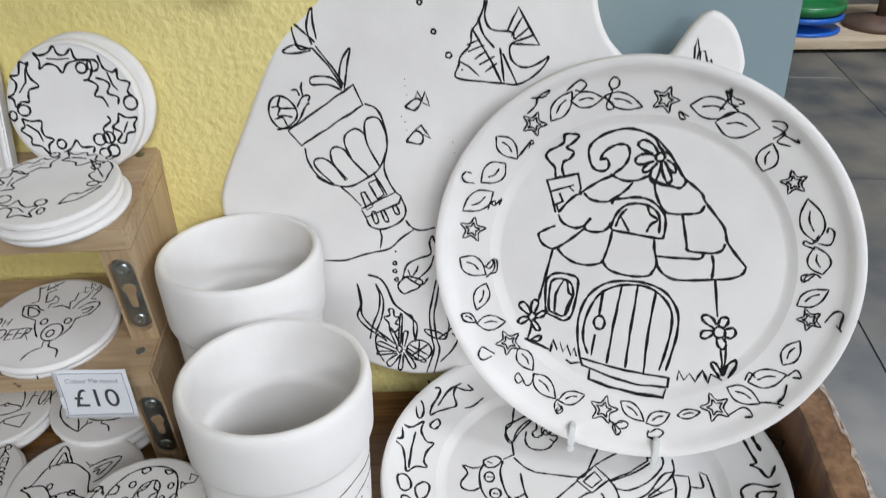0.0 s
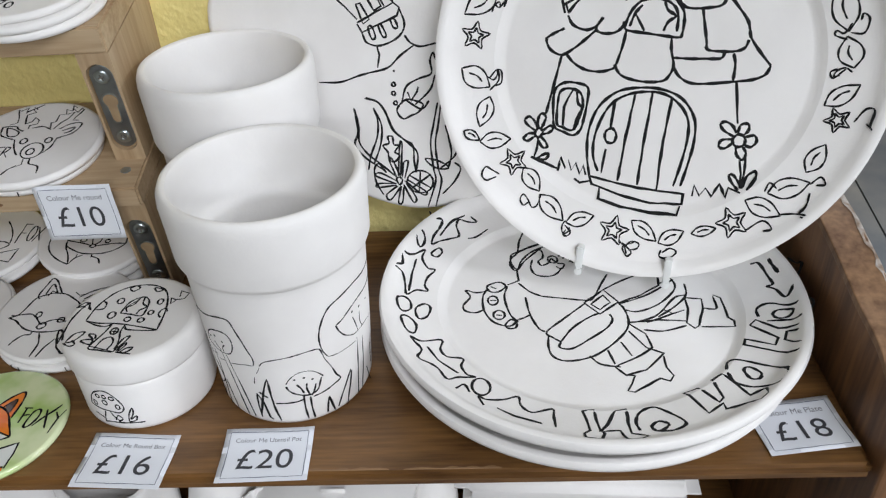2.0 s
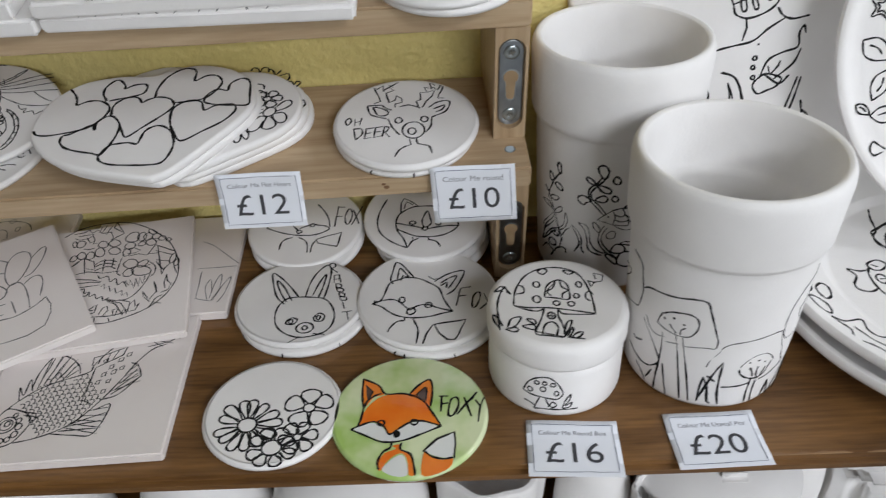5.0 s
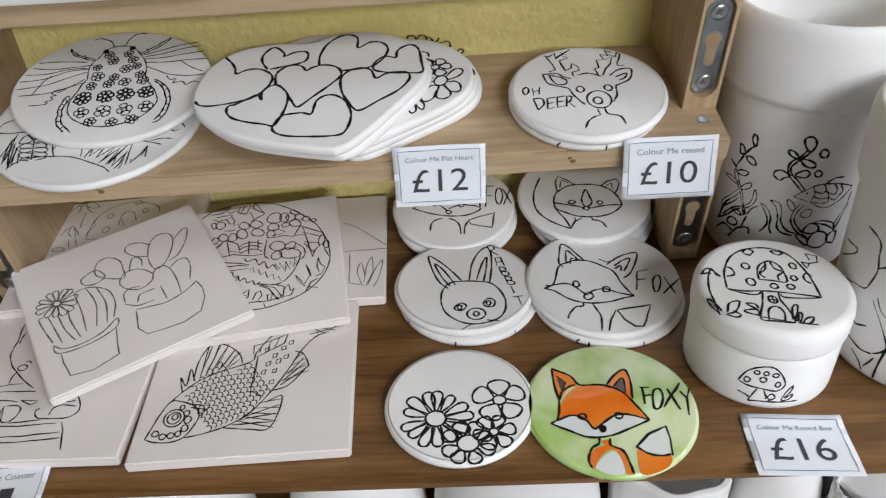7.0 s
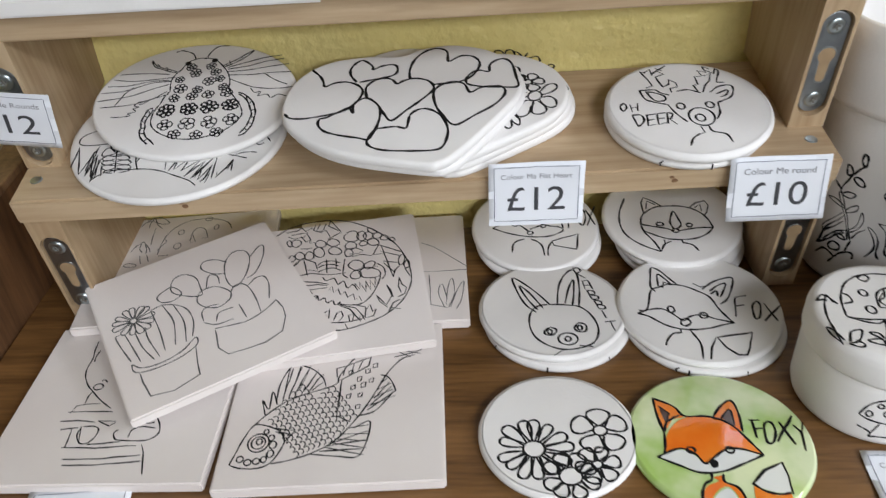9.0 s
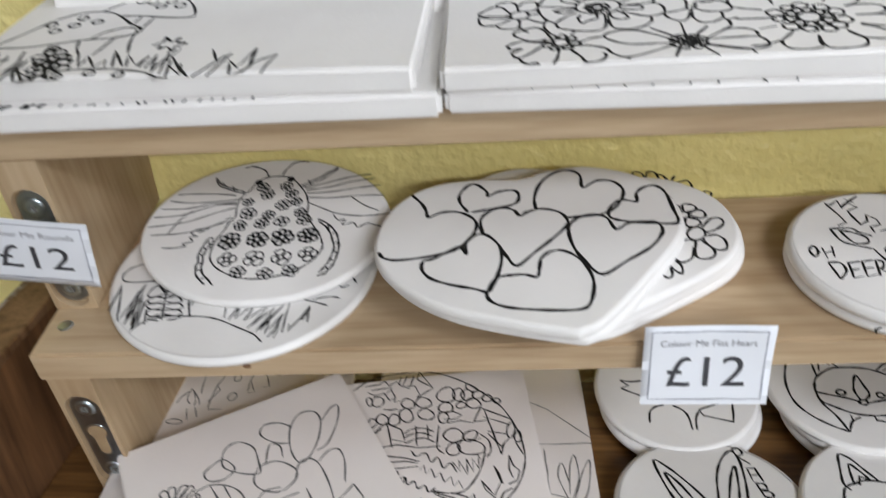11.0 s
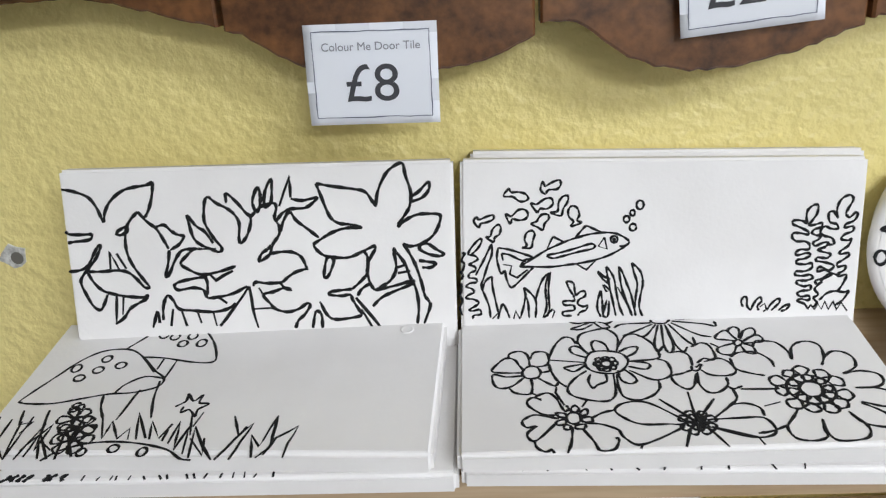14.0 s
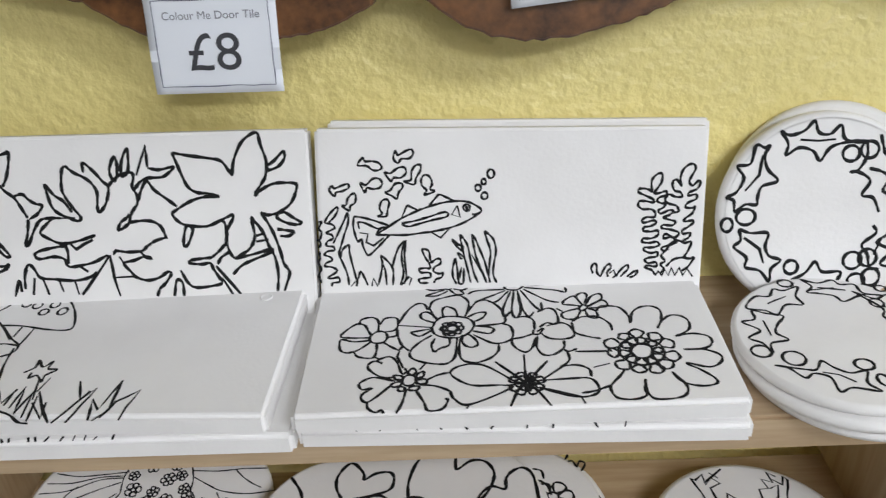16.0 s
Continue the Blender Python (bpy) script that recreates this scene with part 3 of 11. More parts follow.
def draw_dish(p):
    p.w = 1.7
    p.st(-87.6, 70.8, -29.7, 109.8, -22.7, 93, -77.1, 58.1, -87.6, 70.8)
    p.ln(-74.4, 56.2, -72.9, 44.8, -65.6, 32.2, -52.5, 23.7, -37.7, 22.3, -25.1, 28.5, -13.4, 36.7, -6, 50.2, -4, 62.5, -6.5, 79.3, -12.1, 90.2, -21.3, 94)
    p.ln(-66.7, 31.2, -59.7, 26.1, -52.4, 24.2, -65.2, 37.3, -67.5, 44.8, -60.5, 47.3, -52.1, 42.4, -39.8, 28.4)
    p.ln(-41.3, 27.3, -51.1, 42.4, -52.7, 53.4, -47.5, 57.3, -40.5, 54.4, -36.1, 47.5, -21.5, 31.6)
    p.ln(-35.2, 46.5, -40.1, 59.8, -38.6, 68.1, -29.7, 73, -21.4, 67.2)
    p.ln(-11.3, 40.2, -20.9, 59.9, -22.3, 76.9, -17.2, 82.6, -9.3, 80.7, -4.2, 67.3)
    p.st(-46.6, 22.2, -38.3, 14.6, -29, 4.3)
    p.st(-17.4, 35.2, -6.2, 14.9)
    p.ln(-5.9, 52.7, -7.5, 37.8, -3.3, 25.2, 1.3, 17.6)
    p.st(-29.2, 16.2, -25.7, 17.3, -19, 4.4, -24.2, 0.7, -29.2, 16.2)
    p.st(-21.9, 25, -15.3, 28.6, -8.6, 14.9, -14.7, 11.2, -21.9, 25)
    p.st(-29.1, 1.7, 1.3, 17.6, 6, 13.5, 3.8, 7.3, -25.6, -6.2, -29.2, 0.6)
    p.ln(-25.6, -6.2, -22.5, -14.1, -12.7, -17.1, 0, -12.7, 7.7, -5.7, 9.5, 2.2, 6, 12.5)
    p.lp(-20.4, -2.4, -17.4, -1.3, -14.8, -9.7, -17.9, -11.4)
    p.lp(-11.9, -0.7, -9.4, -0.2, -5.8, -8.5, -8.8, -9.6)
    p.lp(-1.7, 4.1, 1.7, 4.2, 3.9, -2.1, 0.5, -2.1)
    p.ln(9.1, -8.3, 13.9, -14.6, 22.2, -17.6, 34.7, -14.8)
    p.ln(-65.5, -48, -47.4, -47.7, -31.7, -42.4, -21.4, -39.5, -6, -35.3, 4.5, -25.4, 17.3, -16.1)
    p.st(-14.2, -16.6, -12.5, -24.6, -14.6, -35.5)
    p.lp(-100.5, 95.8, -94.3, 100.5, -85.9, 98.1, -79.9, 91.1, -78.7, 83.9, -83.1, 77.6, -92.3, 72.8, -99.1, 77.6, -102.5, 86.2)
    p.ln(-92, 99.6, -94.3, 91, -85.8, 90.1, -80, 90.1)
    p.ln(-100.1, 91, -92.9, 91, -95, 83.9, -88.8, 83.9, -82.6, 82.5)
    p.ln(-98.3, 80.5, -91.3, 82.4, -88.1, 75.7)
    p.ln(-97.3, 71.8, -84.9, 73.8, -77, 80.6, -71.3, 91.1, -67.2, 94.9)
    p.ln(-78, 91.1, -72.9, 99.6, -66.7, 100.5, -68.5, 95.8)
    p.ln(-75.2, 100.5, -77.2, 105.2, -81.9, 105.2)
    p.st(-72.4, 100.5, -73.6, 107.5, -72.3, 112.1)
    p.ln(-39.3, 106.6, -45.8, 114.4, -54.9, 116.7, -64.4, 115.4, -64, 109.8, -50.8, 109.8, -39.4, 105.2)
    p.ln(-38.8, 107.5, -40.9, 116.7, -37.6, 130.3, -30.6, 139.2, -33.2, 128, -35.3, 116.7, -37.4, 106.1)
    p.st(-40, 109.8, -49.6, 125.8, -61.5, 139.4)
    p.st(-37.7, 109.8, -45.1, 122.6, -58.6, 140.7)
    p.ln(-61.5, 139.4, -72.6, 139.4, -76.8, 158.5, -66, 150.5, -58.8, 143.8)
    p.ln(-61.3, 141.6, -64.7, 154.9, -62.4, 165.8, -59.3, 170.5, -59.3, 159.2, -57.2, 146)
    p.ln(-62.5, 138.1, -76.1, 141.7, -85.9, 136.4, -76.7, 135, -62.6, 137.2)
    p.lp(12.9, 92.1, 21, 98.2, 25.6, 95.9, 20.7, 88.9, 14.7, 90.3)
    p.st(21, 98.2, 22.6, 104.2, 27, 96.8)
    p.st(26, 95.9, 29.1, 104.2, 32.5, 92.2, 26.9, 94.9)
    p.lp(12.7, 62.6, 20.1, 71.3, 26.2, 67.5, 24.5, 60.2, 15.1, 61.6)
    p.st(20.2, 72.2, 25, 76.1, 32.7, 65.1, 26.2, 68.4)
    p.oval(26.6, 174, 1.8, 1.7)
    p.oval(37.1, 151.6, 1.8, 1.7)
    p.oval(48.9, 133.1, 2.3, 2.2)
    p.dot(12.8, 114.3, 0.5)
    p.dot(13, 108.8, 0.5)
    p.dot(14.2, 101.4, 0.5)
    p.dot(8.8, 83.6, 0.5)
    p.dot(11.9, 78.9, 0.5)
    p.dot(13.1, 72.2, 0.5)
    p.dot(51, 61.8, 0.5)
    p.dot(52.3, 53, 0.5)
    p.ln(77.6, 175.2, 76.3, 168.9, 71.9, 158.3, 67.4, 151.8, 66, 141, 58.3, 132.2, 56.9, 125.5, 55, 115.2, 78.6, 111.9, 92.2, 110.6, 103.5, 109.7, 114.7, 115.1, 124.2, 124, 128, 131.9, 123.2, 128.4, 114.4, 124, 105.5, 124, 98.7, 129.8, 97.2, 138.6, 99.8, 143)
    p.ln(79.3, 175.1, 77.6, 162.5, 82.9, 153, 98.4, 150.8, 100.7, 145.1)
    p.st(95.3, 151.7, 103.7, 169.9, 111.5, 155.8, 120.6, 140.7, 99.8, 141.7)
    p.st(98.4, 147.3, 106.9, 162.3)
    p.st(100.7, 145.1, 111.5, 153.7)
    p.st(99.8, 143, 116, 148.5)
    p.ln(72.3, 162.5, 76.3, 149.6, 85.2, 138.7)
    p.st(67.4, 154, 83.1, 127.7, 91.3, 111)
    p.st(63.3, 141, 74.1, 145.3)
    p.st(64.2, 135.7, 77.6, 140.9)
    p.st(69.6, 129.9, 79.4, 136.5)
    p.st(73.2, 125.5, 85.3, 132.1)
    p.st(77.7, 119.6, 87.5, 126.8)
    p.st(56.9, 128.6, 65, 124.1, 73.2, 116.5)
    p.ln(89.7, 138.7, 91.1, 127.6, 93.1, 111.9)
    p.st(91.9, 134.3, 103.5, 109.7)
    p.dot(59.6, 121.5, 0.9)
    p.ln(-27.7, -61.8, -17.6, -64.4, -10.3, -74.4, -5.8, -88.6, 4.2, -98.2, 11.8, -103.8, 12.4, -117.4, 13.6, -129.3)
    p.ln(-26.7, -61.2, -15.1, -66, -8, -80, -3.3, -91.4, 7.7, -101.6, 15.8, -111.4, 13.6, -129.3)
    p.ln(-37.6, -70.5, -34.4, -86.4, -35.2, -101, -28, -112.6, -17.8, -121.3, -5.1, -132.9)
    p.ln(-36.8, -75, -35.8, -92.3, -39.1, -104, -30.8, -115.7, -15.5, -127.2)
    p.ln(-20.5, -70.1, -17.5, -83.1, -19.3, -97.7, -25.3, -112.5, -28.8, -127.6)
    p.ln(-20, -71.8, -14.5, -85.9, -16.4, -103.4, -23.2, -121.4)
    p.lp(1.2, -68.5, -0, -74.1, 4.9, -79.7, 11.7, -76.7, 18, -73.7, 22.3, -66.9, 15.8, -63.6, 8.1, -62.7)
    p.ln(3.9, -66.7, 8.5, -51.5, 18.9, -44.7, 30.1, -40.1, 29.4, -29.3, 32, -22.8, 34.4, -29.2)
    p.ln(7.1, -62.7, 20.6, -70.8, 27.5, -63.4)
    p.st(9.4, -56, 12.2, -63.7, 17.5, -55.8, 18.7, -51.3)
    p.ln(15.6, -67, 28.7, -53.9, 33.1, -41.2)
    p.dot(-1.1, -38, 1)
    p.oval(-2.1, -49.5, 1.5, 1.7)
    p.oval(-2.4, -57.3, 1.5, 1.7)
    p.oval(-1.2, -65.7, 1.5, 1.7)
    p.lp(-4.1, -135.9, -0.9, -134, 1.1, -137.6, -1.7, -141.3)
    p.ln(-4.1, -134.1, -9.7, -118, -7, -116.8, -0.8, -132.8)
    p.ln(1.3, -133.9, 2.8, -120.7, 7.1, -119.3, 3.3, -135.1)
    p.ln(-2.4, -132.8, 0.4, -103, 2.4, -104.1, -0.3, -132.8)
    p.ln(-4.2, -137.7, -18.3, -130.3, -22.2, -133.4, -5.4, -140.2)
    p.ln(-4.3, -140.2, -20.4, -140.7, -21.7, -144.4, -4.4, -142)
    p.ln(-3.4, -142.6, -13.9, -151.5, -10.4, -156.4, -0.1, -142.5)
    p.ln(-0.1, -142.5, -3.5, -158.6, 0.3, -158.5, 1.9, -143.6)
    p.ln(2, -141.2, 10, -158.2, 12.8, -153.7, 4.2, -139.9)
    p.ln(3.2, -137.5, 18.3, -150.5, 22.1, -147.9, 5.4, -136.2)
    p.oval(17, -138.3, 11.7, 10.9)
    p.st(8.2, -132.5, 26.4, -144.1)
    p.st(17.4, -128, 15.6, -149.3)
    p.st(26.8, -130.7, 7.7, -145.9)
    p.ln(34.6, -64.9, 30.5, -84.8, 27.5, -102.2, 29.5, -125.8, 30.8, -137.8, 23.3, -162.7)
    p.ln(37.6, -64.8, 34.6, -84.7, 31.7, -102.1, 33.7, -125.7, 36.1, -137.7, 30.3, -162.4)
    p.lp(23, -115.9, 35, -118.5, 42.7, -124.2, 34.8, -125.7, 26, -121.2)
    p.ln(40.8, -84.6, 43.2, -96, 45.5, -110.5, 42.7, -124.2)
    p.ln(34.8, -125.7, 48.1, -113.4, 50.8, -101.6, 43.2, -93.1)
    p.ln(36.9, -149.8, 47.7, -137.3, 53.2, -125.1, 48, -119.3)
    p.ln(-12.9, -130.1, -19.4, -121.3, -23.5, -127.4, -22.5, -139.5, -16.6, -151.6)
    p.lp(-10.4, -110.3, -14.4, -104.5, -9, -102.1, -9.8, -96.2, -5.6, -96.1, -4.9, -103.1, -0.7, -104.2, -4.1, -110.2, -0.1, -113.6, -5.6, -119.7, -9.7, -116.2)
    p.st(240.4, 127.1, 240.1, 137.9, 241.5, 145.2, 243.8, 135.8, 242.2, 126.2)
    p.st(244.8, 126.2, 244.7, 134.9, 248, 135.7, 250.8, 126.2, 253, 129.2, 255.5, 122.7)


def draw_santa(p):
    p.w = 1.75
    p.ln(-42.8, 98.6, -47.2, 84.9, -49.8, 68.6, -55.2, 60.9, -56.7, 51.6, -52.5, 43.8, -44.5, 56.5, -33.9, 69.5, -22.9, 82.1)
    p.ln(-49.8, 68.6, -40.7, 74.7, -30.5, 80)
    p.st(-51.6, 43.7, -51.1, 30.3, -60.7, 24.9)
    p.ln(-55, 66, -45, 73, -35, 79, -25, 84)
    p.ln(-55, 66, -56, 57, -54, 48, -50, 46, -48, 55, -41, 66, -33, 73, -22, 79)
    p.ln(-39, 68, -33, 73, -29, 70, -29, 61, -33, 56, -31, 50, -25, 53, -22, 59, -18, 53, -12, 51, -15, 45, -19, 48)
    p.oval(-21.0, 58.0, 4.0, 5.0)
    p.ln(-38, 58, -40, 47, -37, 38, -29, 35, -21, 37, -15, 45)
    p.ln(-16, 62, -10, 67, -5, 63, -3, 57, -8, 54)
    p.ln(-13, 59, -8, 62, -4, 58)
    p.st(-3, 57, 1, 53)
    p.st(-26, 75.7, -10.2, 65.2, -4.6, 52.4)
    p.ln(-51.4, 26.7, -43.1, 15.6, -34.6, 9.6)
    p.ln(-34.6, 9.6, -17.1, 6.2, -1.9, 3.5, 5, 5.3, 14.5, 23.9, 21, 36.1)
    p.ln(-60.7, 23.4, -63.8, 9.4, -60.6, -11, -54.8, -21)
    p.ln(-76.8, 20.5, -80.8, 10.1, -80.1, -6.9, -73.3, -20.3, -61.5, -25.2, -54.5, -17.8)
    p.lp(-76.7, 24.1, -67.3, 28.8, -62.1, 23.5, -67.9, 16.6, -74.7, 16.9)
    p.oval(-73, 5.6, 4, 5.5)
    p.oval(-69, -12, 4.4, 5.3)
    p.lp(-64.8, -23.8, -60.1, -17.6, -56.1, -21.6, -57.3, -27.2, -62.5, -27.7)
    p.st(-74, 23.3, -69.6, 20.2)
    p.st(-75.2, 5.7, -70.3, 5.5)
    p.st(-71.1, -11.9, -66.8, -12.7)
    p.ln(-79.2, 17, -86.1, 15.9, -94.2, 19.1, -90.7, 10.5, -96.3, 0.4, -94.6, -6.4, -86.8, -8.7, -80, -4.9)
    p.ln(-47.3, 8.8, -45.4, -11.6, -40.3, -27.9, -35.6, -32.4)
    p.ln(-54.5, -17.8, -50.1, -16, -45.5, -12.9)
    p.sc(-2.4, 0.1, 14.7, 16.1, 24.2, 0.4, 7.9, -13.6)
    p.sc(2.7, -1.5, 13.6, 9.1, 17.9, -0, 8.7, -8.4)
    p.ln(-2.6, -1.2, -19.9, -17.8, -34.4, -32.5, -30.8, -38.8, -25.1, -43.8)
    p.ln(-25.1, -43.8, -14.8, -28.8, -0.3, -16.6, 8.1, -12.3)
    p.ln(-25.1, -43.8, -26.6, -49.8, -17.7, -51.3, -3.9, -41.6, 10.5, -29.8, 16.3, -20.4, 15.2, -13.9)
    p.ln(-33.5, -36.2, -34.7, -48.3, -32.9, -58.3, -25.3, -63.8, -13.1, -63.1, -0.1, -57.7, 14.3, -45.3, 24.9, -32.2, 28.2, -20.9, 27.1, -7.8, 23.9, -0.9)
    p.ln(14.7, 16.1, 28.5, 25.5, 43.7, 33.7, 58.6, 39)
    p.st(23.9, -0.9, 43.4, 8.6, 59.2, 19.9, 60.7, 31.5)
    p.st(58.7, 22.1, 72, 26.6, 67.4, 32.7)
    p.ln(26.9, -9.1, 37.3, -11.5, 54.2, -3.5, 68.4, 11.1, 72.2, 21.5, 68.7, 32.6)
    p.ln(23.7, -2.3, 47.8, 8.4, 70.3, 25.2)
    p.ln(27.7, -24.1, 37.4, -22.5, 51.7, -15.3, 68.2, 4.1, 78.7, 7.2)
    p.ln(79.8, 21.2, 77.8, 7.2, 66.8, -6, 51, -18.5)
    p.st(62.7, -14.4, 57.1, -10.3)
    p.st(76.1, 3.8, 88.4, 1.9, 86.7, -10.1, 79.2, -29.2, 75.5, -32.2, 70.8, -25.7, 75.5, -9.7, 76.1, 3.8)
    p.st(28.5, -24.1, 50.3, -21.7, 71.2, -23.8)
    p.ln(37.5, -32.6, 51.9, -34.4, 70, -28.8)
    p.st(41.2, -24.6, 48.2, -21.7, 72.2, -10.9)
    p.st(80.6, -30.5, 99, -31.2, 105.1, -31.3, 106.2, -24.7, 102.8, -20.5, 103.4, -7.4, 103.2, 2.7, 98.4, 6.4)
    p.ln(98, 5, 97.3, -9.2, 91.8, -10.3, 87, -8.8)
    p.st(28.2, -26, 37.9, -37, 39.8, -52.1, 29.2, -60.5, 9.9, -71.2)
    p.ln(-6.4, -59.3, 0.4, -68.1, 13.9, -71.3)
    p.st(7.5, -53.9, 10.4, -68.4)
    p.st(18.4, -45.4, 23.9, -60.3)
    p.st(26, -33.5, 35.7, -52)
    p.ln(-6.7, -61, -0.1, -57.7)
    p.st(9.9, -71.2, 16.4, -79.7, 31.2, -74.7, 46.7, -58.2, 35.7, -52)
    p.st(16.4, -79.7, 22.3, -79.9)
    p.st(46.1, -61.1, 45.6, -72.4, 48.9, -80.8, 45.4, -86, 39.3, -83.2, 19.3, -95.8, 14.8, -94.6, 18.8, -87.8, 22.3, -79.9)
    p.ln(-73.8, 97, -84.1, 86, -91.5, 82.9)
    p.w = 1.85
    p.ln(-124.2, 108.1, -120.6, 97.3, -113.2, 98.7, -115.7, 90.6, -120.6, 80.3, -121.9, 70.5, -115.8, 75.2, -106.1, 80.4, -98.8, 85.2, -101.1, 97.4, -98.4, 105.3, -91, 103.8, -83.5, 104.8, -88.3, 110.9)
    p.ln(-115.3, 82.1, -105.9, 100.2, -93.3, 111.3)
    p.lp(-134.7, 76.7, -130, 79.6, -127.6, 74, -129.9, 65.6, -133.1, 65.4)
    p.lp(-121.8, 60, -115.7, 66.8, -113.3, 61.7, -117.1, 55.5, -120.8, 56.1)
    p.ln(-148.2, 57.1, -143.2, 50.3, -136.6, 53.3, -127.5, 62.1, -129.6, 51.4, -124.8, 40, -118.8, 38.5, -124.6, 28.3, -126.6, 17.6, -124.2, 11.3, -133.1, 10.6, -140.3, 4.1, -142.1, 16.8, -144.8, 28.6, -151.4, 30.4, -145.1, 37.3, -145.3, 45.9, -148.2, 57.1)
    p.st(-134.2, 48.6, -136.9, 32.5, -138.7, 7.9)
    p.lp(-146.9, -2.4, -141.4, 0.3, -136.9, -5.3, -136.6, -13.3, -141.9, -17.1, -145.9, -12.2)
    p.lp(-132.4, -11, -126.1, -4.8, -121.6, -8.5, -123.6, -19.1, -129, -23.7, -132.1, -19)
    p.lp(-143.2, -24.7, -138.3, -22.4, -131.7, -30.9, -132.6, -41.1, -138.4, -38.5)
    p.ln(-135.2, -45.4, -126.9, -49.7, -112.6, -45.4, -113.3, -56.7, -108.4, -64.2, -97.2, -64.5, -98.5, -73.4, -94.6, -82.3, -88.8, -84.6, -100.5, -86.4, -108.3, -89.5, -114.2, -79.3, -120.2, -74.2, -129, -69.6, -126.6, -59.4, -132.2, -51, -135.2, -45.4)
    p.st(-122.7, -55.3, -114.4, -69.8, -100.5, -82)
    p.oval(-85.2, -94.8, 6.3, 9.4)
    p.ln(-102.5, -99.6, -96.7, -93.9, -93, -102)
    p.ln(-87.4, -104.9, -81.8, -108.5, -70.4, -107.2, -60.7, -103.1, -59.5, -112.3, -52.6, -119.6, -39.1, -115.2, -38.9, -123.1, -38.8, -134.7)
    p.st(-75.5, -116.7, -64.1, -124.5, -47.1, -131)
    p.ln(-84, -115.1, -87.4, -106.1)
    p.w = 2.1
    p.sc(-19.4, -116.5, -11.6, -114.5, -12, -125.7, -11, -137.3, -8.7, -140.2, -13.9, -152.1, -21.4, -145.5, -21.6, -140.4, -17.5, -137.3, -18.2, -125.6)
    p.sc(1.8, -116.8, 9.9, -114, 7.8, -129.3, 8, -140.9, 17.8, -144.1, 12.6, -150.3, 5.1, -152.7, 1.5, -137.7, -11.2, -138.5, -5.7, -131.7)
    p.ln(13.9, -138.3, 12.9, -129.6, 17.2, -119.7, 26.5, -114.2, 34.5, -119.5, 43.9, -132.3, 34.8, -139.5, 24.3, -139.1)
    p.lp(21.9, -134.3, 27.3, -129.5, 33, -132.9, 28.1, -138.3, 23.7, -139)
    p.sc(51.2, -98.4, 61.1, -96.1, 69.9, -114.3, 73.7, -110.1, 72.3, -89.5, 80.3, -84.3, 82.1, -88.1, 90.4, -110.9, 96, -108.2, 101.7, -106.7, 99.7, -116, 92.3, -122.1, 86.8, -119.1, 71.9, -121.9, 71.9, -115.8, 60.3, -124.6)
    p.ln(84.4, -80.7, 88, -71.3, 94.7, -71.7, 107.2, -80.1, 118.8, -88.7, 117.9, -97.9, 110.2, -106.4, 102.7, -104, 92.8, -101.7, 85.6, -95.2, 84.1, -84)
    p.lp(94.9, -83.4, 99.3, -81.3, 104.4, -88.9, 101.8, -94.5, 96.3, -93.2)
    p.sc(113.5, -35.9, 119, -31, 130.5, -44.5, 150.8, -48.6, 148.8, -56.3, 134.5, -49.7, 130.5, -58.1, 136.6, -68.4, 142.8, -64.2, 138.6, -71.5, 131.9, -76.3, 103.4, -56.2, 106, -50.3, 122.8, -61.9, 127.2, -54.6)
    p.ln(121.8, -28.4, 123.5, -18.9, 133.9, -15.4, 148.5, -24.3, 159.3, -22, 158.3, -30.3, 146.9, -39.7, 137, -36.8, 125.9, -34.4)
    p.lp(131.9, -28.2, 137.1, -24.5, 145.4, -28.3, 141.7, -33.9, 134.1, -33.6)
    p.ln(133.5, 32.9, 139.6, 31.7, 141.5, 16.1, 142.4, 5.4, 137.8, 3.9, 142.4, -1.4, 145.7, -12.4, 152.2, -6.5, 168, 20.3, 163.6, 20.5, 159.5, 28)
    p.ln(146.3, 31.4, 147.6, 21.2, 148.7, 13.9)


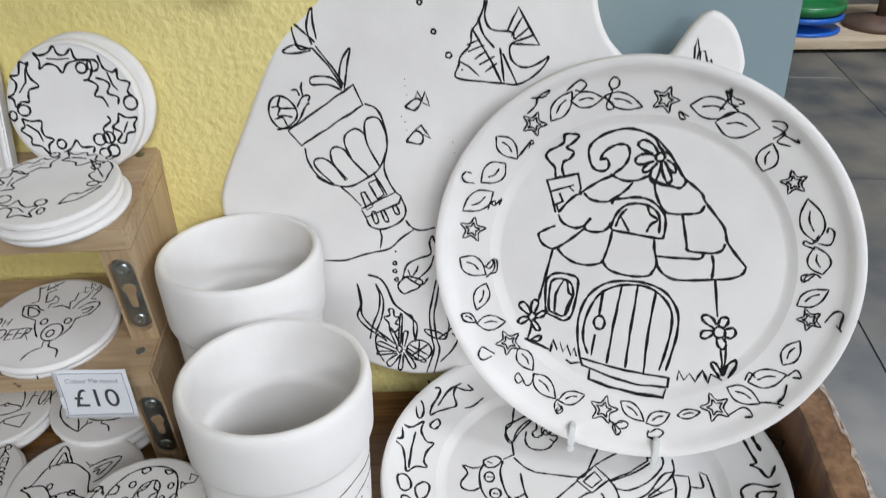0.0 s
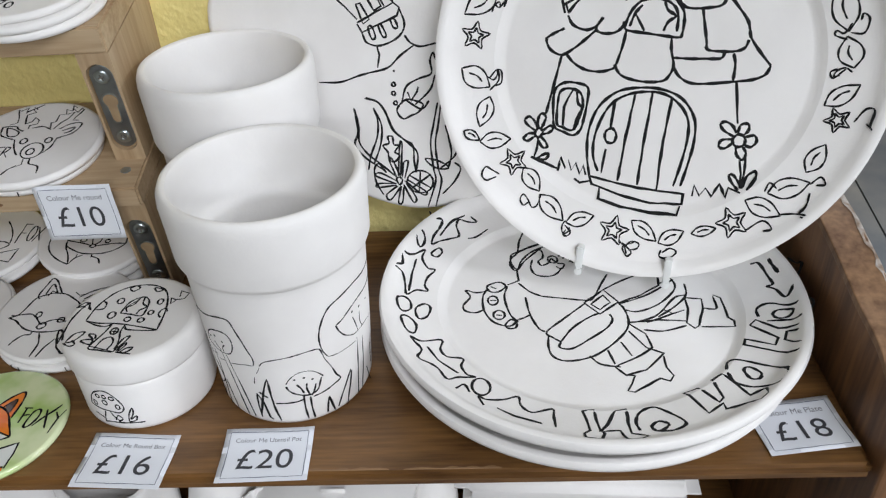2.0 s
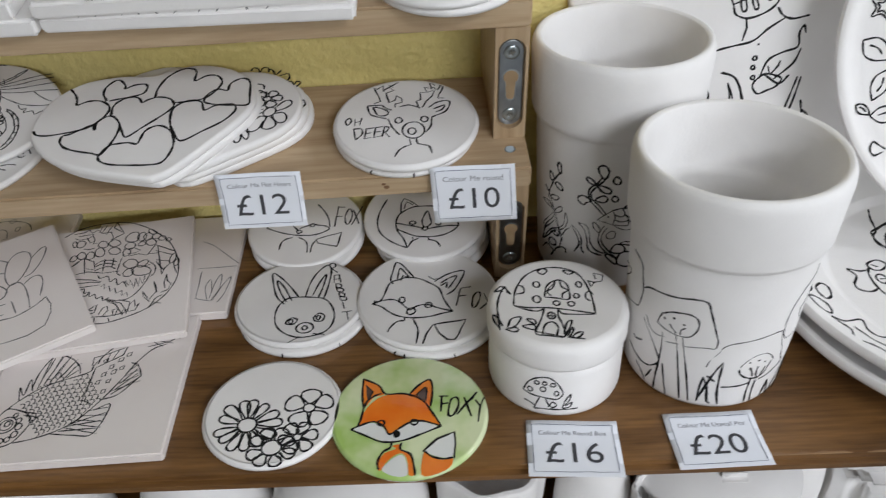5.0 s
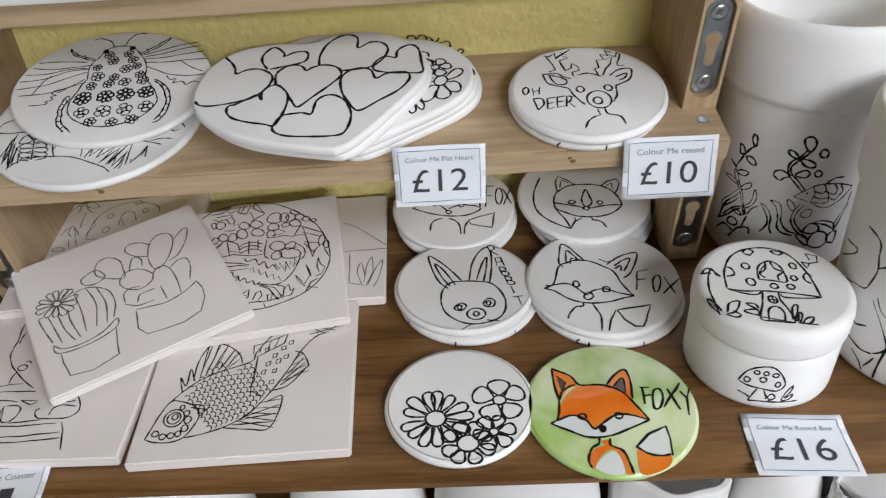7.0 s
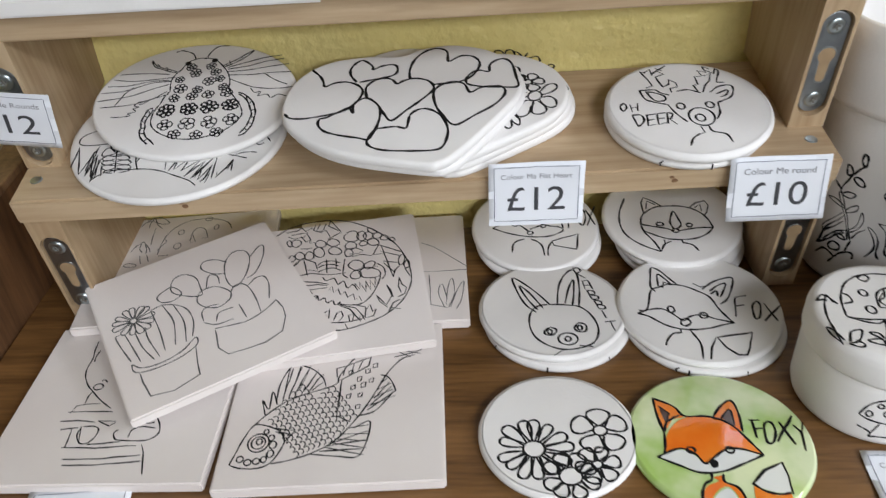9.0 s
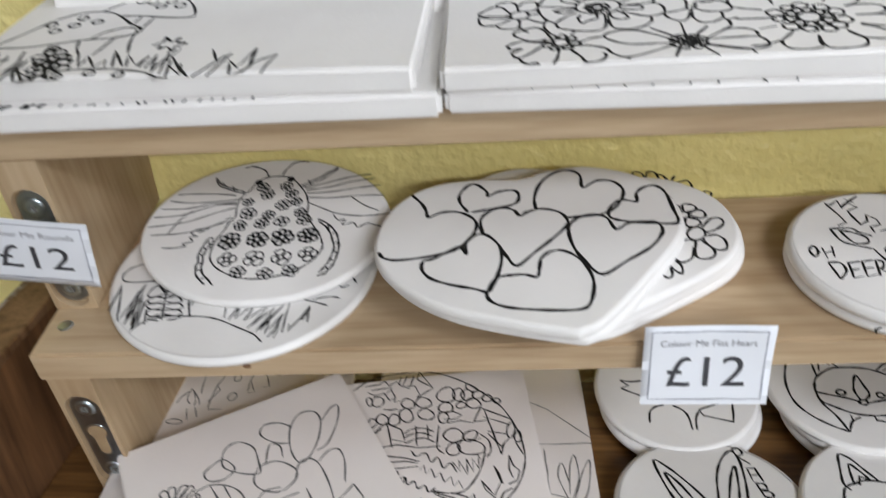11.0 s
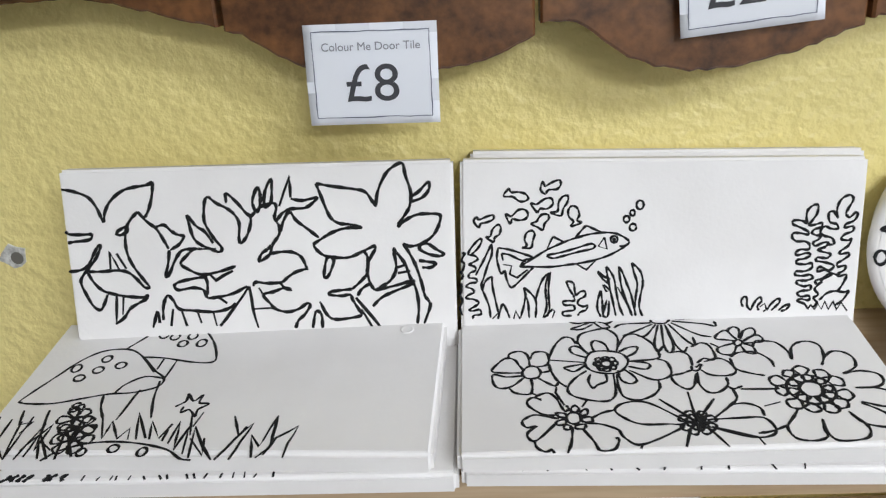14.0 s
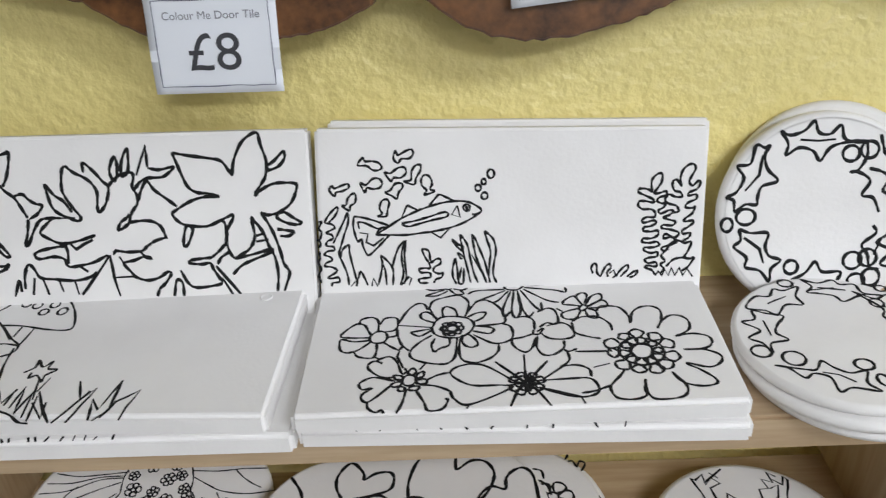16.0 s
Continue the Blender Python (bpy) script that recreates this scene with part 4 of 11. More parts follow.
def draw_pot_f(p):
    p.w = 1.3
    p.w = 1.3
    p.ln(-9.5, 60, -6.3, 64, 0.7, 66.2, 11.8, 67.8, 21.2, 69, 28.9, 68.7, 31.5, 66.4, 33.8, 56.9, 37.3, 48.5, 40.8, 37.6)
    p.ln(40.8, 37.6, 43.6, 32.3, 37.6, 29.8, 30.7, 27.4, 22.3, 26)
    p.ln(-9.8, 58.4, -12.6, 52.7)
    p.ln(-14.8, 49.1, -16.3, 42.3)
    p.ln(-4.1, 23.9, 2.8, 23.8, 10.5, 24.3, 14.8, 25.4)
    p.ln(5.5, 42.7, 8.7, 47.6, 13.6, 51.3, 19.3, 52.1, 24.9, 49.9, 29.2, 45.1, 31, 42)
    p.ln(5.2, 40.6, 6.6, 36.1, 10.6, 32.1, 16.8, 29.2, 21.9, 29, 26.2, 31.9, 28.5, 38.4, 29.7, 42.1)
    p.dot(11.5, 46.0, 0.9)
    p.dot(17.9, 46.2, 0.9)
    p.dot(23.4, 43.0, 0.9)
    p.ln(12.4, 40.9, 14.9, 36.4, 16.3, 31.6)
    p.ln(19.2, 40.4, 18.6, 35.2, 20.2, 28)
    p.ln(25.2, 37.9, 23.9, 33, 21.3, 27.5)
    p.ln(15.7, 29.6, 15.4, 16.2, 16.2, 5.6)
    p.ln(20.1, 26.9, 20, 15.7, 20.9, 4.9)
    p.w = 1.6
    p.st(-16.6, 32.4, -17.8, 19.1, -17.5, 7.8)
    p.st(-16.3, 31.3, -13, 23.2, -11, 8.8, -8.8, 6.9)
    p.ln(-14.7, 34, -11.8, 31.3, -8.9, 29)
    p.ln(-6.6, 48.3, -11.3, 34.7, -17.6, 9.5)
    p.ln(-6.4, 47.2, -6.5, 35.4, -5.6, 18.7, -3.3, 6.2)
    p.st(33, 20.4, 30.6, 5.8)
    p.st(33, 20.4, 36.4, 4.5)
    p.st(53.6, 33.3, 44.5, 17, 39.4, 5.9)
    p.st(54, 31.9, 51.2, 17.4, 47.2, 2.1)
    p.st(73.5, 18.8, 75.8, 10.8, 80.9, -2.6)
    p.w = 1.3
    p.ln(95.3, 102.4, 76.9, 103.5, 63, 104.5, 50.6, 102.2, 42, 99.5, 37.1, 94.2, 33.2, 85.1, 31.7, 75.9, 33, 65.1, 36.5, 57.4)
    p.ln(36.5, 57.4, 43.7, 55.9, 53.2, 55.2, 60.9, 54.4)
    p.ln(95.3, 87.5, 82.2, 88.1, 67.6, 88.8, 57.1, 86, 49.8, 82.3, 44.6, 80.9)
    p.ln(44.6, 80.9, 46.8, 74.4, 51.3, 67.6, 59.1, 62.1, 66.6, 61.2, 77.3, 60.3, 95.5, 56.2, 95.3, 71, 95.3, 87.5)
    p.dot(59.8, 82.0, 1.0)
    p.dot(68.0, 80.5, 1.0)
    p.dot(79.1, 78.5, 0.8)
    p.ln(59.8, 77.4, 62.8, 68.4, 64.8, 60.6)
    p.ln(68.1, 75.9, 67.8, 68.5, 70.3, 61.2)
    p.ln(62.7, 57, 62.1, 36, 59.4, 4.4)
    p.ln(69.7, 52.1, 68.9, 29.9, 65, 4.9)
    p.st(84.1, 32.5, 82.9, 16.6)
    p.dot(82.6, 15.7, 1.2)
    p.w = 1.3
    p.ln(-67.3, 85.1, -61.3, 89.7, -49.8, 92.2, -40.2, 94.9, -30, 98.3, -23.2, 97.9, -20.3, 90.3, -17.7, 82.4, -14.9, 73.4, -12.8, 66.4, -13.5, 60.2, -18.9, 59.5, -25.6, 57.8, -32.5, 55.8)
    p.ln(-44.7, 53.4, -40, 54.8, -36.3, 55.9)
    p.ln(-49.5, 76.5, -51.6, 70.1, -51.9, 65.9, -47.2, 64.1, -42.1, 63.3, -36.6, 63.3, -30.3, 65.4, -26.8, 70.8, -25.7, 77.1, -27.2, 82.4, -31.7, 84.4, -37.3, 83.2, -43.9, 80.5, -49, 76.3)
    p.dot(-47.6, 72.8, 1.0)
    p.dot(-41.3, 76.6, 1.0)
    p.dot(-34.5, 74.4, 0.9)
    p.ln(-43.9, 70.2, -41, 66.9, -38.3, 64.4)
    p.ln(-33.1, 72.1, -35.9, 68.7, -36.1, 64.6)
    p.ln(-38.4, 62.4, -36.2, 50.2, -33.1, 30.8, -29.2, 6.1)
    p.ln(-34.3, 63, -31, 47.8, -27.1, 28.3, -23.2, 6.5)
    p.ln(-47.9, 60.5, -47.3, 47.5, -47.7, 32.3, -48.9, 15.9, -49.1, 4.4)
    p.st(-45, 32.1, -39.4, 4.6)
    p.ln(-62.5, 65.6, -58.5, 58.5, -53, 54.9, -45.3, 57.2)
    p.ln(-64.6, 61.3, -57.4, 51.6, -52, 42.6, -48, 34.3, -49, 28.7, -53.9, 23.2)
    p.ln(-78.5, 26.7, -70.7, 22.9, -62.2, 20.6, -54.8, 22.4)
    p.ln(-82.8, 105.7, -75.1, 104.5, -70.6, 100.8, -69.4, 92.2, -67.6, 83, -69.4, 72.7, -72.1, 65.4, -80.2, 62.6, -93.5, 57.3)
    p.ln(-102.6, 80.6, -88, 84.8, -89, 79.6, -105.3, 66.1)
    p.ln(-73.9, 37.6, -70.5, 36.4, -63.3, 40.5)
    p.st(-68, 16.5, -60.6, 10.7, -57.5, 5.5)
    p.st(-52.5, 20.4, -57, 9.3)


def draw_pot_b(p):
    p.w = 1.5
    p.w = 1.5
    p.ln(-47.1, 43.9, -50.8, 54.7, -52.7, 61.3, -56.1, 67.9, -59.3, 75, -62.1, 79.8, -58.6, 88.7, -56.1, 94.5, -52.2, 100.9, -49.4, 103.9)
    p.ln(-48.7, 43.1, -52, 54.1, -54.4, 60.4, -57.9, 66.9, -61.4, 72.9, -63.2, 77.7)
    p.lp(-50.6, 103.4, -52.9, 107.8, -51.8, 112.3, -49.6, 110.5, -49.2, 104.9)
    p.lp(-60.1, 92.6, -61.3, 97.5, -60.9, 100, -58.2, 99.1, -56.6, 94.3)
    p.lp(-54.9, 91.4, -52.8, 93.8, -48.5, 92.4, -47.3, 88.8, -50.6, 88.2)
    p.lp(-60.2, 76.4, -56.6, 80.2, -51.1, 80.5, -53.8, 76.3)
    p.lp(-61.6, 80, -65.7, 83.1, -67.1, 83.7, -64.1, 81.1)
    p.lp(-55, 65, -52.3, 69.8, -47.7, 73, -48, 68.5, -53, 64.6)
    p.lp(-56.4, 66.8, -63.9, 67.6, -70.5, 69.2, -64.8, 71, -57.9, 68.9)
    p.ln(-70.9, 28.4, -68.1, 42.3, -62.5, 50.9, -58.3, 55.8, -55.1, 61.5)
    p.ln(-69.4, 32.6, -67.7, 41, -59.6, 50, -55, 56.6)
    p.ln(-67.1, 34, -58.5, 45.5, -49.3, 52, -45, 58.5, -44.2, 68.7, -41.7, 62.9, -43.8, 55.1, -48.8, 49.7)
    p.ln(-46.2, 45.9, -43.3, 52.3, -39.2, 56.6)
    p.ln(-70.9, 28.4, -61.9, 37.3, -57.1, 44.2, -52.1, 48)
    p.lp(-61.8, 32.1, -58.5, 36.7, -53.3, 36, -53.3, 31.8, -59, 29.6)
    p.lp(-57.1, 44.2, -53.4, 45.3, -50.5, 42.7, -54.6, 42)
    p.ln(-48.5, 33.4, -47.4, 39.1, -46.2, 43.9)
    p.ln(-71.2, 19.5, -65.2, 26.7, -59.4, 26.7, -55.6, 24.1, -58.5, 18.1)
    p.ln(-54.7, 24.6, -51.9, 29.5, -46.2, 33.5, -42.7, 33.1, -42.3, 29.1)
    p.ln(-34.7, 34.5, -30.9, 43, -33, 51.4, -38.2, 59.4, -32.9, 56.4, -29.5, 49.6, -28.7, 39.7, -26.3, 35.3)
    p.ln(-32.6, 64.4, -27.4, 59.1, -24.7, 49.9, -23.8, 42.1, -20, 37.9, -12.1, 36.1)
    p.ln(-32.6, 64.4, -26, 63.4, -23.1, 56.3, -22, 47.6, -16.8, 40.5, -9.9, 38.3)
    p.ln(-12.3, 65.9, -15.5, 58.7, -16, 50.7, -13.1, 44.1, -8, 38.5, -2.5, 34.5)
    p.ln(-10.1, 64.2, -13.1, 58, -13.8, 51, -10.1, 44.4, -5, 38.6)
    p.lp(-19.8, 61.9, -21.5, 66.4, -19.6, 67.7, -15.6, 62.6, -16.2, 58.6)
    p.lp(-10.5, 56.3, -7.8, 60.4, -4, 60.5, -4.2, 54.6, -8.4, 53.5)
    p.ln(-12.3, 77.3, -18.3, 84.9, -22.7, 88.8, -24.5, 93.9, -22.9, 97.8, -19.9, 102, -16.2, 106.9, -14.8, 109.7)
    p.ln(-13.3, 75.3, -20, 82.8, -24.2, 87.5, -26.2, 93.5, -25, 99.2, -20.7, 103.6, -17.5, 109.4)
    p.lp(-17.6, 110.3, -20.3, 116, -19.7, 119.5, -15.9, 120.4, -13.3, 116.8, -13.3, 112.5, -15.2, 108.8)
    p.lp(-21.4, 102.2, -25.9, 103.5, -28.3, 106.5, -27.6, 108, -24.6, 107.3, -21.9, 104.3)
    p.lp(-19.9, 102, -15.1, 102.2, -10.3, 99.5, -11, 96.3, -16.1, 97.1)
    p.lp(-20.7, 89.2, -17.8, 92.4, -14.6, 93.7, -11.9, 91.2, -14, 87.8, -18.2, 87.7)
    p.lp(-23.5, 87.7, -29.6, 90.8, -33.6, 88.7, -33.5, 85, -29.3, 82.6, -27.3, 85)
    p.lp(-9.4, 107.5, -7.9, 111.5, -4.5, 109.4, -4.6, 105.4, -7.4, 105)
    p.lp(-9.1, 91.4, -7.6, 94.2, -4.7, 92.5, -5, 89.3, -7.5, 89.2)
    p.st(-18.1, 70.9, -7.4, 80.9, -5.1, 74.4, -6.4, 67.2, -18.1, 70.9)
    p.dot(-10.3, 74.7, 0.8)
    p.ln(-7.4, 80.9, -1.6, 82.8, 6.2, 82.7, 13.7, 81, 21.2, 77.8)
    p.ln(-6.4, 67.2, -0.5, 63.4, 5.8, 61.9, 11.1, 64.9, 16.4, 69.6, 21.2, 77.8)
    p.ln(-5.7, 76.8, -0.7, 74.8, 1.7, 77.5, -0.3, 82.3)
    p.ln(-5.3, 72, -0.3, 70.1, 4.8, 71.6, 1.7, 77.5)
    p.ln(1.9, 76.6, 8.4, 73, 9.6, 77.5, 6.7, 82.2)
    p.ln(4.8, 71.6, 9.8, 68, 12.2, 71.4, 14.4, 75.7, 11.1, 81)
    p.ln(-4.9, 67.3, 0.7, 66.2, 5.3, 66.8, 5, 70.6)
    p.ln(0.2, 83.2, 4.9, 87.4, 10, 87.7, 11.8, 87.4)
    p.ln(16.6, 42, 18, 49.7, 21.8, 60.4, 22.5, 72.7)
    p.ln(19.1, 40.3, 20.9, 49.8, 23.9, 61.7)
    p.lp(1.2, 48.5, 5.6, 50.1, 15.3, 46.4, 18.4, 39.5, 10.2, 45.4)
    p.lp(-5.5, 40.6, -2.5, 47.7, 3.3, 46.4, 5.5, 41.1, 0.5, 38.5)
    p.lp(0.6, 28.2, 1, 36.4, 5.8, 40, 12.7, 36.8, 15.2, 28, 9.1, 24.1)
    p.lp(14.6, 30.2, 16.3, 37, 21.3, 36.6, 21.7, 26.1)
    p.lp(-9.5, 36.3, -4.8, 37.6, -0.4, 32.4, -0.8, 27.2)
    p.w = 1.2
    p.ln(-56.7, 63, -63.3, 54.1, -70, 44.9, -68.4, 38.1, -72.5, 27.5)


def draw_lid(p):
    p.w = 1.35
    p.ln(-30.8, -3.5, -28.9, 9.5, -25.2, 19.2, -19.6, 27.8, -10.8, 33.8, -0.4, 35.8, 9.5, 33.9, 16.9, 28.2, 21.3, 17.8, 23.5, 2.3, 23.3, -15.2)
    p.ln(-30.8, -4.1, -21.1, -7, -9.6, -7.6, 3.5, -10.1, 23.2, -15.8, 2.9, -14.7, -0.4, -11)
    p.ln(-30.8, -4.1, -23.1, -8.6, -14.9, -10.8, -9.6, -7.6)
    p.lp(-10.6, 31.8, -7.4, 28.4, -3.7, 32, -6.6, 34.8)
    p.lp(7.7, 32, 10.7, 27.3, 14.6, 29.7)
    p.oval(-13, 17.3, 2.4, 3.1)
    p.ln(-26.2, 17.4, -22.8, 15.3, -22.6, 9.2, -28.2, 7.7)
    p.oval(-14.4, 1.5, 2.7, 3.6)
    p.oval(16.6, 15.6, 2, 3.1)
    p.oval(13.2, 3.5, 1.9, 2.4)
    p.oval(-1.4, -3.4, 2.3, 2.4)
    p.oval(8.5, -4.6, 2.3, 2.4)
    p.ln(19.7, 5.5, 22.8, 7.8, 25, 4)
    p.ln(22, -2.4, 19.4, 0.8, 19.7, 5.5)
    p.ln(-8.7, 3.5, -6.8, 13.2, -2.5, 19.2, 3.8, 21.3, 8, 16.7, 8.9, 9.2, 7.6, 0.2, -0.7, 1.9, -8.7, 3.5)
    p.st(-6.3, 10.7, -1.6, 16.6)
    p.ln(0.5, 20.3, -2, 12.9, -6.4, 9.5, -4.3, 4.5)
    p.ln(3.7, 20.7, 4.4, 13.8, 8.2, 9.9, 4.2, 6.4, 3.2, 1.7)
    p.st(23.5, 19.5, 27.2, 17.4, 33.3, 18.3, 35.2, 24.6, 28.9, 27.5, 29.3, 20.5)
    p.st(23.5, 19.5, 24.8, 12.6, 28, 17.4)
    p.ln(-10.6, -9.3, -13.6, -18.9, -18.8, -32.4, -11, -34.9, -0.1, -36.6, -0.1, -25.2, -1.9, -16.7, -1.1, -9.9)
    p.ln(-14.5, -33.7, -11.6, -24.6, -6.4, -22.1, -3.4, -27.7, -5.5, -35.8)
    p.oval(-6.4, -15.9, 2.6, 3.4)
    p.st(-8.7, -15.7, -3.8, -16.6)
    p.st(-6, -13, -6.4, -19.3)
    p.ln(-41.9, -28.4, -42, -14.5, -41.9, -2.9, -39.1, 8.9, -37, 11.8)
    p.ln(-43.4, 10.4, -38.6, 16.3, -34.8, 13.6, -31.8, 7.3)
    p.ln(-42.6, 10.9, -37.7, 12.5, -35.4, 16.1, -33.7, 8.6)
    p.ln(-41.7, -26.8, -45, -20, -45.7, -13.2, -42.1, -16.8, -39.7, -24.7)
    p.ln(-36.8, -26, -33.5, -17.8, -26.9, -16.4, -31.5, -25.1, -36.9, -27.1)
    p.ln(-38.1, -27.5, -32.7, -30.5, -29.6, -28.5, -32.9, -24.5)
    p.ln(-17.8, -29.7, -23.2, -27.8, -26.6, -24.9, -19, -24.2, -18.5, -29.7)
    p.ln(-17.9, -24.2, -22.4, -20.1, -23, -18.4, -18.5, -19.2, -17.1, -23.7)
    p.ln(-0.6, -34.4, 2.8, -23.7, 6.4, -21.6, 3.8, -29.2, 0.1, -35)
    p.ln(1.8, -36.1, 5.5, -28.2, 6.2, -31, 2.7, -37.3)
    p.ln(4.1, -37.9, 7.6, -33.8, 12.2, -32.9, 8.9, -37.6, 3.4, -37.8)
    p.st(1.6, -37.2, 12.7, -39.4)
    p.st(-18.6, -30.8, -0.2, -37.1)


def draw_boxside(p):
    p.w = 1.2
    p.ln(-33.7, 22, -29.5, 31, -22.5, 36.7, -13.4, 38.8, -6.5, 34.7, -1.5, 27.2, -1.2, 22.8, -5.5, 18.8, -14.7, 19.4, -26.6, 20, -33.7, 22)
    p.oval(-22.3, 32.4, 1.9, 1.6)
    p.oval(-15.9, 32.9, 1.8, 1.6)
    p.oval(-9.1, 32.3, 2.2, 1.6)
    p.oval(-27.7, 24.6, 2.1, 2.2)
    p.oval(-16.9, 27.3, 2.3, 2.2)
    p.oval(-5.9, 24.4, 1.8, 2.2)
    p.ln(-19.3, 18.9, -22.3, 11.3, -23.6, 6.9)
    p.ln(-14.7, 18.9, -12.1, 13.7, -8.2, 10.2)
    p.ln(-23.6, 6.9, -16.5, 8.3, -2.6, 8.7, 12.5, 8.6)
    p.ln(-32.4, 13.1, -26.2, 11.7, -22.2, 9.6)
    p.ln(-12, 10.9, -8.6, 15.8, -5.2, 12.7, -9.6, 9.5)
    p.ln(-0.4, 10.4, 1.4, 17.1, 5.6, 23.3, 5.1, 17.9, 1.7, 12.6, 7.1, 15.3, 5.6, 11, -0.4, 9.8)


def draw_daisies(p):
    p.w = 1.5
    p.flower(-15.5, -13.2, 6.6, 23.7, 13, 0)
    p.flower(4.3, -33.5, 6.7, 17.4, 8, 20)
    p.flower(20.6, -25.3, 3.1, 13.6, 6, 10)
    p.flower(25.6, 0.5, 4.2, 17.7, 5, 20)


def draw_foxa(p):
    p.w = 1.4
    p.st(0.5, 22.7, 5.1, 18.6, 11.8, 20.2)
    p.ln(-43, -4.5, -38.1, -4.7, -35.2, 1.3, -31, 15.6, -24, 19.8, -17.3, 22.1, -7.1, 20.4, 2.2, 14.2, 9.2, 7.6, 12.7, -4.9, 16.7, -14, 19.5, -19.4)
    p.ln(-44.2, -7.5, -36, -4.2, -27.7, -3.3, -22.1, -6.6, -17.1, -12.8, -13.7, -15.8, -8.9, -11.9, -0.6, -10.4, 8.5, -14.9, 19.7, -18.9)
    p.ln(-44.2, -7.5, -37, -10.8, -31.7, -15.8, -24.6, -21.3, -13.3, -24.6, 0.7, -24, 11.3, -20.9, 19.7, -18.9)
    p.lp(-22.1, -1.7, -18.9, -1.8, -18.4, -6.1, -22.2, -7.2)
    p.lp(-1.6, -9.2, 2.6, -8.7, 2.9, -12.9, -1.2, -13.4)
    p.lp(-15.7, -15.8, -12.1, -13.5, -9.6, -17.8, -13.4, -21.1, -16.3, -19.3)
    p.ln(-27.7, 14.8, -30.3, 20, -28.5, 31.8, -26.2, 41.2, -21.1, 38.2, -16, 29.9, -11, 21.8)
    p.ln(-24.8, 20.5, -23.1, 33.6, -18.4, 28.1, -15.2, 22)
    p.st(-22.1, 18.4, -20.2, 24.8, -15.2, 22)
    p.ln(5.5, 16, 14.5, 23.4, 23.9, 27.6, 30.2, 27.3, 26.8, 16.4, 21, 5.2, 14.9, -0.1)
    p.ln(10.5, 13.9, 18, 20, 23.8, 21.7, 19.1, 11.6, 16.5, 7.3)
    p.ln(10.6, 10.7, 15.5, 14.3, 15, 8)
    p.ln(-18, -24.4, -18.5, -27.3, -23.8, -28.2, -28.8, -34.3, -30.7, -39.2)
    p.ln(-11.5, -25.8, -9.7, -30.4, -7.4, -38.9, -8.9, -52.4)
    p.st(-4, -52.6, -1, -41.9, 4, -32.6)
    p.st(4.8, -32.7, 19, -30.3, 29.2, -28.5, 23.8, -42.8, 20.4, -49.2, 14.7, -49, 8.6, -42.2, 4.8, -32.7)
    p.st(26.7, 6.9, 22.2, -13.1)
    p.st(26.7, 6.9, 34.9, 8.4)
    p.st(24.6, -2.3, 31, -1.3)
    p.lp(36.3, -2.8, 40.7, 2, 41.9, -3, 38.4, -13.7, 35, -14.7)
    p.st(45.1, -0.1, 49.6, -18.2)
    p.st(55.9, -2.3, 40.6, -17.9)


def draw_rabbit(p):
    p.w = 1.4
    p.lp(-17.4, -20.2, -16.1, -7.5, -10.4, 0.7, 0.1, 2.3, 12.6, 1.1, 19.9, -1.2, 26.1, -9.2, 29.7, -22, 27.7, -34.2, 21, -41.6, 7, -45.2, -4.5, -41.8, -13.9, -32.6)
    p.ln(-11.9, -5.8, -18.7, 2.4, -23.7, 16.2, -27.1, 33.9, -19.9, 28.6, -9.7, 15.5, -1.1, 1.7)
    p.ln(-6.4, -2.1, -15.2, 15.8, -22.2, 24.4, -17.2, 9, -10.6, -3.2)
    p.ln(3.9, 2.8, 6.5, 21.8, 11.8, 35.8, 18.5, 42.8, 21.8, 35.3, 21.5, 17.6, 19.1, -0.5)
    p.ln(9.4, 3.2, 14.1, 21.4, 18.3, 30.5, 17, 14.4, 14.6, 1)
    p.lp(-7.6, -26.7, -3.4, -22.6, 0.9, -25.2, -1.8, -30, -6.6, -29.8)
    p.lp(13.5, -23.3, 17.1, -18.4, 21.7, -21.1, 20.4, -27.2, 15.2, -27)
    p.oval(-4, -26.9, 1.6, 2.4)
    p.oval(17.1, -23.4, 1.6, 2.5)
    p.oval(7.8, -34.6, 6.7, 6)
    p.oval(7.8, -34.6, 2, 2.4)
    p.st(15.1, -41.4, 24, -42.9)
    p.st(4.3, -45.1, -3.1, -50.6)
    p.w = 1.3
    p.st(19.5, 44.4, 22.9, 31.9)
    p.ln(19.5, 44.4, 23.3, 45, 24.9, 41, 21.5, 38.1)
    p.st(21.5, 38.1, 27.6, 32.4)
    p.st(25.8, 19.1, 24.8, 28.8, 29, 29.3, 31.5, 18.8)
    p.st(25.6, 23.5, 30.3, 24)
    p.st(27, 17.6, 29.5, 7.3)
    p.ln(27, 17.6, 31.4, 16.6, 31.9, 12.9, 28.3, 12.4)
    p.ln(28.3, 12.4, 33.7, 10.7, 33.7, 7.1, 29.5, 7.3)
    p.st(30.7, 5.8, 33, -3.4)
    p.ln(30.7, 5.8, 35, 4.9, 35.5, 1.3, 31.8, 1.5)
    p.ln(31.8, 1.5, 37.1, -0.2, 37.1, -3.6, 33, -3.4)
    p.st(34.7, -5.6, 36.8, -13.9)
    p.st(35.1, -17.9, 42.6, -16.9)
    p.st(39.1, -17.4, 41, -27.4)


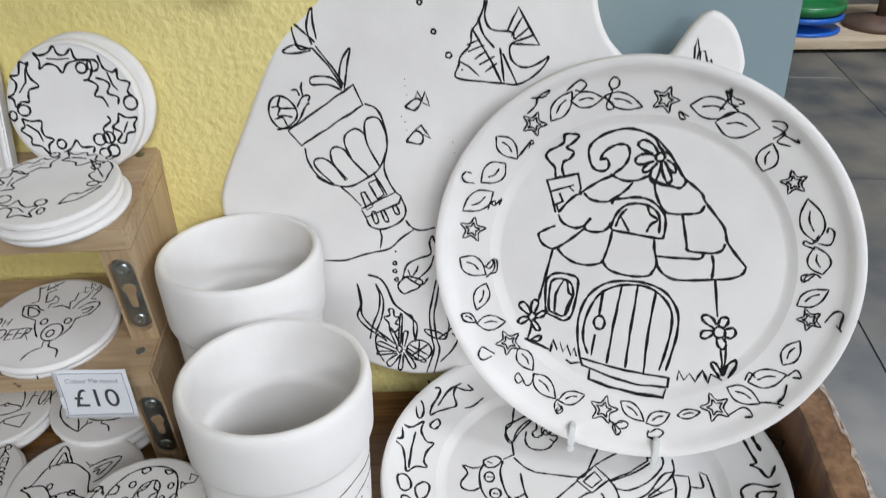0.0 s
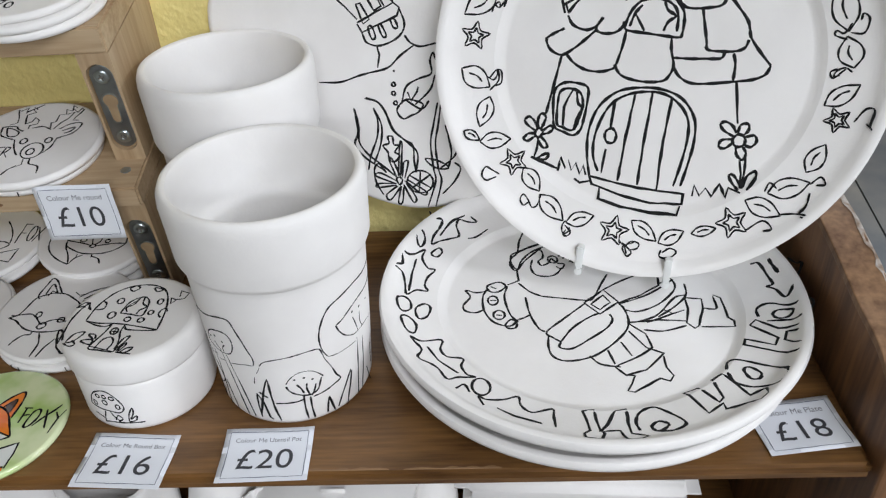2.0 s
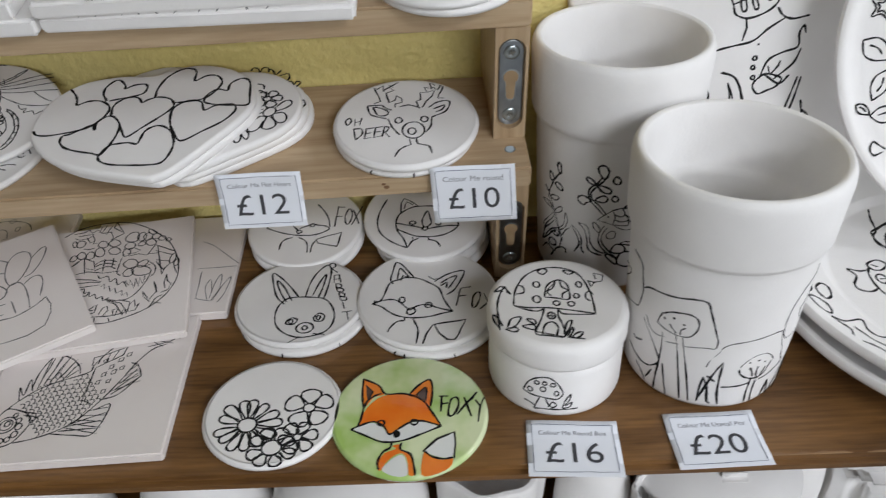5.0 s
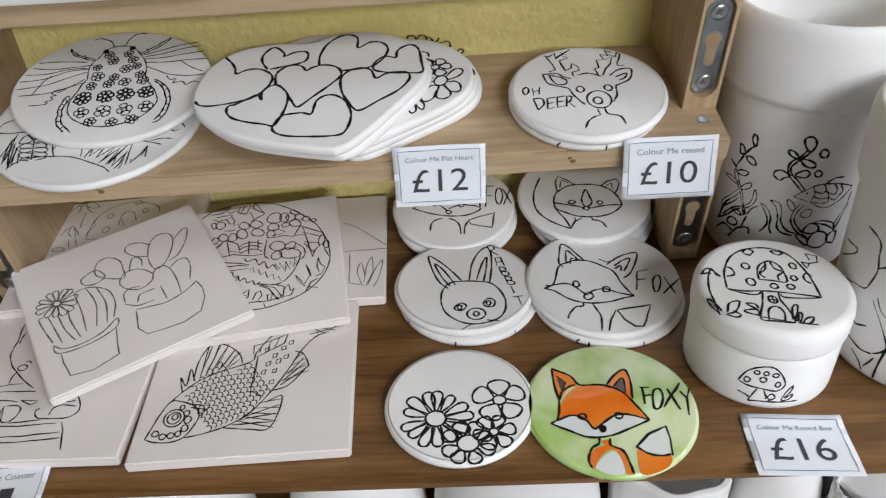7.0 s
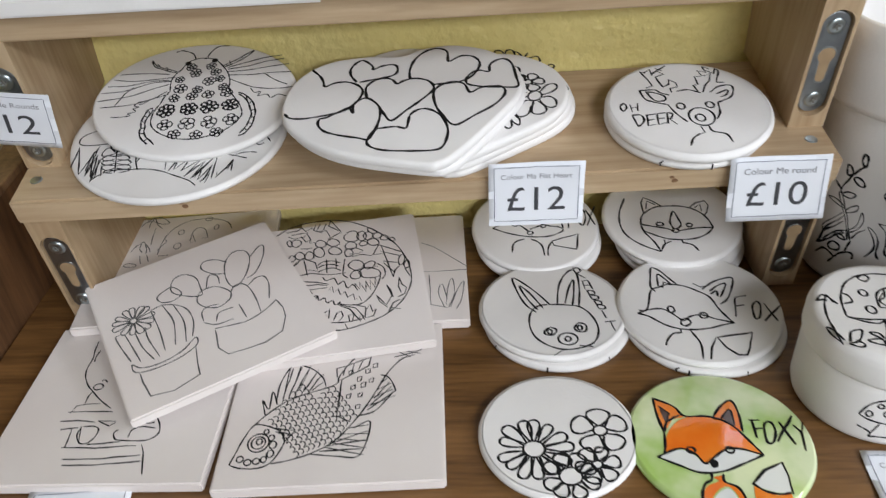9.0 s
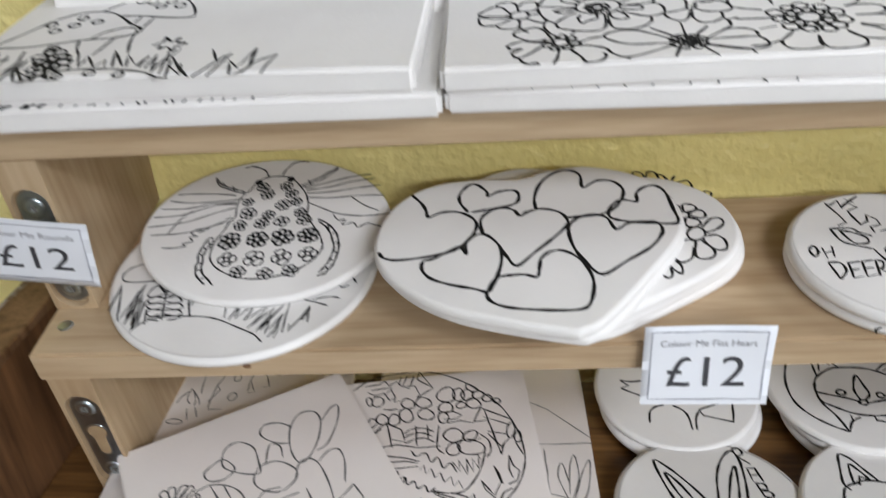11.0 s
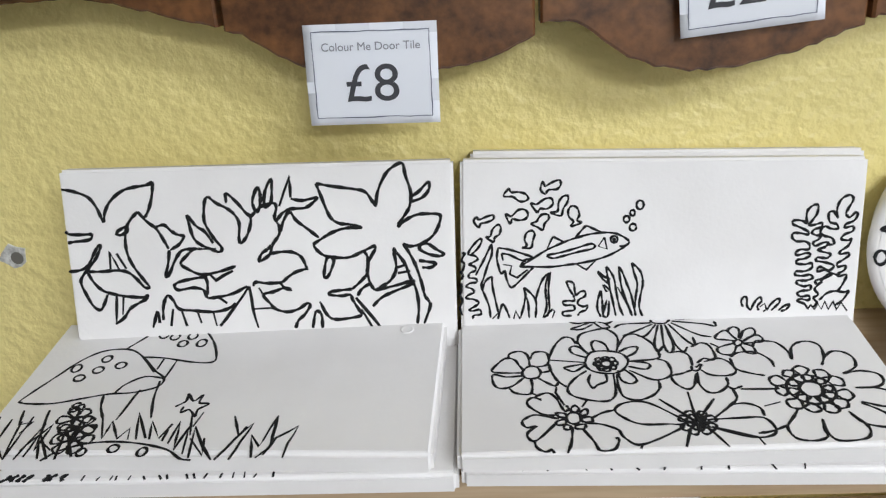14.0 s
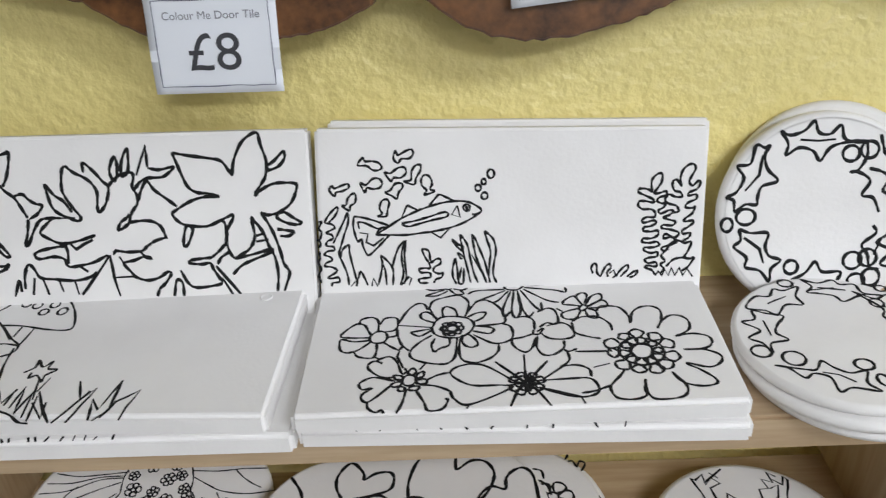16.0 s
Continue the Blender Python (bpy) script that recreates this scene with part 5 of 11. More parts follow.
def draw_foxb(p):
    p.w = 1.3
    p.w = 1.3
    p.ln(-34.4, 4.7, -26.4, 3.5, -19.3, 4.5, -12.7, 0.6, -7.7, -4.6, -4.5, -8.2)
    p.oval(-16.0, 1.5, 2.4, 2.1)
    p.oval(6.5, -1.2, 1.9, 2.0)
    p.oval(-4.5, -8.9, 2.3, 2.0)
    p.ln(-4.4, -4.8, 0.8, -2.3, 6.5, 0.2, 12.6, -1.6, 18.1, -2.6, 22.1, -6.3, 16.8, -10.8, 8.3, -13.7, -1.9, -13.8, -12.5, -11.9, -24.1, -7.8, -34.4, -2.4)
    p.st(-34.4, -2.4, -29.7, 0.2, -34.4, 4.7)
    p.ln(22.2, -4.3, 20.5, 6.4, 15.4, 17.5, 9.1, 26.6)
    p.ln(-19.7, -30.9, -18.7, -22.3, -14.9, -17.8, -9.4, -16.1)
    p.ln(-4.3, -16.4, 0.7, -19.4, 4.1, -24.9, 5.1, -35.5)
    p.ln(7.8, -35.6, 8.6, -26.5, 11.7, -20)
    p.st(11.7, -19.4, 22.1, -15.2, 33.4, -11.8, 30.4, -29, 21.4, -26.6, 13.3, -24.1, 11.7, -19.4)
    p.st(26.4, -4.5, 28.1, 22.5)
    p.st(28.1, 21.8, 34.7, 21.4)
    p.st(27.3, 9.5, 32.5, 9.2)
    p.lp(36.1, 0.5, 35.3, 9.1, 37.3, 17.6, 40.2, 17.4, 41.4, 8.7, 38.8, -1)
    p.st(42.1, 17.3, 48.1, -1.6)
    p.st(50.1, 21.2, 41.5, -2.6)


def draw_foxc(p):
    p.w = 1.4
    p.w = 1.4
    p.ln(-34.1, 22.1, -40, 6.6, -41.9, -7.3, -39.6, -19.6, -32.6, -29.3, -23.6, -36.3, -15.3, -40.6)
    p.ln(-15.3, -40.6, -19.1, -28.8, -24.1, -19.2, -25.7, -9.6, -23.6, -0, -19.2, 5.3, -11.1, 10.5, -1.6, 11.4, 8.5, 10.8, 17.3, 7.4, 23.7, 1.4, 27.7, -7.2, 28.9, -15.5)
    p.st(-21.4, 2.7, -21.6, 16.2, -18.9, 22.6, -12, 17.8, -6.3, 11.7)
    p.st(-18.9, 8.2, -16.7, 18.1, -10.7, 13.4)
    p.st(15.7, 8.9, 21.2, 14.3, 29.1, 16.7, 30.9, 10.8, 27.6, 2.5, 25, -1.5)
    p.st(19.4, 8.7, 24.6, 12, 24.2, 4.1)
    p.ln(-25.7, -9.6, -16.9, -12.2, -8.1, -14.7, -1.3, -17.8)
    p.oval(-0.4, -17.8, 2.6, 2.0)
    p.ln(2.2, -18, 12.5, -15.9, 20.8, -15, 28.9, -15.5)
    p.ln(28.9, -15.5, 23.2, -21.9, 14.3, -26.7, 3.4, -28.1, -8.1, -26.7, -18.1, -21.5, -24.7, -16.4, -25.7, -9.6)
    p.ln(-1.1, -16.5, -2.8, -9.6, -2, -4.1, 2, 4.8, 4.3, -4.5, 5.1, -11.4, 0.7, -16.6)
    p.oval(-11.1, -9.8, 2.7, 2.1)
    p.oval(11.4, -11.8, 2.2, 2.1)
    p.ln(-15.3, -40.6, -11.6, -33.1, -5.8, -29.5)
    p.st(-10.9, -27.9, -10.8, -33.1)
    p.st(2.4, -28.7, 2.7, -32.6)
    p.ln(2.9, -31.3, 9.5, -34.3, 12.8, -40.9)


def draw_deer(p):
    p.w = 1.35
    p.ln(-13.5, 2.4, -10.9, -6.7, -7.6, -13.7, -4.7, -18.5)
    p.ln(14.7, -17, 18.9, -8.6, 20.1, 1.7, 23.1, 2.9)
    p.ln(-4.8, 17.4, 2.8, 19.1, 8.3, 16.6, 11.7, 14.2)
    p.oval(-5.4, -0.2, 2.7, 3.5)
    p.oval(14.2, -0.1, 2.7, 3.5)
    p.oval(5.6, -13.1, 8.4, 10.1)
    p.oval(4.5, -14.4, 3, 4)
    p.ln(-29.5, 20.4, -19, 20.5, -15.7, 16.7, -10.3, 13.4)
    p.ln(-29.5, 20.4, -27.5, 10.3, -23.4, 6.5, -14.3, 2.4)
    p.ln(-25.3, 18.7, -21.2, 7.7, -14.6, 7.3, -13.7, 12.2, -19.6, 16.9, -25.3, 18.7)
    p.ln(17.8, 14.5, 25.3, 21.3, 33.6, 22.2, 34.2, 16.4, 30.2, 8, 21.1, 3)
    p.ln(21.2, 12.2, 30.2, 16.6, 28.1, 11, 23.6, 8.5)
    p.st(2.5, -24.2, 3.4, -30.6, -0, -32.4)
    p.ln(0.1, -31.7, -5.3, -36.5, -8.8, -44.3)
    p.ln(7.6, -23.2, 8.8, -29.7, 16.6, -33.4, 18.6, -42.3)
    p.st(-7.8, 16.2, -8.1, 21.2, -2.5, 23.1, -2.7, 28.3, -6.8, 32.3, -7.9, 26.4, -12.4, 23.7, -14.3, 31.2, -15, 36.5, -8.7, 39.9, -12.9, 44, -17.1, 39, -17.4, 46.7, -22.3, 42.4, -24.5, 44, -20.9, 33.2, -19.4, 25.6, -24.6, 23)
    p.st(-17.6, 40.5, -10.5, 46.2, -5.5, 50.6)
    p.st(-13.1, 47.9, -8.8, 43.8)
    p.st(10.2, 16.4, 8.6, 23.8, 12, 25.1, 12, 34.8, 17.4, 35.2, 15.6, 42.2, 21.2, 39.5, 20, 47.3, 24.2, 43.9)
    p.st(13.1, 14.8, 16.5, 23.3, 21, 29, 23.7, 37.8, 18.2, 35.1)
    p.st(25.3, 26.5, 30.2, 41.2, 28.3, 43.7, 26.2, 37.7, 21.7, 41.8)
    p.st(25.3, 26.5, 30.4, 26.1)
    p.lp(-45.7, 2.3, -42.5, 5.6, -41.6, 0.7, -44.5, -3.3)
    p.st(-38.8, 3.9, -38.6, -5)
    p.st(-33.5, 5, -34.9, -3.9)
    p.st(-38.6, -0.2, -34.5, 0.9)
    p.st(-39.5, -8.3, -37.7, -21.7)
    p.ln(-39.5, -8.3, -33.7, -8.7, -32.9, -15.4, -37.7, -21.7)
    p.st(-23.9, -8, -29.9, -8.9, -31.1, -20.8, -26, -19.8)
    p.st(-30.5, -14.9, -26.1, -13.9)
    p.st(-17.2, -7, -22.8, -8, -24.1, -19.9, -18.4, -18.3)
    p.st(-22.9, -13.4, -19, -13)
    p.st(-17.9, -19.6, -16, -7.1)
    p.ln(-15.6, -7.1, -12.8, -8.6, -14.5, -13.2, -17, -14.4)
    p.st(-15.8, -14.5, -12, -20.7)


def draw_hearts(p):
    p.w = 1.8
    p.ln(-62.9, 51.3, -57.1, 43.1, -54.1, 36.3, -52.3, 29.8, -45.7, 33.8, -36.8, 34, -29.1, 28.4, -26.4, 20.5, -29.7, 10.5, -36.3, 1, -47.2, -3.4, -63.6, -6.6, -72.2, -5, -75.7, -0.2)
    p.ln(-31.1, 33.3, -35.7, 42.2, -36.2, 50.8, -31.9, 59.3, -27.3, 60.3, -21.5, 53, -20.7, 48.4, -14.7, 52.7, -7, 53.6, -4, 49.4, -4.9, 42.1, -10, 38.5, -18.9, 36.1, -29.3, 33.2)
    p.ln(4.8, 34.1, 4.5, 46.2, 8.5, 60.5, 16.6, 70.4, 24.6, 72.5, 30.5, 67.3, 31.2, 54.8, 39.3, 60.9, 47, 60.6, 51.8, 54.5, 52.2, 47.1, 47.5, 36.2, 38.1, 28.6, 20.6, 26.6)
    p.lp(58.2, 39.6, 51, 41.6, 44.6, 36.3, 42.4, 28.4, 44.9, 24.2, 54.5, 21.2, 65.6, 19.8, 76.3, 20, 76, 32.4, 74.2, 49, 69, 54.9, 62.7, 52.3, 59, 46.8)
    p.ln(-13.4, 0.3, -11.1, -5.4, -6.2, -12.8, 2.7, -2.5, 12.7, 9.2, 19.7, 18.9, 20.6, 25, 16.5, 32, 7.8, 35.1, 0.4, 32.6, -3.8, 29.1, -7, 34.5, -13, 36.9, -20.3, 33.4, -24.5, 25.6, -23.2, 12.8)
    p.lp(-31.6, -2.9, -35, 3.4, -47, -5.7, -52.4, -7.9, -52.6, -14.7, -47.9, -21.4, -38.7, -26, -26.6, -29.6, -20, -31.5, -16.3, -22.2, -13.8, -9, -14.5, 2.8, -21.2, 12.7, -27, 12.9, -31.5, 6.7)
    p.lp(3.1, -21.4, -3, -19.5, -11, -20.2, -16.3, -22.2, -20.7, -32.7, -18.5, -38.9, -10.8, -43, 1.9, -44.8, 16.9, -45.5, 24.5, -43.7, 28.1, -35.8, 29.3, -23.3, 25.5, -10, 17.8, -2, 10.9, -1.8, 5.8, -7.2, 4.6, -14)
    p.lp(44.6, 15.5, 40.8, 25.9, 32.3, 28.8, 24.9, 24.9, 20.7, 16.3, 22.1, 1.6, 26.8, -10.1, 34, -20.4, 46.8, -10.6, 60.2, 0.5, 67.4, 12.3, 66.2, 19.8, 60.2, 21.6, 51.6, 20.3)


def draw_heartflw(p):
    p.w = 1.4
    p.w = 1.4
    p.flower(48.3, 43.9, 3.2, 11.6, 6, 20)
    p.oval(58.1, 29.1, 4.5, 6.0)
    p.ln(59.6, 33.2, 62.2, 44.3, 66.7, 47.1, 69.6, 43.5, 67.5, 37, 62, 31)
    p.ln(62.5, 28.3, 67.8, 31.3, 72.8, 28.5, 74.9, 22, 71.8, 19, 66.3, 20.8, 61.8, 26.6)
    p.ln(62, 23.8, 68.6, 18.7, 70.3, 13.7, 66.9, 9.2, 61.9, 9.8, 60, 17.6, 59, 22.9)
    p.ln(58.2, 22.7, 53.7, 21.4, 51.2, 12.1, 52, 5.4, 56.3, 2.6, 60.1, 7.9, 59.2, 17.3)
    p.ln(53.4, 27, 49.1, 21.4, 44.4, 11.5, 43.6, 5.7)
    p.ln(52, 30.9, 45.3, 26.1, 39.6, 18.6, 37, 12.1)
    p.ln(44.4, 40.5, 39.7, 45.2, 36.8, 52, 42.5, 50.6, 47.3, 44.4)
    p.ln(43.7, 4.3, 47.6, 8.3, 52.5, 8.4)
    p.ln(43.7, 4.3, 43.5, -2.6, 41.6, -8.5, 41, -15.4, 43.8, -18.5, 46.8, -13.6, 46.6, -4.4, 44.6, 3.2)
    p.ln(44.6, 3.2, 46.8, -7, 51.9, -12.1, 53.9, -8.8, 50.5, -1.8, 45.3, 3.4)
    p.ln(46, 3.7, 52.9, -3.8, 57.9, -6.3, 56.4, -0.1, 50.9, 3.7, 46.3, 5.1)
    p.ln(31.3, 59.8, 36.6, 59.8, 39.8, 54.5)
    p.ln(37.4, 43, 42.8, 40.1, 44, 34.5)


def draw_heart_edge(p):
    p.w = 1.4
    p.w = 1.4
    p.ln(9.9, 77.3, 9.9, 82.4, 14.7, 82, 17.9, 77.8, 17.5, 84.4, 21.7, 85.6, 25.5, 79.9)
    p.ln(23, 84.3, 26.9, 83.6, 32.3, 78.4, 33.6, 85.4)
    p.ln(36.1, 77.8, 38.1, 80, 41.7, 82.6, 45.3, 77, 44.8, 70.4, 49.2, 73.2, 53, 69.4, 53.3, 74.3, 57, 73.7, 56.3, 67.1)
    p.ln(57.3, 62.7, 60.5, 62, 62.3, 56.2)
    p.ln(66.4, 48.2, 69.5, 52.1, 73.5, 47.2, 72.8, 41)


def draw_bee(p):
    p.w = 0.95
    p.w = 0.95
    p.ln(-18.8, 7, -19.8, 18.4, -17.5, 25.5, -14.2, 30.2, -12, 36.2, -8, 39.6, -4.1, 41.2, 1.4, 41.4, 7.1, 40.3, 10.9, 37.5, 15.7, 31.5, 20.2, 24.3, 22.9, 15, 23.2, 7.8, 25.7, 2.3, 30.5, -5, 33.8, -11, 35.9, -16.9)
    p.ln(-18.8, 7, -21.7, 1.4, -23.2, -4.9, -25.6, -11, -26.8, -16.6, -26.5, -23.8, -24.2, -29, -19.6, -33.7, -12.5, -38, -4.5, -40.7, 4.5, -41.4, 12.8, -39.9, 21, -37.3, 28, -32.4, 33, -26.7, 35.7, -20.8, 35.9, -16.9)
    p.ln(-5.8, 41.3, -8.4, 46.6, -12.8, 49.5, -17.8, 51.2, -21.8, 49.6)
    p.ln(2.6, 41.9, 4.2, 47.5, 7.9, 53, 12.4, 54.6, 17.6, 54.1)
    p.dot(-10.7, 36.1, 2.3)
    p.dot(8.7, 38.3, 2.3)
    p.flower(-7.5, 32.1, 1.0, 3.8, 5, 0)
    p.flower(6.8, 32.2, 1.0, 3.7, 5, 20)
    p.flower(-3.3, 25.6, 1.2, 4.3, 6, 0)
    p.flower(11.2, 25.7, 1.0, 3.8, 5, 10)
    p.flower(-13.7, 19.1, 1.0, 3.4, 5, 0)
    p.flower(7.9, 16.2, 1.3, 4.6, 6, 10)
    p.flower(15.3, 18.6, 1.0, 3.4, 5, 0)
    p.flower(-11.5, 9.4, 1.4, 5.0, 5, 0)
    p.flower(0.7, 7.8, 1.0, 3.7, 5, 30)
    p.flower(18.9, 9.4, 1.0, 3.6, 5, 10)
    p.flower(-14.4, -0.4, 1.1, 3.9, 5, 20)
    p.flower(-2.1, 1.0, 1.2, 4.2, 5, 0)
    p.flower(9.4, 2.4, 1.2, 4.3, 4, 20)
    p.flower(22.3, 3.2, 1.2, 4.3, 5, 0)
    p.w = 1.4
    p.flower(-18.0, -12.7, 1.8, 6.2, 7, 0)
    p.flower(-2.2, -11.7, 1.8, 6.2, 7, 10)
    p.flower(12.0, -10.5, 1.8, 6.2, 7, 0)
    p.flower(26.7, -9.3, 1.6, 5.8, 7, 20)
    p.w = 0.95
    p.flower(-16.3, -26.8, 1.5, 5.4, 4, 10)
    p.flower(-1.0, -26.3, 1.6, 5.8, 4, 40)
    p.flower(13.9, -25.8, 1.6, 5.8, 4, 20)
    p.flower(28.6, -23.6, 1.5, 5.4, 4, 0)
    p.flower(-8.2, -36.2, 1.3, 4.5, 5, 0)
    p.flower(7.0, -37.8, 1.2, 4.4, 5, 20)
    p.flower(20.7, -35.6, 1.2, 4.4, 5, 0)
    p.ln(-37.9, 41.4, -34.3, 36.1, -28.5, 32.5, -22.6, 30.2, -17.1, 27.9)
    p.ln(-38.1, 40.2, -34.7, 34.3, -29.1, 31.3, -23.1, 28.4, -17.3, 26.7)
    p.ln(-33.2, 37.3, -30.2, 32.7)
    p.ln(-26.2, 33.6, -24.4, 29.1)
    p.ln(14.8, 31.5, 20.5, 35.4, 26.2, 39.4, 31, 44, 36.4, 48.1)
    p.ln(15.9, 30.2, 21.7, 33.5, 27.4, 37.4, 32.2, 42, 36.5, 47.4)
    p.ln(19.4, 37.4, 21.9, 32.2)
    p.ln(28, 41.7, 29.4, 37.8)
    p.w = 0.8
    p.ln(-22.4, 25.3, -36.5, 27, -49.1, 27.4, -58.6, 27)
    p.ln(-17.6, 21.9, -31, 20.5, -47.3, 19.4, -61.9, 21.7)
    p.ln(-20.8, 19.1, -34.7, 18.4, -50.4, 14.8, -65.2, 14.8)
    p.ln(-19.7, 17.8, -34.3, 16.5, -51.2, 9.5, -68, 7.9)
    p.ln(-20.3, 14.8, -32.9, 9.9, -47.8, 3.4, -68.9, -0.2)
    p.ln(-20.8, 7.2, -30.7, -0.3, -45.7, -5.4, -65.6, -6.8)
    p.st(-45.8, 12.7, -51, 6.6, -56.3, -6.9)
    p.ln(-19.4, 4.1, -26.9, 1.2, -34.4, -1.7, -39.8, -3)
    p.ln(-39.8, -3, -41.5, -6.3, -38, -7.8, -41.7, -9.2, -39.4, -12.2, -44.6, -14.1, -42.5, -15.9, -48.6, -17.1, -55.8, -17.1)
    p.ln(-32.1, -1.3, -34.8, -4, -38.5, -5.4)
    p.ln(18.9, 30, 33.2, 35, 45.2, 39.1, 57.6, 41.2)
    p.ln(19.6, 28.1, 33.8, 30.6, 45.8, 34.6, 59.8, 37.3)
    p.ln(20.4, 25.5, 34.4, 26.2, 48.7, 28.8, 63.8, 31.3)
    p.ln(21.8, 21.8, 37.3, 21.1, 51.6, 22.4, 66.5, 22.4)
    p.ln(22.5, 17.5, 32.4, 11.9, 41.2, 7.6, 53.8, 5.4, 64.3, 5.8, 74, 7.4)
    p.ln(47.6, 21.5, 53.2, 16.2, 59.1, 12.1, 64.7, 9.3)
    p.ln(38.9, 6.6, 42, 2.2, 46.4, 2.5, 44.9, -1.5, 51.3, -0.3, 54.2, -4, 59.4, -0.9, 66.2, -3.2, 72.7, -3.1)
    p.w = 1.15
    p.ln(-27.5, -9.7, -30.5, -10.6, -31.7, -14.5, -32.7, -18.9, -33.3, -23.3, -32.3, -27.8, -32.5, -32.2, -30.9, -37.7, -27.2, -42.2, -24.7, -44.6)
    p.ln(-27.1, -11.4, -28, -14.8, -29.6, -18.6, -30.5, -23.5, -29.5, -28, -29.3, -32.4, -27.1, -37.4, -23.1, -41.5, -19.9, -45.4)
    p.ln(-30.2, -11.8, -28.7, -15.3)
    p.ln(-31.8, -17.3, -29.6, -18.6)
    p.ln(-32.7, -22.2, -30, -24.1)
    p.ln(-32.5, -28.9, -29.3, -29.1)
    p.ln(-31.6, -34.4, -28.3, -33.6)
    p.ln(-27.4, -41.2, -25.2, -38.6)
    p.ln(30.5, 3.1, 34.4, 1.1, 38.6, -2.8, 42.2, -7.7, 44.1, -13, 45.3, -18.7, 45, -24.8, 44.2, -30.3, 42.1, -35.1, 39.5, -38.7, 36.2, -40)
    p.ln(31.1, 1.3, 35.4, -2.5, 39, -8, 41, -13.9, 42.7, -19.6, 41.9, -25.2, 40.7, -30.6, 38.6, -34.8, 36.7, -37.9)
    p.ln(36.7, -0.9, 37.8, -5)
    p.ln(41.3, -7, 39.6, -9.8)
    p.ln(44.4, -14.7, 41.9, -16.8)
    p.ln(45.5, -22.6, 42.4, -23)
    p.ln(44.4, -29.2, 41.1, -27.9)
    p.ln(41.4, -35.5, 39.4, -32.7)


def draw_fern(p):
    p.w = 0.95
    p.w = 0.95
    p.ln(-48, -52.8, -42.6, -46.2, -34.1, -42.7, -24.7, -42.3, -13, -42.7, -2.8, -45.4, 8.2, -51.1, 14.8, -54.6, 19.2, -57.3, 23.8, -62.3)
    p.ln(-57.3, 4, -63.9, 0.6, -67.6, -3.1, -68.6, -8.2, -66.1, -12.4, -58.9, -13.7, -47.2, -12.8, -40.3, -13.4)
    p.st(-65.4, -37.6, -66.2, -15.6, -57.7, -45.5, -52.3, -15.5, -53, -48.3, -50.6, -24.6, -47.4, -54.6, -47.2, -29.3)
    p.st(-54.2, -42.2, -54.5, -21.1, -48.8, -49.2)
    p.st(-48.4, -30.4, -45.7, -50.6)
    p.st(-44.8, -36.9, -41.8, -48.6)
    p.ln(-45.6, -12.9, -44.2, -11.1, -40.5, -14, -38.3, -18.7, -39.1, -22.5, -42.3, -19.6, -45, -14.9)
    p.ln(-38.7, -21.2, -36.8, -30.2, -34.7, -39.6, -33.8, -45.1)
    p.ln(-39.5, -21.1, -45.4, -17.4, -48, -21.7, -47.4, -26.2, -42.8, -25.9, -38.7, -23.8)
    p.ln(-38.3, -22.5, -35.2, -19.6, -33.8, -16.5, -31.8, -20.6, -33.7, -24.8, -37.3, -25.8)
    p.ln(-37.5, -27.6, -43.4, -26.5, -46.4, -29.4, -43.2, -32.1, -37.6, -30.1)
    p.ln(-36.7, -27.7, -31.7, -26.3, -27.5, -29.8, -30, -32, -36, -30.3)
    p.ln(-36.4, -32.7, -42.6, -31.6, -45.8, -33.8, -41.8, -36.6, -36, -35.2)
    p.ln(-35.2, -32.8, -29.4, -31.5, -25.3, -34.9, -28.5, -37.1, -34.8, -35.3)
    p.ln(-35.2, -37.7, -41.8, -36.6, -44, -39.4, -40, -42.2, -34.9, -40.2)
    p.ln(-34.1, -37.8, -27.7, -37.2, -24.2, -39.9, -27, -42.1, -33.7, -40.3)
    p.ln(-34.5, -42.6, -39.2, -42.2, -41.2, -44.5, -35.1, -45.6)
    p.ln(-33.3, -41.5, -27, -42.1, -24.3, -43.5, -30.6, -45.4)
    p.st(-24.9, -21.2, -22.8, -32.7, -19, -43.4)
    p.st(-15.5, -23.9, -19.9, -27.9, -22.1, -35.2)
    p.st(-2.6, -26.9, -0.3, -44.4)
    p.st(2.3, -45.8, 6.5, -32.1, 5.5, -44.9, 14.7, -32.2, 10.9, -46.5, 21.6, -35.3, 14.2, -52.2, 25.1, -36.8, 19, -54.9, 30.1, -33.5, 21, -53.9)
    p.st(29.2, -59.9, 30.6, -49.4, 26, -59)
    p.st(24.5, -42.9, 23.9, -56.5, 31, -41, 28.1, -56.9)
    p.st(32.4, -31.2, 32.7, -55.5)
    p.st(35.6, -49.8, 35.5, -54.6, 40.4, -45.4, 43.8, -36, 41.4, -46.7, 44.1, -37.2, 44.4, -48.2)
    p.ln(14.7, -27.2, 26, -28.8, 35.9, -29.7, 44.6, -32.3, 53, -35.5)
    p.ln(44.4, -31, 50.2, -29, 55.2, -28.8, 58.9, -29.8)
    p.ln(58.6, -6.4, 62.8, -12.1, 66.2, -17.6)
    p.ln(60.4, -16.5, 56.9, -14.2, 55.6, -18, 58.9, -20.9, 62.1, -19.2)


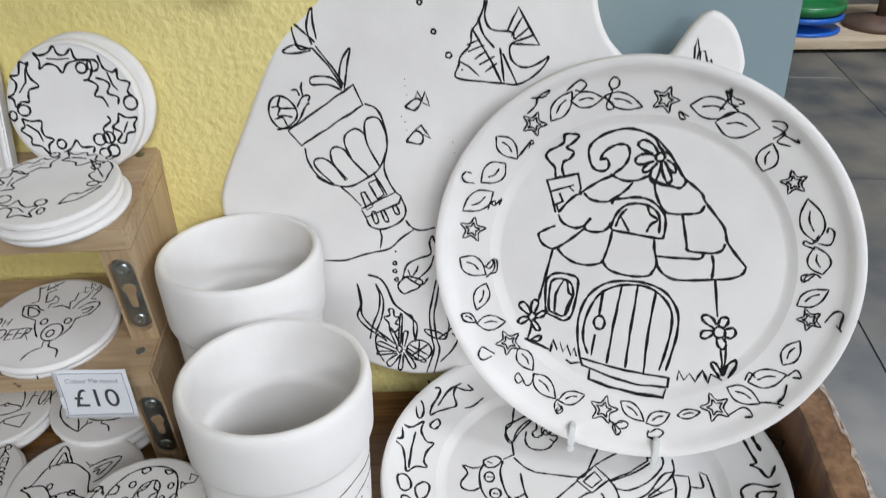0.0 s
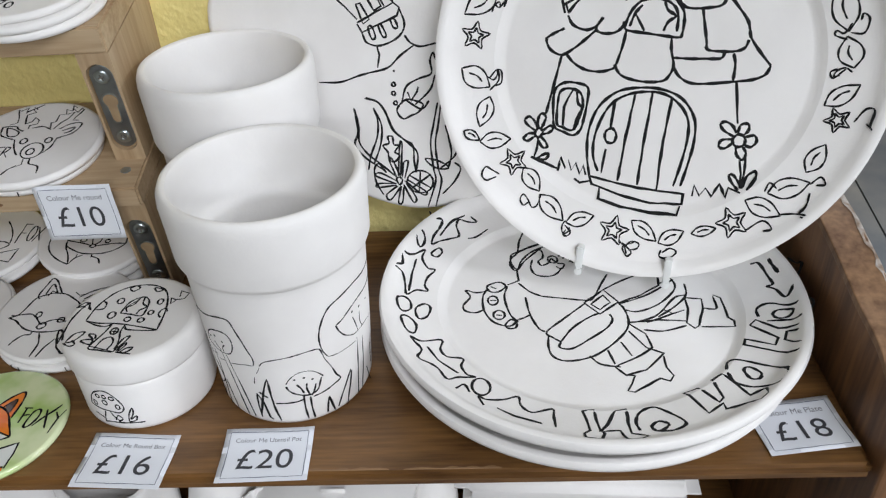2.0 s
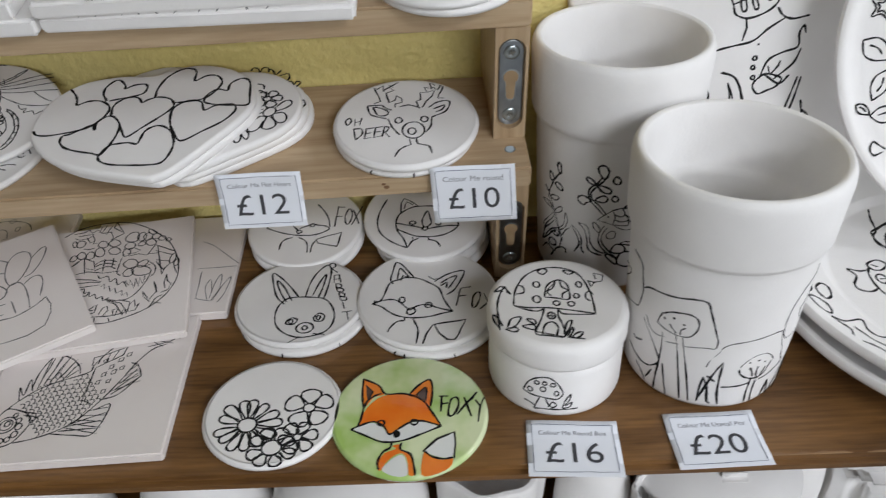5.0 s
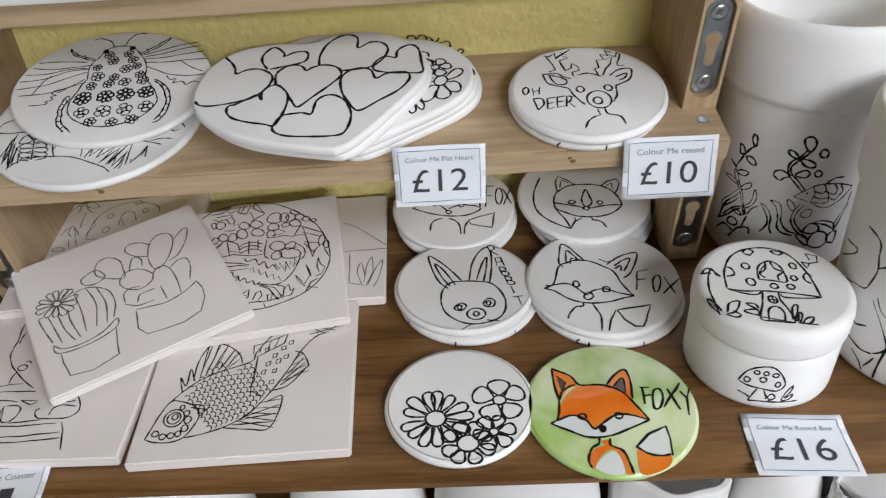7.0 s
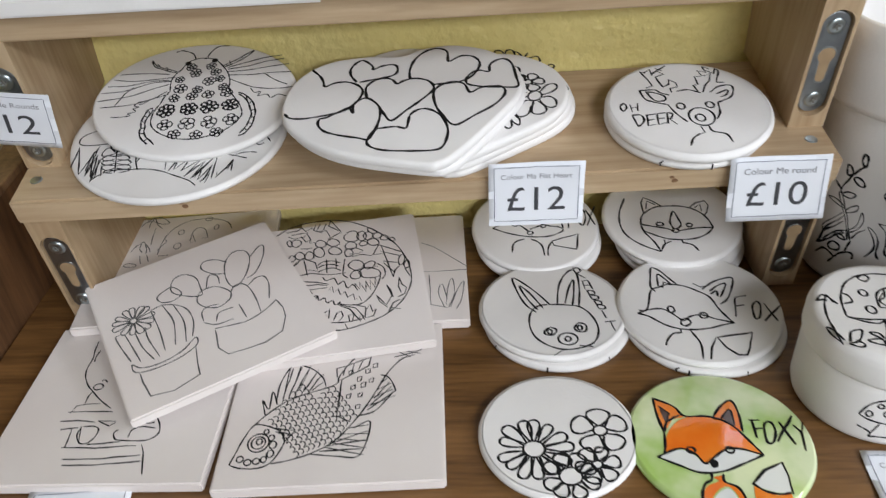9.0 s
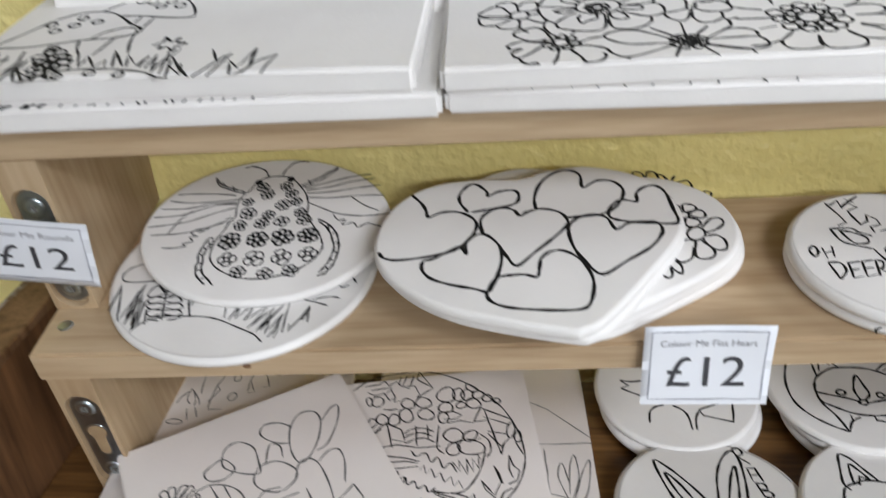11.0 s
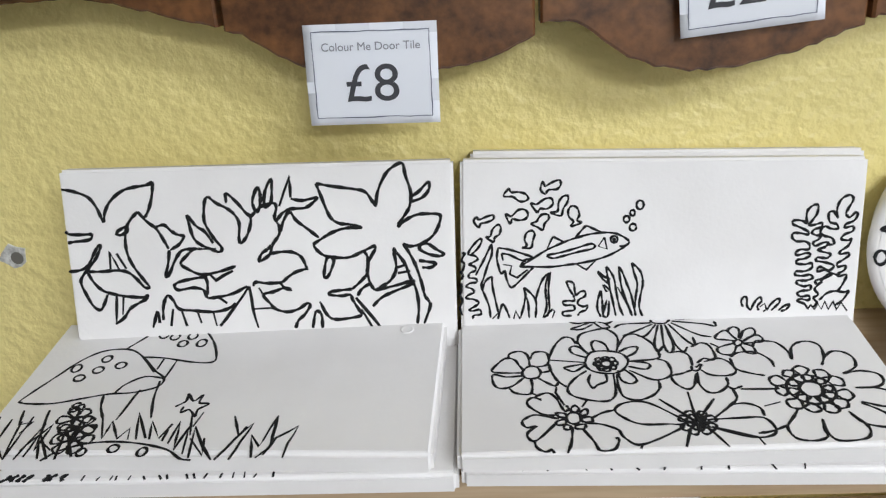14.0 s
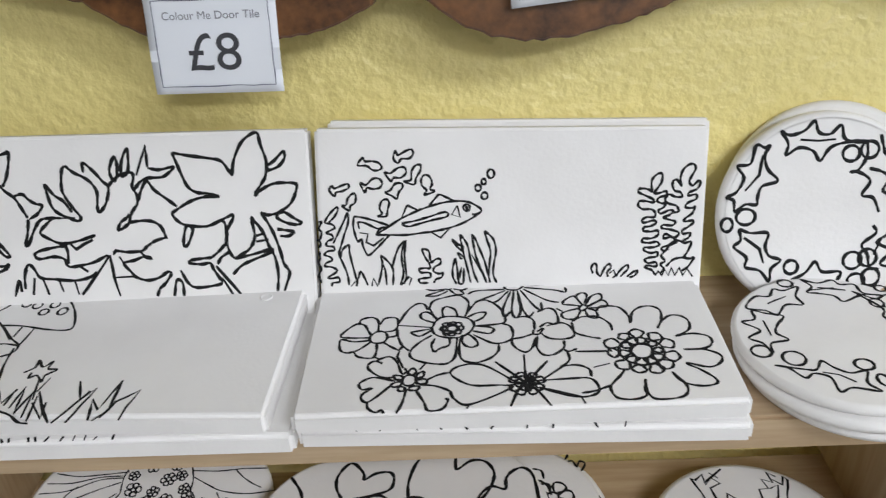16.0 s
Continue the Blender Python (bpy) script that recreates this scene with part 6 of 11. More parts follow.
def draw_leaf(p):
    p.w = 1.7
    p.ln(-126.6, 3.4, -120.2, 1.9, -113.2, -1.4, -109.5, -7, -107.8, -12.2, -106.6, -14.9)
    p.ln(-106.6, -14.9, -105.3, -9.3, -101.5, -3.5, -94.8, 1.2, -88.7, 2.7, -81.7, 3.6, -78.5, 5.2)
    p.ln(-78.5, 5.2, -79.6, -1.6, -82.1, -8.9, -84.7, -13.3)
    p.ln(-127.8, -18.8, -125, -20.4, -117.4, -20.8, -114.1, -20.9, -115.4, -23.6, -124, -24.4, -127.1, -24.9)
    p.lp(-100.8, -20.7, -97.4, -18.4, -95, -17.9, -94.6, -19.8, -98.5, -22)
    p.ln(-128.8, -40.2, -123.2, -39.8, -118.3, -37.6, -114.4, -31.6, -111.4, -27.2, -110.2, -27.8, -113.1, -33.2, -116.8, -37.6, -121.1, -42.1, -123.2, -46, -121.8, -51.4, -118.3, -59.4, -114.6, -61.7, -112, -58.1, -109.8, -53.5)
    p.ln(-118.7, -40.6, -111.1, -41, -103.5, -40.7, -97.5, -41.9, -93.4, -45.5, -89.5, -50.4, -87, -50.2, -90.3, -45.1, -94.1, -38.7, -96.3, -32.5, -96.7, -26.3, -95.4, -18.8, -92.3, -13.8, -88.2, -10.1)
    p.st(-106.4, -39.7, -105.7, -30.5, -101.4, -41.5)
    p.st(-102.2, -31.6, -97.9, -40.1)
    p.ln(-88.2, -10.1, -84.1, -15.4, -79.5, -19.6, -76.3, -25.8, -74.2, -30.5)
    p.ln(-80, -18.7, -75.3, -17.7, -72.1, -20.8, -68.8, -23.1, -65.6, -24.2, -68.5, -28.3, -73.4, -31.1)
    p.ln(-74, -31.1, -75.4, -38.1, -77.5, -45.1, -75.6, -44.2, -71.6, -36.7, -67.4, -31.7, -61.3, -31.1, -56.7, -31.3)
    p.ln(-118.8, -41.2, -116.5, -46.3, -112.5, -50.9, -108.2, -52.9, -100.8, -54.8, -91.7, -55.9, -88.5, -55.1, -89.4, -56.9, -93.6, -58.9, -98.6, -61.8, -102.3, -66.4, -107.4, -70)
    p.st(-105, -54.3, -107, -69.3)
    p.st(-101.5, -55.4, -103, -64.8)
    p.ln(-62.7, -12.9, -62.1, -17.4, -60.6, -25, -57.4, -28.8, -52.2, -31.5, -47.9, -33.3, -46.2, -31.2, -50.1, -25.5, -53.7, -17.8, -53.6, -11.8, -52.4, -5.9, -50.6, -3.9)
    p.ln(-62.7, -12.9, -58.4, -19.1, -54.2, -22.3, -50.4, -28.6)
    p.ln(-50.6, -3.9, -46.6, -7.7, -42.4, -10, -38.2, -13.5, -35.8, -18.7, -36.6, -26.2, -36, -29.3, -33, -26.4, -30.7, -21.9, -29.5, -16, -32.2, -12.9, -36.1, -7.6, -41, -2.9, -41.5, -7.9)
    p.ln(-56.7, -31.3, -49.2, -31.7)
    p.ln(-61.3, -31.1, -64.6, -34, -68.8, -38.4, -65.5, -41.6, -58.3, -45, -49.1, -43.9, -39.7, -41.3)
    p.ln(-74.2, -50.5, -70.9, -48.5, -63.1, -47, -55.4, -46.1)
    p.ln(-74.2, -50.5, -71.4, -52.8, -63.7, -51.9, -58.3, -53.4, -56.7, -57.5, -52.1, -57.7, -42.8, -56, -34.8, -52.3)
    p.ln(-56.9, -46, -55.8, -49.8, -56.5, -56)
    p.st(-53.8, -45.3, -51.1, -48.5, -41.5, -43.7)
    p.ln(-81.6, -68.9, -80.7, -61.1, -77.9, -55.6, -75.1, -58.2, -72.6, -63, -65.1, -64.3, -54.5, -65.5, -46.7, -64.3, -41.8, -61.3)
    p.st(-50.6, -57.8, -46.4, -61.1)
    p.st(-33.9, -52.4, -40.9, -61.4, -51.4, -73.5)
    p.st(-33.9, -52.4, -33, -64.9, -31, -75.4)
    p.ln(-87.7, -72.8, -84.1, -64.1, -83.7, -70.4)
    p.ln(-75.7, -62.9, -77.7, -72.3)
    p.ln(-71.2, -64.1, -69.2, -72.7)
    p.ln(-62.7, -65.1, -61.3, -71.4)
    p.ln(-54.3, -66.1, -53.2, -73.4)
    p.ln(-29.5, -16, -27.8, -14, -23, -10.3, -16.9, -9.1, -15.7, -11.6, -17, -16.6, -15.1, -21.2, -15.5, -25.7, -18.9, -30.1, -21, -35.5)
    p.lp(-26.8, -12.2, -27.7, -7.1, -24.4, -0.4, -23.4, -5.8, -25, -12.3)
    p.lp(-21.8, -10.4, -20.8, -3, -17.2, 3.3, -17.4, -4.6, -18.8, -9.6)
    p.st(-14.1, -10.8, -11, -3.5, -7.3, 4.6, -7.8, -6.6)
    p.ln(-7.8, -7.2, -2, -8.4, 5.5, -7.3, 3.9, -9.5, -0.8, -12.3, -8.3, -12.5, -13, -14.7, -16.4, -18.7)
    p.ln(-14.8, -24.2, -12.4, -18.3, -9, -14, -5.9, -18.6, -0.3, -23.4, 5.2, -28.2)
    p.lp(-27.3, -38.8, -25.5, -35.2, -22.2, -33, -20.6, -31.5, -21, -35.5, -25.8, -38.9)
    p.ln(-21, -35.5, -14.9, -34.8, -8.9, -35.4, -4.7, -38.4, -2.7, -43.7, -2.2, -44.3, -8.4, -45.9, -13.2, -48.7, -16.4, -51, -24, -51.3, -30, -50.4, -31.7, -52.5)
    p.ln(-17.3, -51, -15.2, -54.2, -11.7, -55.6, -15.2, -54.2, -21.5, -56.1, -26.8, -57.4, -23.6, -62.2, -20.8, -65.5, -14.9, -67.3, -8.7, -66, -3.9, -63.1, -2.5, -64.7, -5.9, -69.3, -9.3, -72.3, -11.2, -76.3)
    p.ln(-33, -64.9, -20.8, -64.8)
    p.st(-26.8, -57.4, -28.8, -53.5)
    p.ln(-2, -76.7, 0.3, -68, 3.2, -69.7, 3.2, -76.9)
    p.ln(2.9, -62.5, 6.2, -69.8, 10.6, -72.6, 19.8, -72, 24.4, -70.7, 23.1, -67.5, 20.5, -62.7, 19.2, -59.5, 14.6, -59.9, 8.6, -59, 8.8, -57.5, 14.9, -56.8, 20.4, -56.5)
    p.ln(20.4, -56.5, 25.8, -52.1, 29.2, -47.6, 29.7, -40, 28.5, -36.9)
    p.st(22.1, -61.2, 30.4, -72.5, 34.5, -78.4)
    p.st(24.7, -67.6, 30, -78.2)
    p.ln(5.9, 0.1, 7.3, -4.4, 9.6, -11.9, 12.1, -18, 16.3, -21.2, 22.1, -22.1, 28.2, -24.2)
    p.ln(5.9, 0.1, 13.4, -1.7, 25.1, -3.8, 30.8, -5.5, 34, -10.1, 35.9, -13.5)
    p.ln(28.2, -24.2, 20.5, -23.8, 12.9, -25.6, 5.1, -29.7, 2.2, -32, 4.6, -35.8, 8.9, -38.4, 19.3, -39.5, 27, -36.8, 33.2, -34.1, 34, -35.6, 30.5, -41.6, 29.2, -47.6, 30.2, -53.8, 32.4, -57.7)
    p.lp(8.8, -39, 6.8, -45, 6.4, -49.6, 8.9, -48.2, 12, -40.7)
    p.ln(35.9, -13.5, 37.3, -5.9, 41.7, 2.8, 46.4, 6.9, 50.9, 8.1, 52, 2.2, 54.3, -6.7, 53.3, -14, 50.6, -18.4, 47.4, -22.7, 46.6, -24.8)
    p.lp(54.2, -9.6, 58.8, -6.3, 63.4, -2.1, 63.8, -5.7, 60, -9.9, 54.6, -11.4)
    p.ln(46.6, -24.8, 50.4, -21.4, 56.5, -18.7, 62.5, -18.4, 68.6, -19.3, 68.1, -23.7, 64.8, -29.6, 58.6, -33.8, 52.5, -35, 48.8, -33.3)
    p.lp(60.9, -33.9, 65.8, -37.2, 69.5, -39.8, 67.1, -40.9, 61.2, -39.4, 56.9, -36.1)
    p.ln(32.4, -57.7, 36.1, -55.7, 40.9, -52.8, 44.3, -46.8, 43.9, -39.2, 43.5, -36.1, 44.9, -37.7, 49, -44, 51.5, -51.8, 54.1, -58.1, 55, -67.4, 53.8, -76.8)
    p.ln(48.8, -33.3, 52.2, -39.6, 54.8, -45.8, 57.3, -55.1, 58.4, -61.4, 60.3, -64.6, 61, -67.7, 57.4, -76.9)
    p.ln(56.5, -42.8, 61, -43.6, 65.4, -44.8, 62.3, -46.8, 57.8, -46.5)
    p.st(45.2, -45.9, 48.9, -44.9)
    p.st(45, -49, 51.7, -48.1)
    p.ln(32.4, -57.7, 42.1, -55.9, 52.9, -53.4, 51.2, -55.5, 41.9, -59, 35.7, -61.8, 30.8, -66.3)
    p.ln(30.2, -53.8, 25.5, -56.7, 23.1, -60.3)


def draw_fisht(p):
    p.w = 1.2
    p.w = 1.2
    p.ln(-96, -0.9, -91.1, 2, -82, 7.4, -73, 11.3, -67.1, 13.2, -59.7, 15, -52.4, 15.6, -46.5, 14.8, -42.2, 12.6, -39.9, 10.4, -41.4, 8.6, -44.9, 8.2)
    p.ln(-96, -0.9, -88.3, -1.2, -79.4, -1.5, -70.5, -0.6, -66, -0.2, -57.1, 1.4, -49.7, 3.8, -44.3, 6.6, -41.4, 8.6)
    p.ln(-106.9, 9.5, -101.3, 8.4, -95.4, 6.4, -89, 3.7, -93.5, 2.4, -96, -0.9)
    p.ln(-106.9, 9.5, -107.7, 4.4, -107, -0.2, -105.7, -4.2, -103.6, -2.8, -103.2, -6.5, -100.7, -11.8, -96, -8.3, -91.4, -3.8, -88.9, -1.5)
    p.ln(-105.2, 6.4, -101.4, 5.7, -95.6, 2.7, -92.6, 2)
    p.st(-105.2, 6.4, -104.5, 2.7)
    p.st(-104.6, 0.6, -100.2, -0.2, -101.3, -4.7, -97.5, -6.7, -91.9, -2.6)
    p.st(-82, 7.4, -78.9, 13.9, -78.3, 14.2, -72.8, 11.3)
    p.ln(-67.1, 13.5, -64.1, 17, -61.6, 19.3, -58.2, 17.9, -53.8, 15.7)
    p.st(-66.9, -0.4, -61.7, -3.7, -56.8, 1.3)
    p.lp(-81.5, 4.7, -74.7, 5.9, -67.3, 7.8, -59.8, 9.9, -57.5, 9.2, -58.4, 7.4, -65.8, 5.9, -73.3, 4.1, -78.6, 3)
    p.st(-52.4, 13.2, -55.5, 8.5, -51.1, 6.9, -52.4, 13.2)
    p.oval(-47.5, 11.9, 1.8, 1.7)
    p.dot(-47.5, 11.9, 1.0)
    p.oval(-34.4, 29.2, 1.8, 2.3)
    p.oval(-38.2, 25.2, 1.2, 1.5)
    p.oval(-41.2, 22.1, 1.5, 1.7)
    p.oval(-38.0, 17.8, 1.7, 1.8)
    p.lp(-103.2, 36.3, -100.4, 40, -99.3, 38.2, -95.5, 38.1, -92.1, 37, -90.7, 34.6, -92.8, 33.2, -95.7, 33.6, -98.6, 35.8)
    p.lp(-83.1, 43.1, -82, 40.7, -78.5, 42.4, -74.9, 43.4, -74.1, 41, -76.2, 38.8, -80.3, 38.6, -82.2, 36.6, -84.4, 39.1)
    p.lp(-89.4, 31.9, -86.4, 31.5, -82.5, 34, -79, 34.2, -78.3, 31.2, -81.3, 28.9, -84.8, 29.1, -86.3, 27.3)
    p.lp(-102.5, 27.1, -99.6, 25.8, -95.9, 28.9, -92.4, 28.8, -91, 26.3, -92.6, 24, -96.2, 23.6, -99.1, 24.3, -100.4, 21.9)
    p.lp(-79.6, 27.1, -76, 27.5, -75.3, 32.2, -72.9, 35.1, -70.5, 35, -70.9, 32.1, -73.1, 28.6, -74.4, 25.1)
    p.lp(-68.7, 29.9, -66.1, 28.9, -65, 25.3, -66.2, 22.4, -63.9, 21.1, -69.3, 19.5, -68, 21.9, -70.3, 24.4, -70.5, 27.9)
    p.lp(-118.9, 23.8, -117.3, 26.1, -116.2, 24.6, -112.3, 26, -109, 26.7, -108.8, 24.6, -112.4, 23, -115.4, 22.5, -116.4, 20.4)
    p.lp(-83.7, 26.1, -80.8, 25.9, -80.6, 23.6, -82.7, 21.2, -83.7, 18, -86.3, 19.6, -89.5, 21.5, -86.8, 22.6, -85.5, 24.6)
    p.lp(-112.8, 15.2, -110.7, 15.7, -109.4, 19.3, -106.6, 21.6, -105.2, 20.3, -105.9, 16.7, -108.4, 15, -109.1, 12.6)
    p.lp(-94.4, 9.1, -92, 10.2, -93.1, 13.2, -92, 16.8, -89.3, 17.9, -87.9, 16.1, -88.9, 12.5, -90, 8.9)
    p.ln(-122.8, 6.5, -121.2, 9.4, -118.6, 12.4, -115.8, 14.7, -115.3, 12.9, -117.6, 9.3, -120.8, 6.4)
    p.ln(-125.8, 7.2, -124.3, 7.1, -126, 3.5, -124.6, 1.6, -125.7, -2, -126.7, -2.6, -125.6, -4.5, -126.6, -6.9)
    p.ln(-126.7, -8.7, -126.6, -12.5, -127.4, -14.9, -126.4, -18.7, -127.8, -21.8, -126.8, -26.2)
    p.ln(-122.6, 6.4, -119, 5.7, -117.6, 3.8, -120.4, 2.1, -122.3, 0.9, -119.3, -0.1, -119.1, -2.2, -121.9, -3.4, -122.6, -5.8, -119.1, -6.5, -118.6, -8.4, -122.2, -8.9, -124.1, -10.7, -121.2, -12, -120.1, -13.9, -123.1, -15.1, -124.4, -16.9, -120.3, -17.7, -117.9, -19.6, -119.9, -21.4, -123, -23.2, -121.2, -23.9, -117.5, -23.4, -117.1, -25.9, -120.7, -26.4, -121.4, -28.3)
    p.ln(-119, -4.7, -115.6, 1.3, -112.4, 7.3, -110.1, 11.5, -110.3, 6, -112.7, -0, -114.8, -6.1, -116.3, -10.7, -114.7, -15.4, -112.6, -21.6, -112, -27.9)
    p.ln(-115.8, -12.8, -114.4, -8.6, -111.8, -6.2, -110.6, -6.2, -110.5, -10.5, -109.4, -17.1, -107.9, -24.9)
    p.st(-111.1, -28.6, -107.3, -24.9)
    p.ln(-108.1, -28.7, -106.6, -23.4, -105.3, -20.6, -103.6, -23.8, -102, -28.3)
    p.st(-99.9, -28.9, -98.8, -24.6, -96.6, -29.1)
    p.ln(-96.3, -28.4, -94.5, -22.2, -93.4, -16.1, -94.1, -12.3, -90.4, -15.6, -88.1, -19.4, -88, -24, -88.5, -28.7)
    p.ln(-93.4, -16.7, -92.1, -20.8, -91.8, -28.6)
    p.ln(-88.4, -19.3, -86.3, -12.6, -84.1, -7.8, -81, -4.8, -82.7, -10.3, -82.9, -16.4, -82.5, -22.6, -84.5, -28.8)
    p.ln(-80.1, -4.2, -81.2, -10.3, -81.4, -16.5, -81.1, -24.3, -82.7, -28.3)
    p.st(-83.9, -28.8, -79.6, -24.3, -78.4, -25.3, -79.7, -29)
    p.ln(-68.6, -16.9, -70.3, -14.4, -71.9, -10, -70.7, -9.5, -68.4, -10.8, -67.9, -14.5, -67.4, -17, -64.9, -15.2, -62.6, -15.3, -62.6, -17.7, -65.7, -19.5, -66.3, -21.9, -63.4, -23.3, -61.6, -22.7, -62.2, -25.2, -65.2, -26.3, -66.5, -28.2)
    p.ln(-68.6, -16.9, -68.1, -20, -71, -19.9, -74.1, -20.4, -72.9, -22.3, -68.7, -22.5, -68.2, -25, -71.8, -25.5, -74.2, -26, -73.7, -27.9, -69.5, -28.1)
    p.st(-55.8, -4.5, -52.9, -7.6, -49.9, -8.9, -50.6, -11.4, -53.5, -8.8, -55.8, -5.7, -55.8, -4.5)
    p.ln(-51.6, -2.2, -49.3, -5.3, -47.6, -9, -46.5, -16.1, -44.9, -23.9, -42.9, -28.9)
    p.ln(-51.6, -2.2, -51.1, -6.8, -50, -12.9, -48.4, -20.7, -46.8, -28.8)
    p.st(-53, -11.9, -49.5, -15.1, -51.6, -15.6, -53.6, -11.9)
    p.ln(-54.5, -14.9, -56.1, -20.4, -56.2, -25.1, -54.5, -29.2)
    p.ln(-54.5, -14.9, -53.8, -20.5, -53.3, -28.6)
    p.ln(-51.4, -20, -52.7, -25.2, -53.3, -28.6, -50.9, -28.7, -50.2, -20.6)
    p.ln(-45.4, -2.4, -43.4, -5.5, -41.1, -11.7, -38.9, -17.9, -37.2, -25.7, -36.6, -29.1)
    p.ln(-45.4, -2.4, -44.6, -8.5, -43.5, -14.7, -41.3, -20.9, -38.4, -29.1)
    p.ln(-38.6, -0.8, -35.7, -3.4, -33.7, -6.5, -32.9, -12, -34.1, -18.1, -34.8, -24.2, -33.1, -29.3)
    p.ln(-38.6, -0.8, -37.5, -5.7, -35.8, -11.9, -36.5, -18.6, -37.2, -25.7)
    p.st(-45.9, -13.4, -41.9, -20.9, -39, -26.6)
    p.ln(18, -26, 17.1, -22.9, 18.6, -20.5, 20, -21.8, 20.1, -25.4, 21.9, -28)
    p.ln(21.9, -28, 24.2, -23.1, 26.5, -21.1, 27.4, -23.2, 25.4, -25.6, 26, -28.1)
    p.st(26.5, -26.3, 28.9, -24.5, 30.1, -27.6, 28.3, -28.8)
    p.ln(30.1, -28.2, 32.4, -24.6, 35.8, -22, 36.4, -24.1, 34.2, -26.5, 32.4, -28.3)
    p.ln(35.9, -28.4, 38.8, -26.1, 41.4, -25.2, 40, -27.9, 37.1, -28.8)
    p.w = 1.3
    p.ln(48.8, 16.3, 48.1, 19.5, 48.6, 23.3, 51.4, 25.8, 53.6, 25.5, 53.2, 21.4, 51, 18, 49.4, 15.7, 52.2, 15.8, 55.6, 16.6, 55.7, 14.5, 52.3, 13.5, 51.2, 11.5, 54.1, 10.2, 55.8, 11.3, 54.7, 8.4, 51.9, 6.7, 53.1, 4.9, 57.1, 6.5, 59.4, 6.1, 57.7, 4.1, 54.3, 3, 56.6, 1.8, 60.7, 0.4, 59, -1.6, 54.4, -1.1, 53.9, -2.9, 57.9, -3.7, 62.6, -5.6, 60.4, -8, 55.7, -6, 54.6, -8.4, 58.6, -7.9, 61.6, -10.4, 58.2, -12.1, 53.9, -13.2, 54.8, -15, 57.1, -13.9, 53.7, -17.4, 55.6, -20.5, 53.3, -22.3, 55.1, -24.8, 53.4, -27.2)
    p.ln(48.8, 16.3, 45.9, 18.1, 41.9, 18.3, 41.6, 16.5, 44.5, 15, 48.9, 12.7, 49.2, 10.9, 45.5, 11.7, 42, 11.8, 41.5, 9.5, 43.8, 7.6, 47.9, 7.4, 50.2, 5.6, 49.7, 3.2, 45.7, 3.3, 43.4, 1.6, 44.6, 0.4, 49.2, 1.4, 50.9, 0.2, 48.1, -1.5, 44.7, -2, 44.1, -3.8, 48.2, -4.5, 51.6, -4, 51.7, -6.5, 48.3, -8.1, 44.2, -8, 43.7, -9.8, 47.2, -10.5, 51.2, -10, 52.4, -11.9, 49, -13, 44.9, -12.9, 45, -14.7, 48.5, -16, 51.4, -15.5, 51.4, -17.9, 47.4, -18.4, 45.1, -19.5, 46.9, -21.4, 50.9, -21, 51, -23.4, 46.9, -22.7, 45.2, -23.8, 48.7, -25.2, 50.5, -27.7)
    p.ln(63.5, 18.6, 62.8, 22.2, 63.8, 26.8, 66.5, 29.6, 69.3, 30.1, 70.5, 27.7, 68.4, 23.7, 67.4, 20.8, 69.2, 19, 71.9, 21.3, 73.1, 20.6, 71.5, 17.2, 67.6, 15.6, 67.1, 13.8, 71, 14.3, 71.1, 11.9, 67.2, 10.3, 65.6, 8, 69, 7.2, 70.7, 7.8, 69.1, 4.3, 65.8, 2, 65.3, 0.3, 69.3, 0.7, 69.9, -0.5, 67.1, -2.8, 64.3, -4.5, 64.9, -6.3, 68.3, -5.8, 67.9, -8.2, 65, -9.9, 64.5, -11.1)
    p.ln(63.5, 18.6, 61.1, 22.3, 58.9, 21.2, 59.6, 17, 63, 15.7, 63.7, 13.4, 60.3, 13.5, 57.4, 14.8, 55.2, 12.5, 56.9, 10.1, 61, 8.7, 62.2, 5.7, 59.4, 5.2)
    p.ln(56.5, -13.9, 58.7, -10.9, 62.4, -9.8, 65.7, -11.2, 69.1, -10.7, 67.5, -15.5, 64.8, -19.6)
    p.ln(56.2, -23.6, 59.9, -20, 64.2, -19, 68.3, -19.7, 70.6, -19.2, 67.8, -24, 64.4, -26.3)
    p.st(50.5, -28.3, 52.2, -25.9, 54, -28.4, 55.7, -25.4, 57.5, -28.5, 59.1, -24.3, 61, -28.6, 63.2, -24.4, 65.1, -28.8, 67.3, -25.2, 70.3, -29.6)


